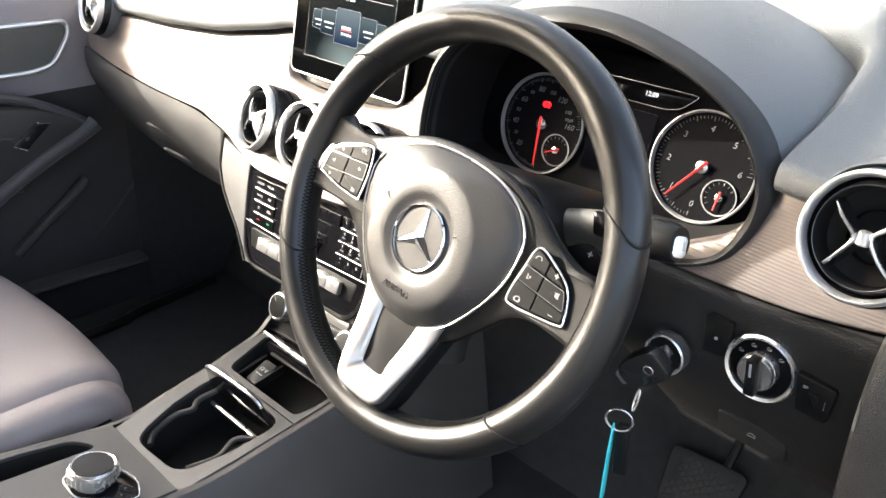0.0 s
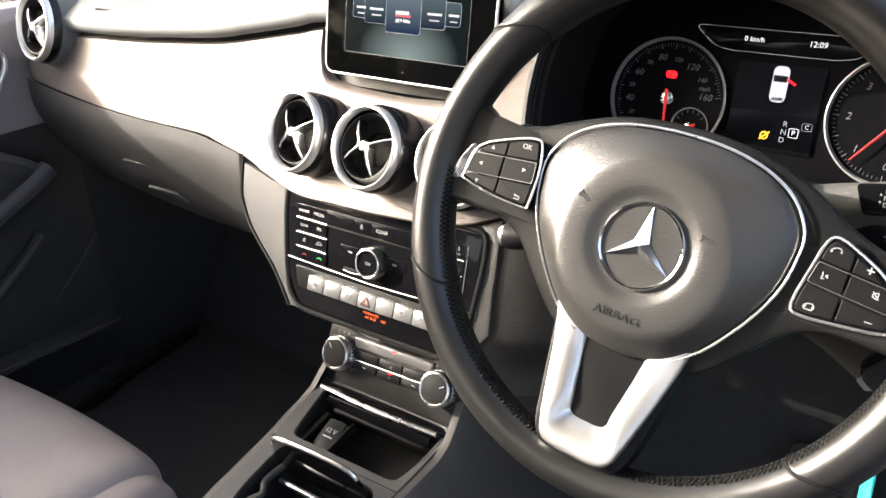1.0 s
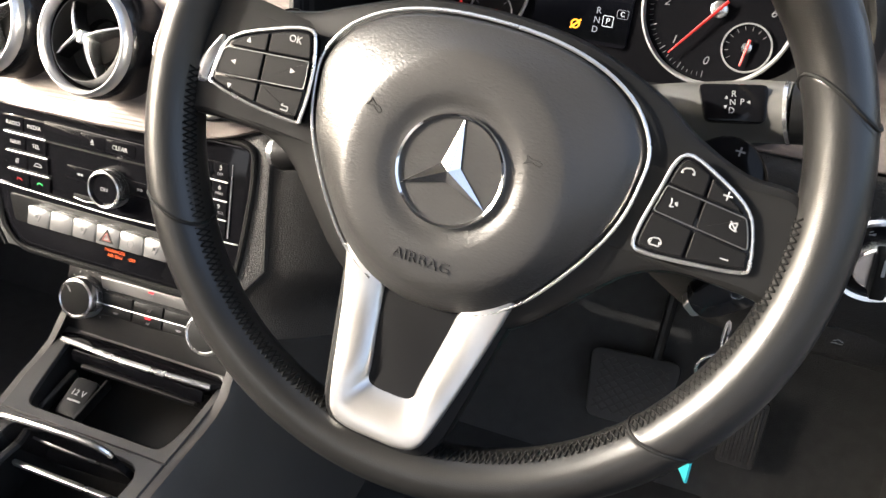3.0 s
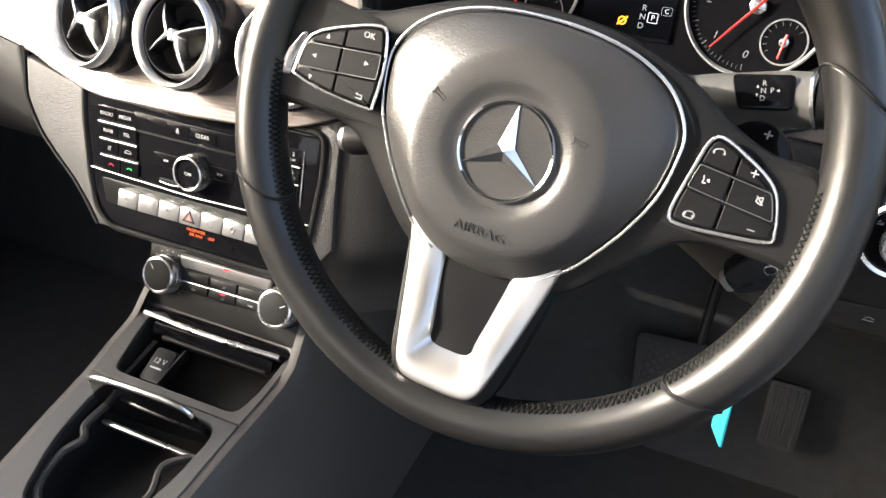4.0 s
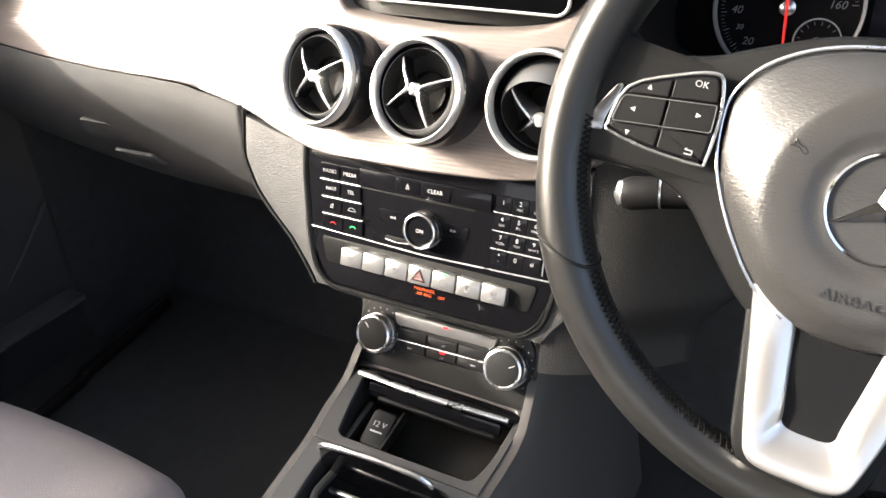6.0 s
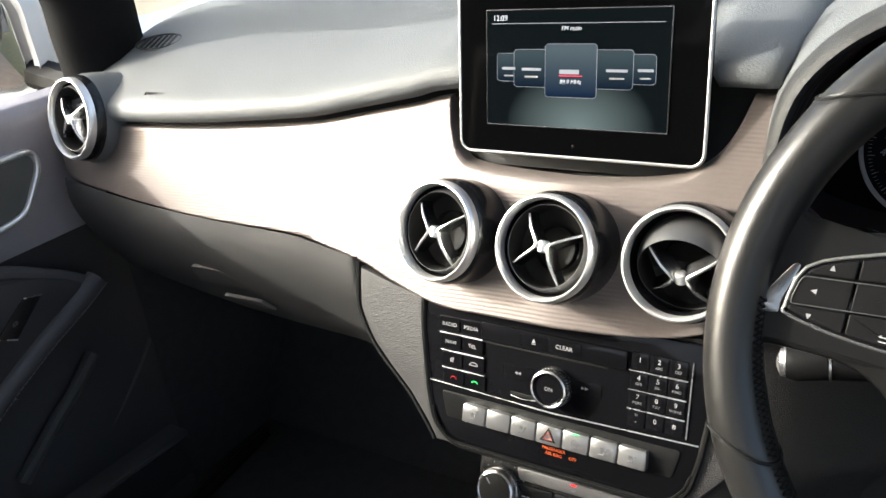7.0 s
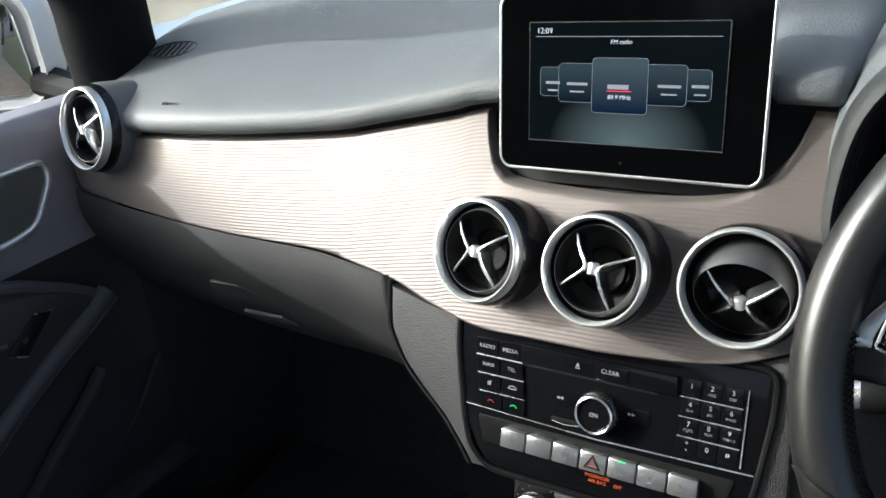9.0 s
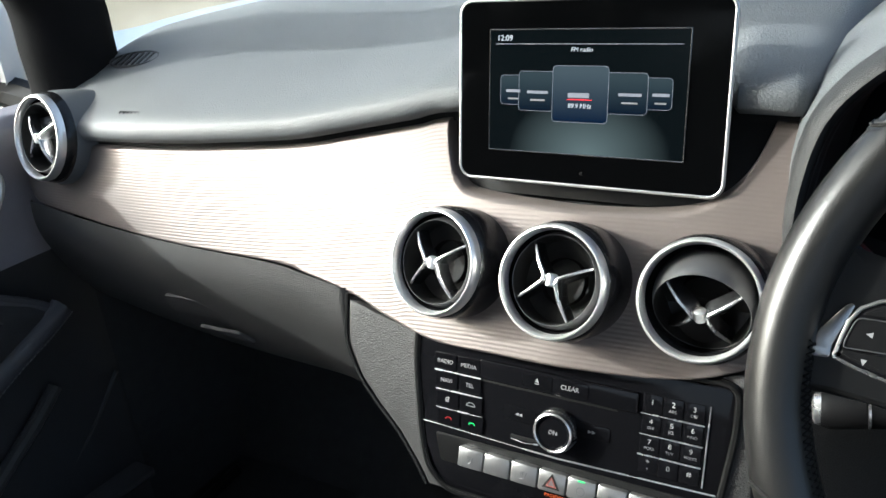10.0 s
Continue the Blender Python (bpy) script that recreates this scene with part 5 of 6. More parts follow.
part("bin_rail", plate(rrect(0.13, 0.004, 0.001, cx=0.012, cy=0.092), -0.014, -0.010, 0.001), SATIN, console)
socket = part("socket_cover", plate(rrect(0.026, 0.040, 0.005), -0.006, 0.004, 0.002), SATIN, console, "twelve volt socket cover", m=pose(-0.036, 0.062, -0.020, 12, 0, 0))
lettering("12 V", 0.0085, socket, 0, 0.004, 0.0042)
part("small_print", plate(rrect(0.014, 0.0016, 0.0003, cx=0, cy=-0.004), 0.004, 0.0044, 0), PRINT, socket)
part("socket_rail", block(0.007, 0.050, 0.010, 0.002, (-0.058, 0.062, -0.018)), SATIN, console)
part("socket_rail", block(0.003, 0.050, 0.012, 0.001, (-0.0185, 0.062, -0.018)), SATIN, console)
part("cup_insert", tube(smooth_line([(-0.045, 0.002, -0.012), (-0.048, -0.03, -0.011), (-0.038, -0.045, -0.011), (-0.046, -0.065, -0.011), (-0.040, -0.10, -0.012), (-0.025, -0.115, -0.013)], 5), 0.004, 8), RUBBER, console)
part("cup_insert", tube(smooth_line([(0.07, -0.02, -0.012), (0.052, -0.04, -0.011), (0.06, -0.07, -0.012), (0.045, -0.105, -0.013)], 5), 0.004, 8), RUBBER, console)

rear = thing("rear_console", face(0.016, -0.13, 0.342, 98), "rear part of the black console with a chrome controller dial", "console")
SLOT = rounded([(-0.071, 0.002), (-0.042, 0.024), (-0.039, -0.13), (-0.078, -0.13), (-0.078, -0.06)], 0.014, 4)
part("top", frame_plate(rounded([(-0.074, 0.0565), (0.084, 0.0565), (0.095, -0.40), (-0.115, -0.40), (-0.085, -0.04)], 0.001, 4), SLOT, -0.05, 0.0, 0.001), CLIMATE, rear)
bm = bmesh.new()
rings(bm, [[(x, y, -0.003) for x, y in inset(SLOT, -0.0004)], [(x, y, -0.008) for x, y in inset(SLOT, 0.001)], [(x, y, -0.10) for x, y in inset(SLOT, 0.003)]], False, True)
part("slot_well", bm, DARK, rear, "open storage slot")
dial_base = part("dial_base", plate(rounded([(-0.008, -0.026), (-0.002, -0.038), (0.038, -0.040), (0.072, 0.002), (0.076, 0.016), (0.048, 0.028), (0.018, 0.022), (-0.006, -0.004)], 0.012), 0.0, 0.003, 0.001), GLOSS, rear)
part("base_edge", tube([(x, y, 0.003) for x, y in rounded([(-0.008, -0.026), (-0.002, -0.038), (0.038, -0.040), (0.072, 0.002), (0.076, 0.016), (0.048, 0.028), (0.018, 0.022), (-0.006, -0.004)], 0.012)], 0.0011, 6, closed=True), CHROME, dial_base)
dial = part("dial", lathe([(0.021, 0.002), (0.021, 0.006), (0.026, 0.010), (0.0275, 0.020), (0.0265, 0.0255), (0.024, 0.0275), (0.0225, 0.0265), (0.002, 0.0265)], 56), CHROME, rear, "chrome controller dial", m=pose(0.022, -0.012, 0))
part("dial_cap", lathe([(0.0222, 0.0260), (0.0220, 0.0272), (0.002, 0.0275)], 48), SATIN, dial)
bm = bmesh.new()
for i in range(28):
    a = 2 * math.pi * i / 28
    block(0.0022, 0.0016, 0.010, 0.0004, (0.0272 * math.cos(a), 0.0272 * math.sin(a), 0.0165), bm, 1)
part("knurling", bm, CHROME, dial)
for x, y in ((0.054, 0.010), (0.062, 0.001)):
    bt = part("button", plate(rrect(0.013, 0.010, 0.002), 0.003, 0.0042, 0.0006), SATIN, dial_base, m=pose(x, y, 0, 0, 0, 35))
    tri_mark(bt, 0, 0, 0.0042, 0, 0.0016)

# console sides down to the floor
EDGE_Y = (-0.60, -0.30, -0.13, -0.05, 0.06, 0.155, 0.20, 0.235, 0.40)
EDGE_Z = (0.385, 0.366, 0.341, 0.331, 0.347, 0.360, 0.400, 0.447, 0.47)


def side_sheet(sign, x0, flare):
    def fn(u, v):
        y = -0.60 + 1.0 * u
        z0 = lerp(y, EDGE_Y, EDGE_Z) - 0.0015
        k = min(v * 6, 1.0)
        x = lerp(y, (-0.53, -0.17, -0.074, 0.0, 0.08, 0.12, 0.185), x0) + sign * (0.012 * math.sin(k * math.pi / 2) + flare * max(0, v - 0.1) ** 0.8 - 0.010 * ease(y, 0.14, 0.24))
        return (x, y, z0 - 0.006 * (1 - math.cos(k * math.pi / 2)) - (z0 - 0.085) * max(0, v - 0.1) / 0.9)
    return fn


tunnel = thing("tunnel_cover", pose(0, 0, 0), "black vinyl side panels of the centre tunnel", "console side")
part("panel", sheet(side_sheet(1, (0.111, 0.104, 0.099, 0.107, 0.1125, 0.1155, 0.1175), 0.07), 50, 24), SIDE, tunnel)
part("panel", sheet(side_sheet(-1, (-0.099, -0.069, -0.058, -0.063, -0.066, -0.0715, -0.0755), 0.05), 50, 24), SIDE, tunnel)
part("side_seam", tube([(lerp(y, (-0.3, 0.2), (0.142, 0.128)), y, lerp(y, EDGE_Y, EDGE_Z) - 0.052) for y in [-0.4 + 0.02 * i for i in range(31)]], 0.0012, 5), DARK, tunnel)

# ---- steering column ----
column = thing("steering_column", face(0.369, 0.135, 0.690, 23.65), "black steering column cover with stalks", "steering column")
part("cowl", plate(smooth_loop([(-0.075, 0.020), (-0.05, 0.052), (0, 0.060), (0.05, 0.052), (0.075, 0.020), (0.07, -0.03), (0.04, -0.058), (0, -0.064), (-0.04, -0.058), (-0.07, -0.03)], 4), -0.17, 0.035, 0.012), SATIN, column)
stalk = part("stalk", tube([(-0.0600, -0.0233, -0.0290), (-0.1100, -0.0333, -0.0250), (-0.1350, -0.0373, -0.0210)], [0.011, 0.0115, 0.011], 16), BUTTON, column, "black wiper and light stalk")
part("stalk_ring", tube([(-0.1345, -0.0375, -0.0212), (-0.1360, -0.0377, -0.0210)], 0.0116, 16), CHROME, stalk)
part("stalk_tip", tube([(-0.1365, -0.0377, -0.0210), (-0.1550, -0.0413, -0.0190), (-0.1600, -0.0418, -0.0185)], [0.0112, 0.0118, 0.010], 16), BUTTON, stalk)
part("stalk_end", tube([(-0.1600, -0.0418, -0.0185), (-0.1635, -0.0423, -0.0180), (-0.1655, -0.0425, -0.0180)], [0.0098, 0.0088, 0.004], 14), CHROME, stalk, "silver end button")
for i in range(2):
    lettering("-O", 0.006, stalk, -0.118, -0.028 - 0.008 * i, -0.0115, PRINT, spin=8)
gear = part("gear_lever", tube([(0.05, 0.024, -0.012), (0.09, 0.032, -0.004), (0.135, 0.042, 0.004), (0.152, 0.044, 0.008)], [0.015, 0.0175, 0.0170, 0.0165], 20, flat=1.0), material("grey lever plastic", (0.085, 0.082, 0.075), 0.5, bump=0.1, bump_scale=2500), column, "grey gear selector stalk")
part("lever_ring", tube([(0.150, 0.0435, 0.008), (0.152, 0.044, 0.0085)], 0.0170, 20), CHROME, gear)
part("lever_tip", tube([(0.152, 0.044, 0.0085), (0.172, 0.047, 0.011), (0.176, 0.0475, 0.0115)], [0.0164, 0.0158, 0.0135], 18), SATIN, gear)
part("lever_button", plate(rrect(0.012, 0.017, 0.004), 0, 0.003, 0.001), CHROME, gear, "silver parking button", m=pose(0.1765, 0.0455, 0.014, 0, 55, 10))
gp = part("gear_plate", plate(rounded([(-0.018, 0.011), (0.023, 0.0105), (0.022, -0.012), (-0.013, -0.011)], 0.004), -0.004, 0.002, 0.001), GLOSS, gear, "gloss black gear plate", m=pose(0.119, 0.0430, 0.0215, -10, 4, 10) @ Matrix.Diagonal((0.86, 0.9, 1, 1)))
for ch, x, y in (("R", 0.0030, 0.0046), ("N", 0.0025, -0.0003), ("D", 0.0020, -0.0052), ("P", 0.0080, -0.0001)):
    lettering(ch, 0.0050, gp, x, y, 0.002)
for x, y, a in ((-0.0012, 0.0026, 90), (-0.0016, -0.0030, 270), (0.0118, -0.0001, 180)):
    tri_mark(gp, x, y, 0.002, a, 0.0013)
for sx in (-1, 1):
    pts = [(sx * 0.100, 0.040), (sx * 0.118, 0.0560), (sx * 0.134, 0.0545), (sx * 0.147, 0.040), (sx * 0.149, 0.010), (sx * 0.120, 0.004)]
    pd = part("paddle", plate(rounded(pts if sx < 0 else pts[::-1], 0.012), -0.0295, -0.025, 0.0015), GLOSS, wheel, "black shift paddle")
    lettering("+" if sx > 0 else "-", 0.010, pd, sx * 0.128, 0.0485, -0.0248, PRINT)

# ---- ignition key ----
ign = thing("ignition_switch", face(0.520, 0.205, 0.598, 0), "chrome ring of the ignition switch", "ignition")
part("collar", lathe([(0.0195, -0.01), (0.0200, 0.003), (0.0187, 0.0045), (0.0170, 0.003), (0.0168, -0.008), (0.0195, -0.01)], 44, caps=False), CHROME, ign)
part("barrel", lathe([(0.0168, -0.012), (0.0168, 0.0), (0.002, 0.001)], 32), DARK, ign)
key = thing("car_key", face(0.5175, 0.176, 0.5945, -8, 10, -48) @ Matrix.Diagonal((0.9, 0.9, 0.9, 1)), "black and chrome car key in the ignition with a key ring", "key")
fob = rounded([(-0.0165, 0.026), (0.0165, 0.026), (0.019, 0.0), (0.013, -0.028), (-0.013, -0.028), (-0.019, 0.0)], 0.011, 5)
part("fob", plate(fob, -0.008, 0.007, 0.004), CLEARISH, key)
part("blade_neck", block(0.012, 0.016, 0.02, 0.002, (0, 0.012, -0.016)), CHROME, key)
part("fob_end", plate(rounded([(-0.010, -0.020), (0.010, -0.020), (0.007, -0.0325), (-0.007, -0.0325)], 0.003), -0.006, 0.005, 0.0015), CHROME, key, "chrome key end")
part("fob_badge", lathe([(0.0055, 0.0065), (0.0055, 0.0075), (0.0045, 0.0080), (0.0042, 0.0070), (0.0055, 0.0065)], 28, caps=False), CHROME, key, m=pose(0, 0.008, 0))
part("link", tube([Vector((0.5235, 0.158, 0.572)) + Vector((0.0015 * math.cos(a), 0.003 * math.sin(a), 0.010 * math.sin(a))) for a in [i * math.pi / 8 for i in range(16)]], 0.0010, 6, closed=True), CHROME, key, m=key.matrix_world.inverted())
KR = thing("key_ring", pose(0.521, 0.138, 0.560), "steel split ring with a turquoise strap and a black tag", "key ring")
part("ring", tube([(0.0112 * math.cos(a), 0.004 * math.cos(a), 0.0112 * math.sin(a)) for a in [i * math.pi / 20 for i in range(40)]], 0.0011, 8, closed=True), CHROME, KR)
part("strap", plate(rounded([(-0.003, 0.0), (0.003, 0.0), (0.012, -0.020), (0.012, -0.085), (-0.012, -0.085), (-0.012, -0.020)], 0.002), -0.0008, 0.0008, 0.0003), CYAN, KR, "turquoise strap", m=pose(-0.004, -0.001, -0.006, 90, 4, 112))
part("tag", plate(rounded([(-0.006, 0.0), (0.006, 0.0), (0.0065, -0.055), (-0.0065, -0.055)], 0.003), -0.0025, 0.0025, 0.001), SATIN, KR, "black tag", m=pose(0.003, 0.003, -0.004, 90, -4, 20))

# ---- light switch and its neighbours ----
LS = thing("light_switch", face(0.603, 0.212, 0.622, 0, 2), "round headlamp switch with a chrome ring", "light switch")
part("ring", lathe([(0.0300, -0.006), (0.0310, 0.003), (0.0295, 0.0052), (0.0268, 0.0040), (0.0262, -0.004), (0.0300, -0.006)], 60, caps=False), CHROME, LS, "chrome ring")
part("face", lathe([(0.0265, -0.006), (0.0262, 0.0015), (0.018, 0.002), (0.002, 0.002)], 48), GLOSS, LS)
kb = part("knob", lathe([(0.0165, 0.001), (0.0160, 0.012), (0.0145, 0.014), (0.002, 0.014)], 40), CHROME, LS, "silver knob")
part("grip", block(0.0095, 0.033, 0.015, 0.002, (0, 0, 0.0165)), SATIN, kb, m=pose(0, 0, 0, 0, 0, 6))
part("grip_mark", block(0.002, 0.012, 0.0006, 0.0, (0, 0.008, 0.0242)), PRINT, kb, m=pose(0, 0, 0, 0, 0, 6))
for a in (150, 115, 80, 45):
    bars(LS, 0.0212 * math.cos(radians(a)), 0.0212 * math.sin(radians(a)), 0.0018, ((-0.002, 0, 0.0, 0.0012), (0.0, -0.0012, 0.002, 0.0), (-0.002, -0.0015, 0.002, -0.0015)))
blank = thing("blank_switch", face(0.561, 0.2125, 0.632, 0, 2), "small black switch beside the headlamp switch", "switch")
part("plate", plate(rounded([(-0.013, 0.019), (0.013, 0.019), (0.012, -0.015), (-0.010, -0.017)], 0.003), -0.004, 0.003, 0.001), SATIN, blank)
part("lamp", lathe([(0.0016, 0.003), (0.0016, 0.0034), (0.001, 0.0036)], 14), PRINT, blank)
level = thing("level_switch", face(0.650, 0.2105, 0.617, 0, 2), "small black headlamp levelling wheel panel", "switch")
part("plate", plate(rounded([(-0.018, 0.018), (0.016, 0.014), (0.013, -0.018), (-0.012, -0.016)], 0.003), -0.004, 0.003, 0.001), SATIN, level)
part("thumbwheel", plate(rrect(0.009, 0.012, 0.001), 0.002, 0.006, 0.002), DARK, level)
bars(level, -0.008, 0.008, 0.0032, ((-0.002, 0.001, 0.001, 0.001), (-0.002, -0.0005, 0.001, -0.0005), (0.001, 0.0015, 0.002, 0.0)))
bars(level, 0.009, -0.002, 0.0032, ((0, -0.004, 0, 0.004),))
rel = thing("bonnet_release", face(0.603, 0.2285, 0.536, -10, 2), "black bonnet release lever under the dash", "lever")
part("lever", plate(rounded([(-0.034, 0.016), (0.030, 0.018), (0.034, -0.012), (-0.030, -0.010)], 0.006), -0.006, -0.0015, 0.002), KNEE, rel)
bars(rel, 0, 0.004, -0.0012, ((-0.004, -0.001, 0.004, -0.001), (-0.003, 0.001, 0.0, 0.003), (0.0, 0.003, 0.004, 0.001)))

# ---- pedals ----
brake = thing("brake_pedal", face(0.466, 0.497, 0.215, 40), "black rubber brake pedal with a diamond tread", "pedal")
bp = rounded([(-0.058, 0.040), (0.054, 0.046), (0.048, -0.040), (-0.046, -0.046)], 0.014, 5)
part("pad", plate(bp, -0.010, 0.0, 0.003), RUBBER, brake)
bm = bmesh.new()
for sgn in (-1, 1):
    for i in range(-9, 10):
        c0 = i * 0.0115
        pts = []
        for s_ in range(-8, 9):
            x = s_ * 0.007
            y = c0 + sgn * x * 0.8
            if abs(x) < 0.048 and abs(y) < 0.038:
                pts.append((x, y, 0.0006))
        if len(pts) > 1:
            tube([pts[0], pts[-1]], 0.0019, 4, bm=bm)
part("tread", bm, TREAD, brake)["kind"] = "stuff"
part("arm", tube([(0.02, 0.02, -0.012), (0.022, 0.09, 0.0), (0.025, 0.20, 0.03)], 0.007, 10), SATIN, brake)
gas = thing("accelerator_pedal", face(0.602, 0.480, 0.185, 25), "black ribbed accelerator pedal", "pedal")
part("pad", plate(rounded([(-0.024, 0.062), (0.024, 0.062), (0.022, -0.022), (-0.022, -0.022)], 0.006), -0.012, 0.0, 0.002), TREAD, gas)
for i in range(5):
    part("rib", block(0.004, 0.072, 0.003, 0.001, (-0.016 + 0.008 * i, 0.020, 0.001)), TREAD, gas)

# ---- passenger seat ----
seat = thing("passenger_seat", pose(0, 0, 0), "dark grey leather front passenger seat", "seat")
PROF = smooth_loop([(y + 0.020, z + 0.013) for y, z in [(-0.56, 0.20), (-0.57, 0.30), (-0.54, 0.352), (-0.40, 0.350), (-0.25, 0.352), (-0.13, 0.352), (-0.075, 0.343), (-0.046, 0.320), (-0.040, 0.285), (-0.055, 0.240), (-0.11, 0.205), (-0.30, 0.19)]], 4)


def cushion(x0, x1, radius, grow, lift_z):
    """A stuffed block with rounded ends; its front bows forwards in the middle."""
    bm = bmesh.new()
    loops = []
    wide = x1 - x0
    us = [0.5 - 0.5 * math.cos(math.pi * i / 28) for i in range(29)]
    cy, cz = -0.29, 0.29
    for u in us:
        d = min(u, 1 - u) * wide
        sh = radius - math.sqrt(max(0.0, radius ** 2 - max(0.0, radius - d) ** 2))
        x = x0 + wide * u
        bow = 0.022 * ((x + 0.30) / 0.25) ** 2
        loop = []
        for y, z in PROF:
            ey = min(max((y - cy) / 0.26, -1), 1)
            ez = min(max((z - cz) / 0.07, -1), 1)
            loop.append((x, y + grow - sh * ey - bow * ease(y, -0.25, -0.03), z + lift_z - sh * ez))
        loops.append(loop)
    rings(bm, loops)
    return bm


part("cushion", cushion(-0.585, -0.122, 0.050, 0.016, 0.004), SEAT, seat, "smooth leather cushion", sharp=70)
for x0, x1 in ((-0.185, -0.092), (-0.625, -0.535)):
    part("bolster", cushion(x0, x1, 0.034, 0.010, -0.008), SEAT, seat, "padded leather side bolster", sharp=70)
part("piping", tube([(-0.0915, y, 0.318 + 0.004 * math.sin(9 * y)) for y in [-0.062 - 0.02 * i for i in range(22)]], 0.0018, 6), THREAD, seat)
part("base", block(0.46, 0.46, 0.12, 0.02, (-0.355, -0.32, 0.145)), DARK, seat)
part("backrest", block(0.50, 0.14, 0.62, 0.05, (-0.355, -0.66, 0.64), seg=4), SEAT, seat)

# ---- passenger door ----
door = thing("passenger_door", pose(-0.742, 0, 0, 0, 0, 0), "dark grey passenger door card with armrest and chrome-edged panel", "car door")
DZ = ((0.04, 0.0), (0.22, 0.004), (0.34, -0.012), (0.40, -0.020), (0.46, -0.018), (0.56, -0.012), (0.62, 0.0), (0.70, 0.008), (0.732, 0.010), (0.746, -0.004), (0.750, -0.035))
zz, dd = [p[0] for p in DZ], [p[1] for p in DZ]


def card(u, v):
    y = -0.95 + 1.32 * u
    k = v * (len(DZ) - 1)
    i = min(int(k), len(DZ) - 2)
    z = DZ[i][0] * (1 - k + i) + DZ[i + 1][0] * (k - i)
    x = DZ[i][1] * (1 - k + i) + DZ[i + 1][1] * (k - i)
    return (x, y, z)


# two tones imitate how the light fades down the door
part("card", sheet(lambda u, v: card(u, 0.5 + 0.5 * v), 30, 24), DOORM, door, "grained upper door card, painted paler where the sky lights it")
part("lower_card", sheet(lambda u, v: card(u, 0.5 * v), 30, 20), DOORLOW, door, "lower door card, painted black for the shade there")
inlay = rounded([(-0.20, 0.692), (0.222, 0.690), (0.226, 0.668), (0.188, 0.614), (0.150, 0.607), (-0.20, 0.607)], 0.016, 5)
FD = Matrix(((0, 0, 1, 0), (1, 0, 0, 0), (0, 1, 0, 0), (0, 0, 0, 1)))  # panel frame on the door: x along the car, y up, z into the car
ins = part("inlay", plate(inlay, -0.004, 0.010, 0.002), material("door inlay grey", (0.085, 0.088, 0.086), 0.50, bump=0.2, bump_scale=700, vary=0.12), door, "grey inlay panel", m=FD)
part("inlay_edge", tube([(x, y, 0.010) for x, y in stepped(inlay, 0.008)], 0.0046, 12, closed=True), material("satin chrome moulding", (0.80, 0.79, 0.79), 0.34, metal=0.75, vary=0.04), ins, "satin chrome edge")
arm = smooth_loop([(0.238, 0.497), (0.20, 0.525), (0.12, 0.556), (0.0, 0.565), (-0.45, 0.57), (-0.45, 0.40), (0.03, 0.395), (0.09, 0.412), (0.16, 0.445), (0.215, 0.468)], 4)
rest = part("armrest", plate(arm, -0.02, 0.050, 0.016), DOORLOW, door, "black armrest with stitched edge", m=FD)
roll = smooth_line([(0.232, 0.505), (0.20, 0.488), (0.133, 0.459), (0.053, 0.417), (-0.02, 0.37), (-0.12, 0.315)], 12)
band = part("armrest_roll", tube([(*p, 0.046) for p in roll], 0.0150, 12), ARMTOP, rest, "dark stitched roll along the armrest")
bm = bmesh.new()
for p, q in zip(roll, roll[1:]):
    p, q = Vector((p[0] + 0.005, p[1] - 0.007, 0.0592)), Vector((q[0] + 0.005, q[1] - 0.007, 0.0592))
    tube([p.lerp(q, 0.15), p.lerp(q, 0.75)], 0.0007, 4, bm=bm)
part("stitching", bm, material("grey thread", (0.16, 0.16, 0.165), 0.7, vary=0.2), rest)["kind"] = "stuff"
SWP = [(0.150, 0.523), (0.126, 0.529), (0.078, 0.495), (0.101, 0.483)]
sw = part("window_switch", plate(rounded(SWP, 0.004), 0.048, 0.0525, 0.001), COLLAR, rest, "black window switch with chrome ends")
for a_, b_ in ((SWP[0], SWP[1]), (SWP[2], SWP[3])):
    part("switch_edge", tube([(*a_, 0.0528), (*b_, 0.0528)], 0.0010, 6), CHROME, sw)
bars(sw, 0.105, 0.503, 0.0526, ((-0.003, -0.002, 0.003, -0.0005), (0.003, -0.0005, 0.003, 0.003), (0.003, 0.003, -0.003, 0.0015), (-0.003, 0.0015, -0.003, -0.002)), GREYPRINT)
part("grip_edge", tube(smooth_line([(0.222, 0.500, 0.040), (0.195, 0.522, 0.036), (0.127, 0.560, 0.030), (0.06, 0.580, 0.028), (-0.06, 0.592, 0.028), (-0.3, 0.60, 0.028)], 6), 0.010, 10), ARMTOP, rest, "soft edge over the door grip")
part("pull_edge", tube(smooth_line([(0.082, 0.508, 0.050), (0.05, 0.512, 0.050), (-0.01, 0.508, 0.050), (-0.10, 0.500, 0.050)], 6), 0.005, 8), ARMTOP, rest)
part("pocket_fold", tube(smooth_line([(0.004, 0.214, 0.384), (0.008, 0.17, 0.352), (0.008, 0.12, 0.318), (0.006, 0.06, 0.27)], 6), 0.010, 10), LOWER, door, "soft fold of the door pocket")
part("pocket_edge", tube(smooth_line([(-0.012, 0.318, 0.345), (-0.008, 0.27, 0.300), (-0.004, 0.21, 0.255), (0.0, 0.157, 0.215)], 5), 0.0035, 8), LOWER, door, "raised edge of the door pocket")
part("lower_ledge", plate(rounded([(-0.8, 0.235), (0.30, 0.200), (0.30, 0.185), (-0.8, 0.220)], 0.005), -0.01, 0.045, 0.006), LOWER, door, m=FD)

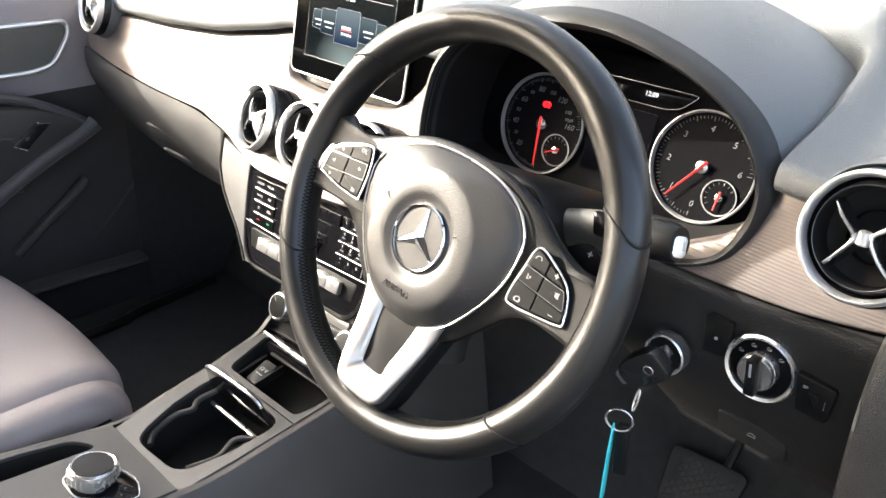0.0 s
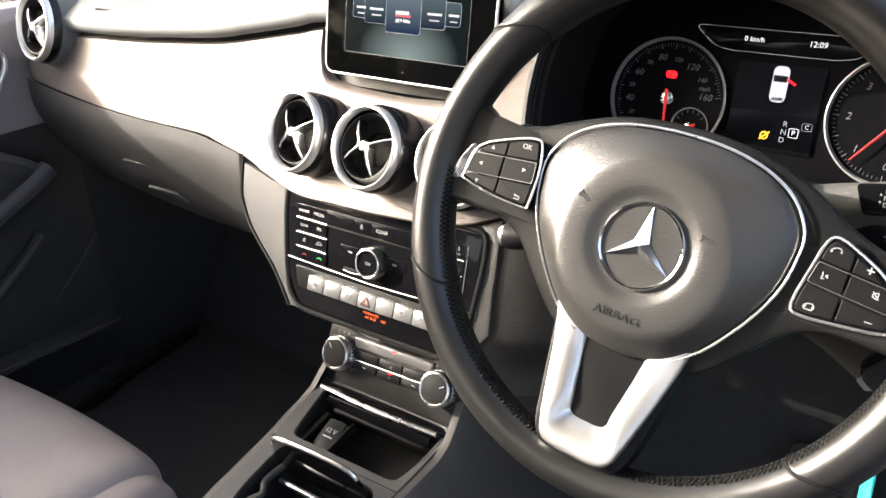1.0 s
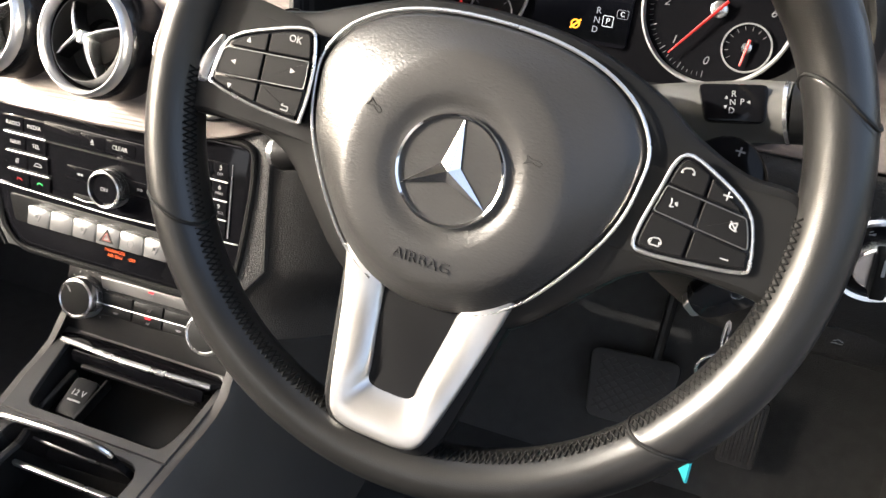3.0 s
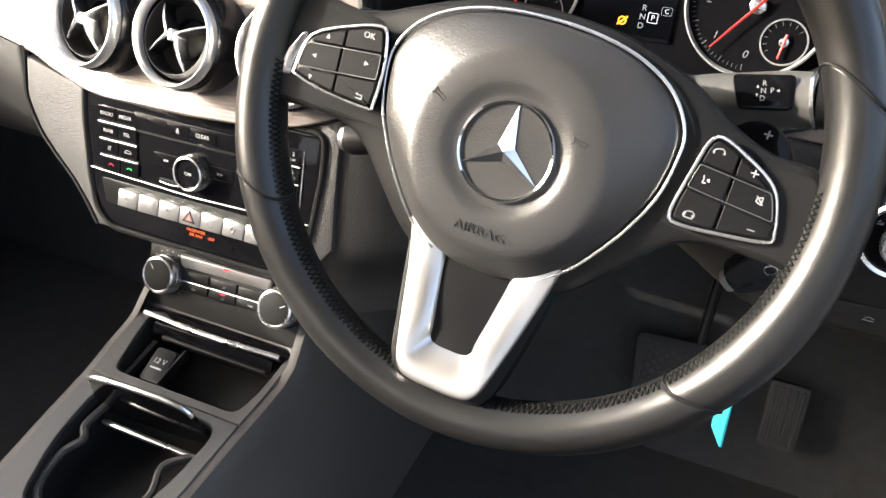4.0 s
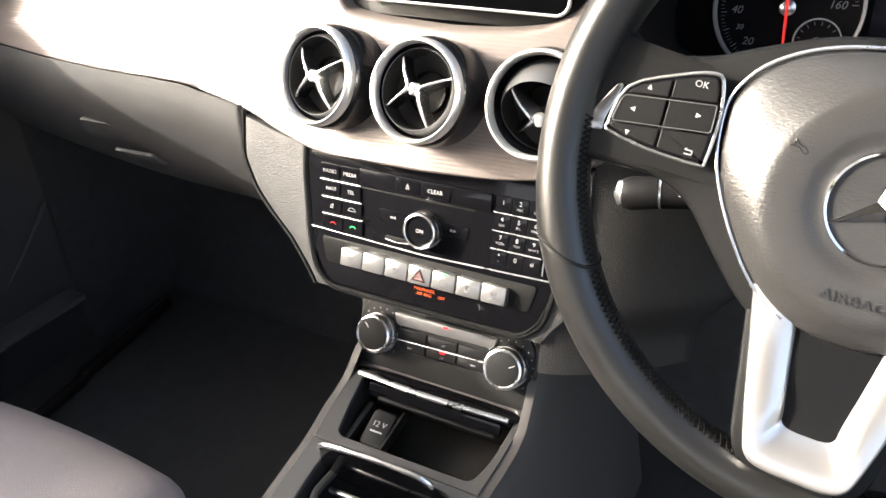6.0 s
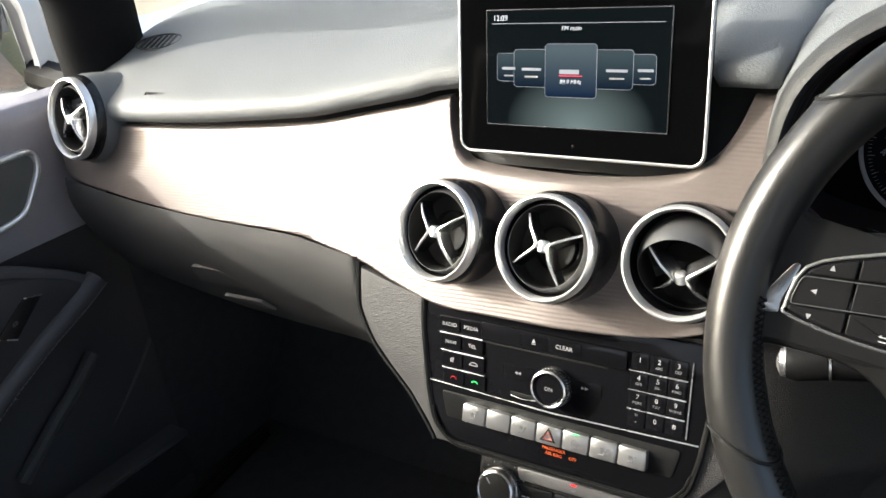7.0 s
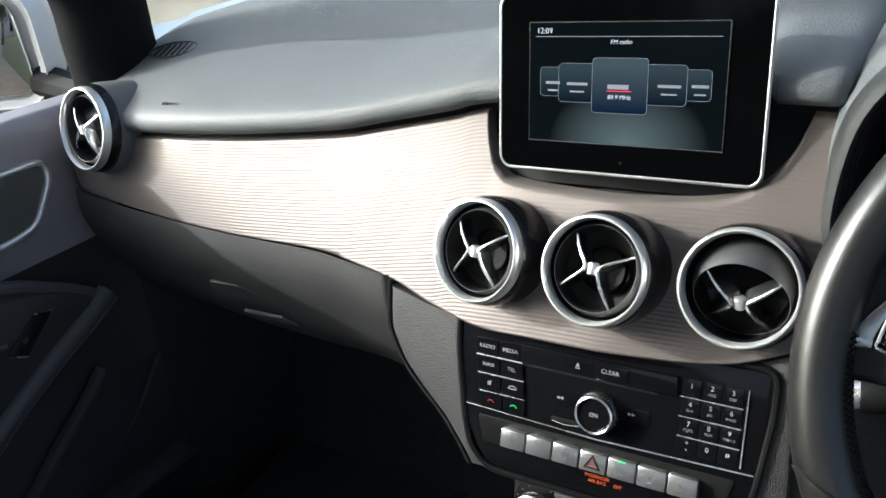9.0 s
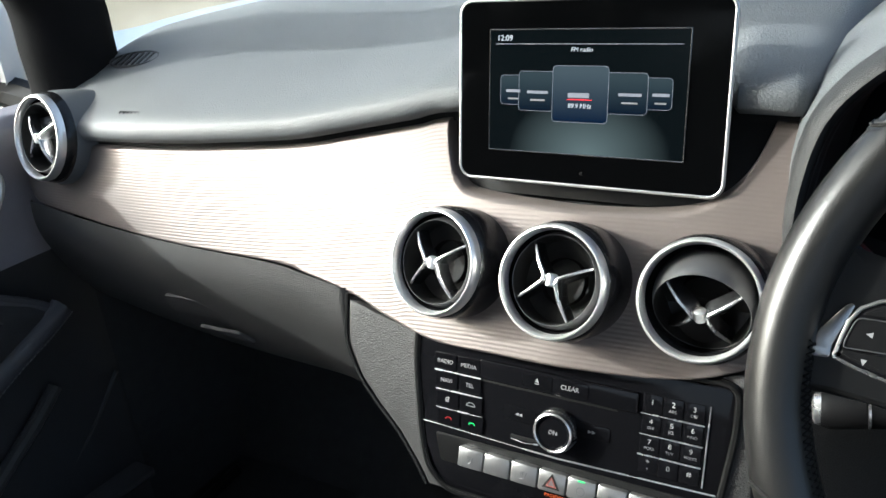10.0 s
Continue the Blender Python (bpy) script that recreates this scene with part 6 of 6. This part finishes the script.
# ---- body shell ----
def beam(name, path, r, mat, label, flat=1.0, n=12):
    ob = part(name, tube(path, r, n, flat=flat), mat)
    return tagged(ob, label, "car body", kind="structure")


beam("trim_pillar_left", smooth_line([(-0.725, 0.36, 0.70), (-0.714, 0.352, 0.80), (-0.706, 0.330, 0.92), (-0.665, 0.16, 1.12), (-0.60, -0.06, 1.33)], 6), [0.058] * 13 + [0.050] * 12, PILLAR, "black inner trim of the windscreen pillar")
beam("trim_pillar_right", smooth_line([(0.80, 0.42, 0.70), (0.78, 0.38, 0.90), (0.72, 0.18, 1.12), (0.64, -0.06, 1.33)], 6), 0.045, PILLAR, "black inner trim of the windscreen pillar")
beam("trim_header", [(-0.62, -0.075, 1.345), (MID, -0.035, 1.365), (0.66, -0.075, 1.345)], 0.03, BEIGEHEAD, "grey cloth windscreen header")
bm = sheet(lambda u, v: (-0.64 + 1.32 * u, -0.05 - 2.0 * v, 1.355 + 0.03 * math.sin(math.pi * u) + 0.03 * math.sin(math.pi * v)), 12, 12)
tagged(part("ceiling", bm, BEIGEHEAD), "grey cloth headliner", "ceiling", kind="structure")
tagged(part("roof_panel", sheet(lambda u, v: (-0.66 + 1.36 * u, -0.06 - 2.0 * v, 1.375 + 0.035 * math.sin(math.pi * u) + 0.03 * math.sin(math.pi * v)), 12, 12), BODYWHITE), "white roof panel", "car body", kind="structure")
for sx, y0 in ((-1, -0.80), (1, -0.66)):
    x = MID + sx * 0.755
    bm = sheet(lambda u, v: (x, y0 - (2.02 + y0) * u, 0.06 + 0.74 * v), 8, 6)
    tagged(part("wall_left" if sx < 0 else "wall_right", bm, DOORM), "dark inner side of the rear cabin below the windows", "car body", kind="structure")
    for k, (ya, yb) in enumerate(((y0 - 0.04, y0 + 0.02), (-1.95, -1.70))):
        beam("trim_pillar_%s_%d" % ("left" if sx < 0 else "right", k + 2), [(x, ya, 0.78), (x - sx * 0.03, (ya + yb) / 2, 1.05), (MID + sx * 0.655, yb, 1.345)], 0.05, BEIGEHEAD, "grey inner trim of a roof pillar")
bm = sheet(lambda u, v: (-0.72 + 1.46 * u, -2.02 - 0.03 * v, 0.06 + 0.86 * v), 8, 6)
tagged(part("wall_rear", bm, DOORM), "dark rear of the cabin below the rear window", "car body", kind="structure")
beam("trim_roof_rail", [(-0.635, -0.07, 1.335), (-0.655, -0.5, 1.35), (-0.655, -1.9, 1.345)], 0.03, BEIGEHEAD, "grey roof rail over the door")
beam("trim_roof_rail_right", [(0.67, -0.07, 1.335), (0.69, -0.5, 1.35), (0.69, -1.9, 1.345)], 0.03, BEIGEHEAD, "grey roof rail over the open door")
beam("trim_sill_left", smooth_line([(-0.69, 0.44, 0.095), (-0.668, 0.246, 0.098), (-0.650, 0.11, 0.10), (-0.65, -0.8, 0.10)], 5), 0.010, SATIN, "black door sill edge")
beam("trim_sill_right", [(0.79, 0.50, 0.10), (0.79, -0.9, 0.10)], 0.05, SATIN, "black door sill")
bm = sheet(lambda u, v: (0.775 - 0.02 * v, 0.16 + 0.50 * u, 0.08 + 0.62 * v), 6, 8)
tagged(part("wall_footwell", bm, CARPET), "black carpet at the side of the footwell", "car body", kind="structure")
bm = sheet(lambda u, v: (-0.72 + 0.0 * v, 0.30 + 0.40 * u, 0.08 + 0.62 * v), 6, 8)
tagged(part("wall_footwell_left", bm, CARPET), "black carpet at the side of the footwell", "car body", kind="structure")
# dash end beside the driver's door
bm = plate(smooth_loop([(0.150, 0.700), (0.144, 0.655), (0.150, 0.60), (0.172, 0.50), (0.21, 0.44), (0.40, 0.40), (0.46, 0.56), (0.45, 0.71), (0.25, 0.735), (0.175, 0.728)], 4), -0.05, 0.030, 0.014)
part("end_panel", bm, LOWER, dashboard, "black end panel of the dashboard", m=Matrix(((0, 0, -1, 0.722), (1, 0, 0, 0), (0, 1, 0, 0), (0, 0, 0, 1))))

# windscreen
GLASS = bpy.data.materials.new("windscreen glass")
GLASS.use_nodes = True
gb = GLASS.node_tree.nodes["Principled BSDF"]
gb.inputs["Transmission Weight"].default_value, gb.inputs["Roughness"].default_value, gb.inputs["IOR"].default_value = 1.0, 0.0, 1.28
gb.inputs["Base Color"].default_value = (0.86, 0.87, 0.85, 1)


def glass_sheet(fn, name, label, nu=14, nv=10):
    bm = sheet(fn, nu, nv)
    ob = part(name, bm, GLASS)
    so = ob.modifiers.new("thickness", "SOLIDIFY")
    so.thickness = 0.004
    ob.visible_shadow = False
    return tagged(ob, label, "window", kind="structure")


glass_sheet(lambda u, v: ((-0.73 + 1.50 * u) * (1 - 0.13 * v) + 0.002, 0.80 - 0.86 * v - 0.33 * (2 * u - 1) ** 2 * (1 - v) * 1.1 - 0.03 * (2 * u - 1) ** 2 * v, 0.845 + 0.49 * v - 0.06 * (2 * u - 1) ** 2 * (1 - v) + 0.03 * math.sin(math.pi * v)), "window_windscreen", "clear windscreen over the dashboard")
bm = sheet(lambda u, v: (-0.76 + 1.56 * u, 0.42 + 0.44 * math.sin(math.pi * u) ** 0.7 + 0.35 * v, 0.80 + 0.03 * math.sin(math.pi * u) + 0.02 * v), 30, 4)
tagged(part("trim_cowl", bm, DARK), "black cowl below the windscreen", "car body", kind="structure")
# white paint darkened to cream, to hold down sun and sky glare
bm = sheet(lambda u, v: (-0.85 + 1.74 * u, 0.92 + 0.95 * v - 0.2 * (2 * u - 1) ** 2, 0.80 - 0.10 * v ** 2 - 0.05 * (2 * u - 1) ** 2), 20, 10)
tagged(part("bonnet", bm, material("dimmed white bonnet paint", (0.22, 0.215, 0.195), 0.85, spec=0.1, vary=0.08, vary_scale=3)), "white bonnet beyond the windscreen, its paint darkened against glare", "car body", kind="structure")
bm = bmesh.new()
tube([(0.046 * math.cos(i * math.pi / 16), 0.024 * math.sin(i * math.pi / 16), 0.0) for i in range(32)], 0.0022, 6, closed=True, bm=bm)
for i in range(6):
    block(0.004, 0.036, 0.004, 0.0, (-0.030 + 0.012 * i, 0, 0.0), bm)
grille = part("defroster_grille", bm, LIPM, dashboard, "oval black defroster grille", m=pose(-0.618, 0.372, pad_at(-0.618, 0.372) + 0.001, 19, -2, 8) @ Matrix.Diagonal((0.8, 0.75, 0.6, 1)))

# ---- door mirror ----
MR = pose(-1.075, 0.395, 0.795)
mirror = thing("door_mirror", MR, "white painted door mirror", "mirror")
bm = bmesh.new()
loops = []
sec = rrect(0.245, 0.185, 0.055, 6)
for y, s in ((-0.052, 0.97), (-0.056, 1.0), (-0.045, 1.02), (-0.01, 1.0), (0.03, 0.88), (0.055, 0.62), (0.062, 0.25)):
    loops.append([(x * s, y, z * s) for x, z in sec])
rings(bm, loops, False, True)
TURN = pose(0, 0, 0, 0, 0, 25)
part("housing", bm, BODYWHITE, mirror, "white painted housing", m=TURN)
bm = bmesh.new()
rings(bm, [[(x * 0.97, -0.052, z * 0.97) for x, z in sec], [(x * 0.90, -0.050, z * 0.88) for x, z in sec], [(x * 0.89, -0.035, z * 0.87) for x, z in sec]], False, True)
part("inner_edge", bm, BODYWHITE, mirror, m=TURN)
MG = material("mirror glass", (0.86, 0.88, 0.88), 0.02, metal=1.0, vary=0.01)
bm = plate(rrect(0.205, 0.148, 0.035, 6), 0, 0.003, 0.0005)
part("glass", bm, MG, mirror, "mirror glass", m=TURN @ pose(-0.006, -0.0425, 0, 92.2, 0, 0) @ pose(0, 0, 0, 0, -4.5, 0))
part("foot", tube([(0.10, 0.015, -0.06), (0.17, 0.02, -0.075), (0.30, 0.02, -0.085)], [0.028, 0.026, 0.03], 10), DARK, mirror, "black mirror foot")

# ---- outside ----
GRASS = material("lawn", (0.065, 0.064, 0.024), 0.9, vary=0.45, vary_scale=3.0, bump=0.6, bump_scale=60)
PATHM = material("gravel path", (0.20, 0.155, 0.115), 0.9, vary=0.25, vary_scale=4, bump=0.5, bump_scale=90)
HEDGE = material("hedge leaves", (0.055, 0.085, 0.025), 0.7, vary=0.5, vary_scale=9)
BARK = material("bark", (0.12, 0.09, 0.065), 0.9, vary=0.3, vary_scale=10, bump=0.6, bump_scale=60)
FENCE = material("dark fence boards", (0.035, 0.033, 0.032), 0.8, vary=0.3)
RENDER = material("pale house render", (0.45, 0.40, 0.36), 0.85, vary=0.12, vary_scale=2)
FLOWER = material("pink flower", (0.62, 0.04, 0.10), 0.6, vary=0.2)
tagged(part("ground", sheet(lambda u, v: (-400 + 800 * u, -400 + 800 * v, -0.42), 8, 8), GRASS), "worn green and yellow lawn", "ground", kind="structure")
tagged(part("path", block(1.55, 40, 0.02, 0.004, (-1.98, -19, -0.415)), PATHM), "pale gravel path beside the lawn", "path", kind="structure")
# the tarmac is out of view, added for its bounce into the cabin
tagged(part("pavement", block(14, 60, 0.02, 0.004, (7.9, -10, -0.412)), material("grey tarmac", (0.14, 0.137, 0.132), 0.85, vary=0.15, vary_scale=3, bump=0.4, bump_scale=80)), "unseen grey tarmac added to bounce light into the open door", "pavement", kind="structure")
rnd = random.Random(4)


def leaf_cloud(count, spread, size, bm=None):
    """Many small bent leaves in a loose, uneven cloud."""
    bm = bm or bmesh.new()
    blobs = [(Vector((rnd.gauss(0, 0.5), rnd.gauss(0, 0.5), rnd.gauss(0, 0.4))), rnd.uniform(0.3, 0.6)) for _ in range(12)]
    for _ in range(count):
        c, s = rnd.choice(blobs)
        d = Vector((rnd.gauss(0, 1), rnd.gauss(0, 1), rnd.gauss(0, 1))).normalized() * s * rnd.uniform(0.5, 1.1)
        p = Vector((((c + d).x) * spread[0], ((c + d).y) * spread[1], ((c + d).z) * spread[2]))
        a = Vector((rnd.gauss(0, 1), rnd.gauss(0, 1), rnd.gauss(0, 0.6))).normalized() * size * rnd.uniform(0.6, 1.3)
        b = a.cross(Vector((rnd.gauss(0, 1), rnd.gauss(0, 1), rnd.gauss(0, 1)))).normalized() * size * 0.35
        v = [bm.verts.new(q) for q in (p - a, p + b, p + a, p - b)]
        bm.faces.new(v)
    return bm


def tree(x, y, h, mat=HEDGE):
    t = thing("tree", pose(x, y, -0.42), "small leafy garden tree", "tree", "garden trees")
    part("trunk", tube([(0, 0, 0), (0.05, 0.03, h * 0.3), (-0.04, 0.0, h * 0.6), (0.03, 0.05, h * 0.9)], [0.14, 0.11, 0.07, 0.02], 9), BARK, t)
    for i in range(6):
        a = i * 1.1
        part("limb", tube([(0, 0, h * (0.35 + 0.07 * i)), (0.5 * math.cos(a), 0.5 * math.sin(a), h * (0.5 + 0.07 * i)), (1.0 * math.cos(a), 1.0 * math.sin(a), h * (0.58 + 0.07 * i))], [0.05, 0.035, 0.01], 6), BARK, t)
    part("crown", leaf_cloud(2600, (1.5, 1.5, 1.3), 0.11), mat, t, m=pose(0, 0, h * 0.78), smooth=False)
    return t


tree(-4.6, -9.5, 4.4)
tree(-6.0, -14, 5.2)
tree(-3.8, -20, 5.0)
tree(-5.2, -6.5, 3.6)
tree(-1.2, -17, 4.2)
tree(-8.0, 3.5, 4.6)
# extra trees, added to block bright sky reflected in the screen and chrome
for x, y, h in ((-7.5, -17.5, 5.4), (-9.5, -22, 6.0), (-12.5, -27, 6.5), (-11.5, -16, 5.0), (-14.5, -21, 6.2)):
    tree(x, y, h)
bm = bmesh.new()
for i in range(9000):
    y = -27 + 25.5 * rnd.random()
    top = 1.55 + 0.25 * math.sin(y * 1.3) + 0.15 * math.sin(y * 3.1)
    p = Vector((-4.3 + rnd.gauss(0, 0.35), y, -0.42 + top * rnd.random() ** 0.6 + 0.25 * abs(rnd.gauss(0, 0.5))))
    a = Vector((rnd.gauss(0, 1), rnd.gauss(0, 1), rnd.gauss(0, 0.6))).normalized() * 0.11 * rnd.uniform(0.6, 1.3)
    b = a.cross(Vector((rnd.gauss(0, 1), rnd.gauss(0, 1), rnd.gauss(0, 1)))).normalized() * 0.05
    bm.faces.new([bm.verts.new(q) for q in (p - a, p + b, p + a, p - b)])
tagged(part("hedge", bm, HEDGE, smooth=False), "loose green hedge behind the dark fence", "hedge", kind="stuff")
bm = bmesh.new()
for i in range(3500):
    p = Vector((-3.05 + rnd.gauss(0, 0.14), -26 + 27 * rnd.random(), -0.42))
    tip = Vector((rnd.gauss(0, 0.08), rnd.gauss(0, 0.08), rnd.uniform(0.12, 0.38)))
    w = Vector((rnd.gauss(0, 1), rnd.gauss(0, 1), 0)).normalized() * 0.03
    bm.faces.new([bm.verts.new(q) for q in (p - w, p + w, p + tip)])
tagged(part("verge_plants", bm, HEDGE, smooth=False), "green plants along the foot of the fence", "plants", kind="stuff")
bush = thing("flower_bush", pose(-6.5, 3.45, 0.40), "green bush with pink flowers", "bush")
part("leaves", leaf_cloud(6000, (1.0, 0.80, 0.85), 0.06), HEDGE, bush, smooth=False)
for i in range(7):
    a = i * 0.9
    part("stem", tube([(0.08 * math.cos(a), 0.08 * math.sin(a), -0.825), (0.15 * math.cos(a), 0.12 * math.sin(a), -0.5), (0.45 * math.cos(a), 0.3 * math.sin(a), -0.1), (0.6 * math.cos(a), 0.4 * math.sin(a), 0.3)], [0.025, 0.02, 0.013, 0.005], 7), BARK, bush)
for i in range(9):
    part("flower", leaf_cloud(26, (0.09, 0.09, 0.08), 0.035), FLOWER, bush, m=pose(rnd.uniform(0.4, 0.95), rnd.uniform(-0.8, 0.5), rnd.uniform(0.2, 0.7)), smooth=False)
fence = thing("fence", pose(-3.35, -14, -0.42), "dark board fence along the path", "fence")
board = None
for i in range(60):
    if board is None:
        board = part("board", block(0.03, 0.30, 1.35, 0.005, (0, 0, 0.69)), FENCE, fence, m=pose(0, -12 + 0.4 * i, 0))
    else:
        b2 = new("board", board.data)
        b2.parent = fence
        b2.matrix_local = pose(0, -12 + 0.4 * i, 0.02 * math.sin(i * 2.3))
house = thing("house", pose(-3.5, -34, -0.42), "pale rendered house beyond the garden", "house")
part("wall", block(11, 7, 5.4, 0.02, (0, 0, 2.7)), RENDER, house)
part("roof", plate([(-5.9, 0), (5.9, 0), (0, 2.6)], -3.8, 3.8, 0.02), FENCE, house, m=pose(0, 0, 5.4, 90, 0, 0))
for i in range(4):
    for j in range(2):
        wnd = part("window", block(1.1, 0.10, 1.3, 0.02, (-4 + 2.6 * i, 3.52, 1.4 + 2.5 * j)), GLOSS, house)
        part("sill", block(1.3, 0.16, 0.08, 0.01, (-4 + 2.6 * i, 3.56, 0.7 + 2.5 * j)), RENDER, wnd)
# made-up wall: its cream colour imitates the pale haze in the windscreen
tagged(part("wall_backdrop", block(40, 0.3, 4.2, 0.02, (4, 11.0, 1.68)), material("cream backdrop", (0.21, 0.20, 0.175), 0.9, vary=0.14, vary_scale=0.8, bump=0.3, bump_scale=40)), "added cream wall standing in for the pale haze in the windscreen", "wall", kind="structure")

bm = bmesh.new()
for i in range(6):
    block(0.0034, 0.0006, 0.0016, 0.0002, (-0.015 + 0.006 * i, 0.0012, 0.0), bm)
    block(0.0008, 0.0036, 0.0016, 0.0002, (-0.0165 + 0.006 * i, -0.0010, 0.0), bm)
part("pad_marking", bm, RELIEFSHADE, dashboard, "small embossed marking", m=pose(-0.515, 0.268, pad_at(-0.515, 0.268) + 0.0003, 26, 0, 1))
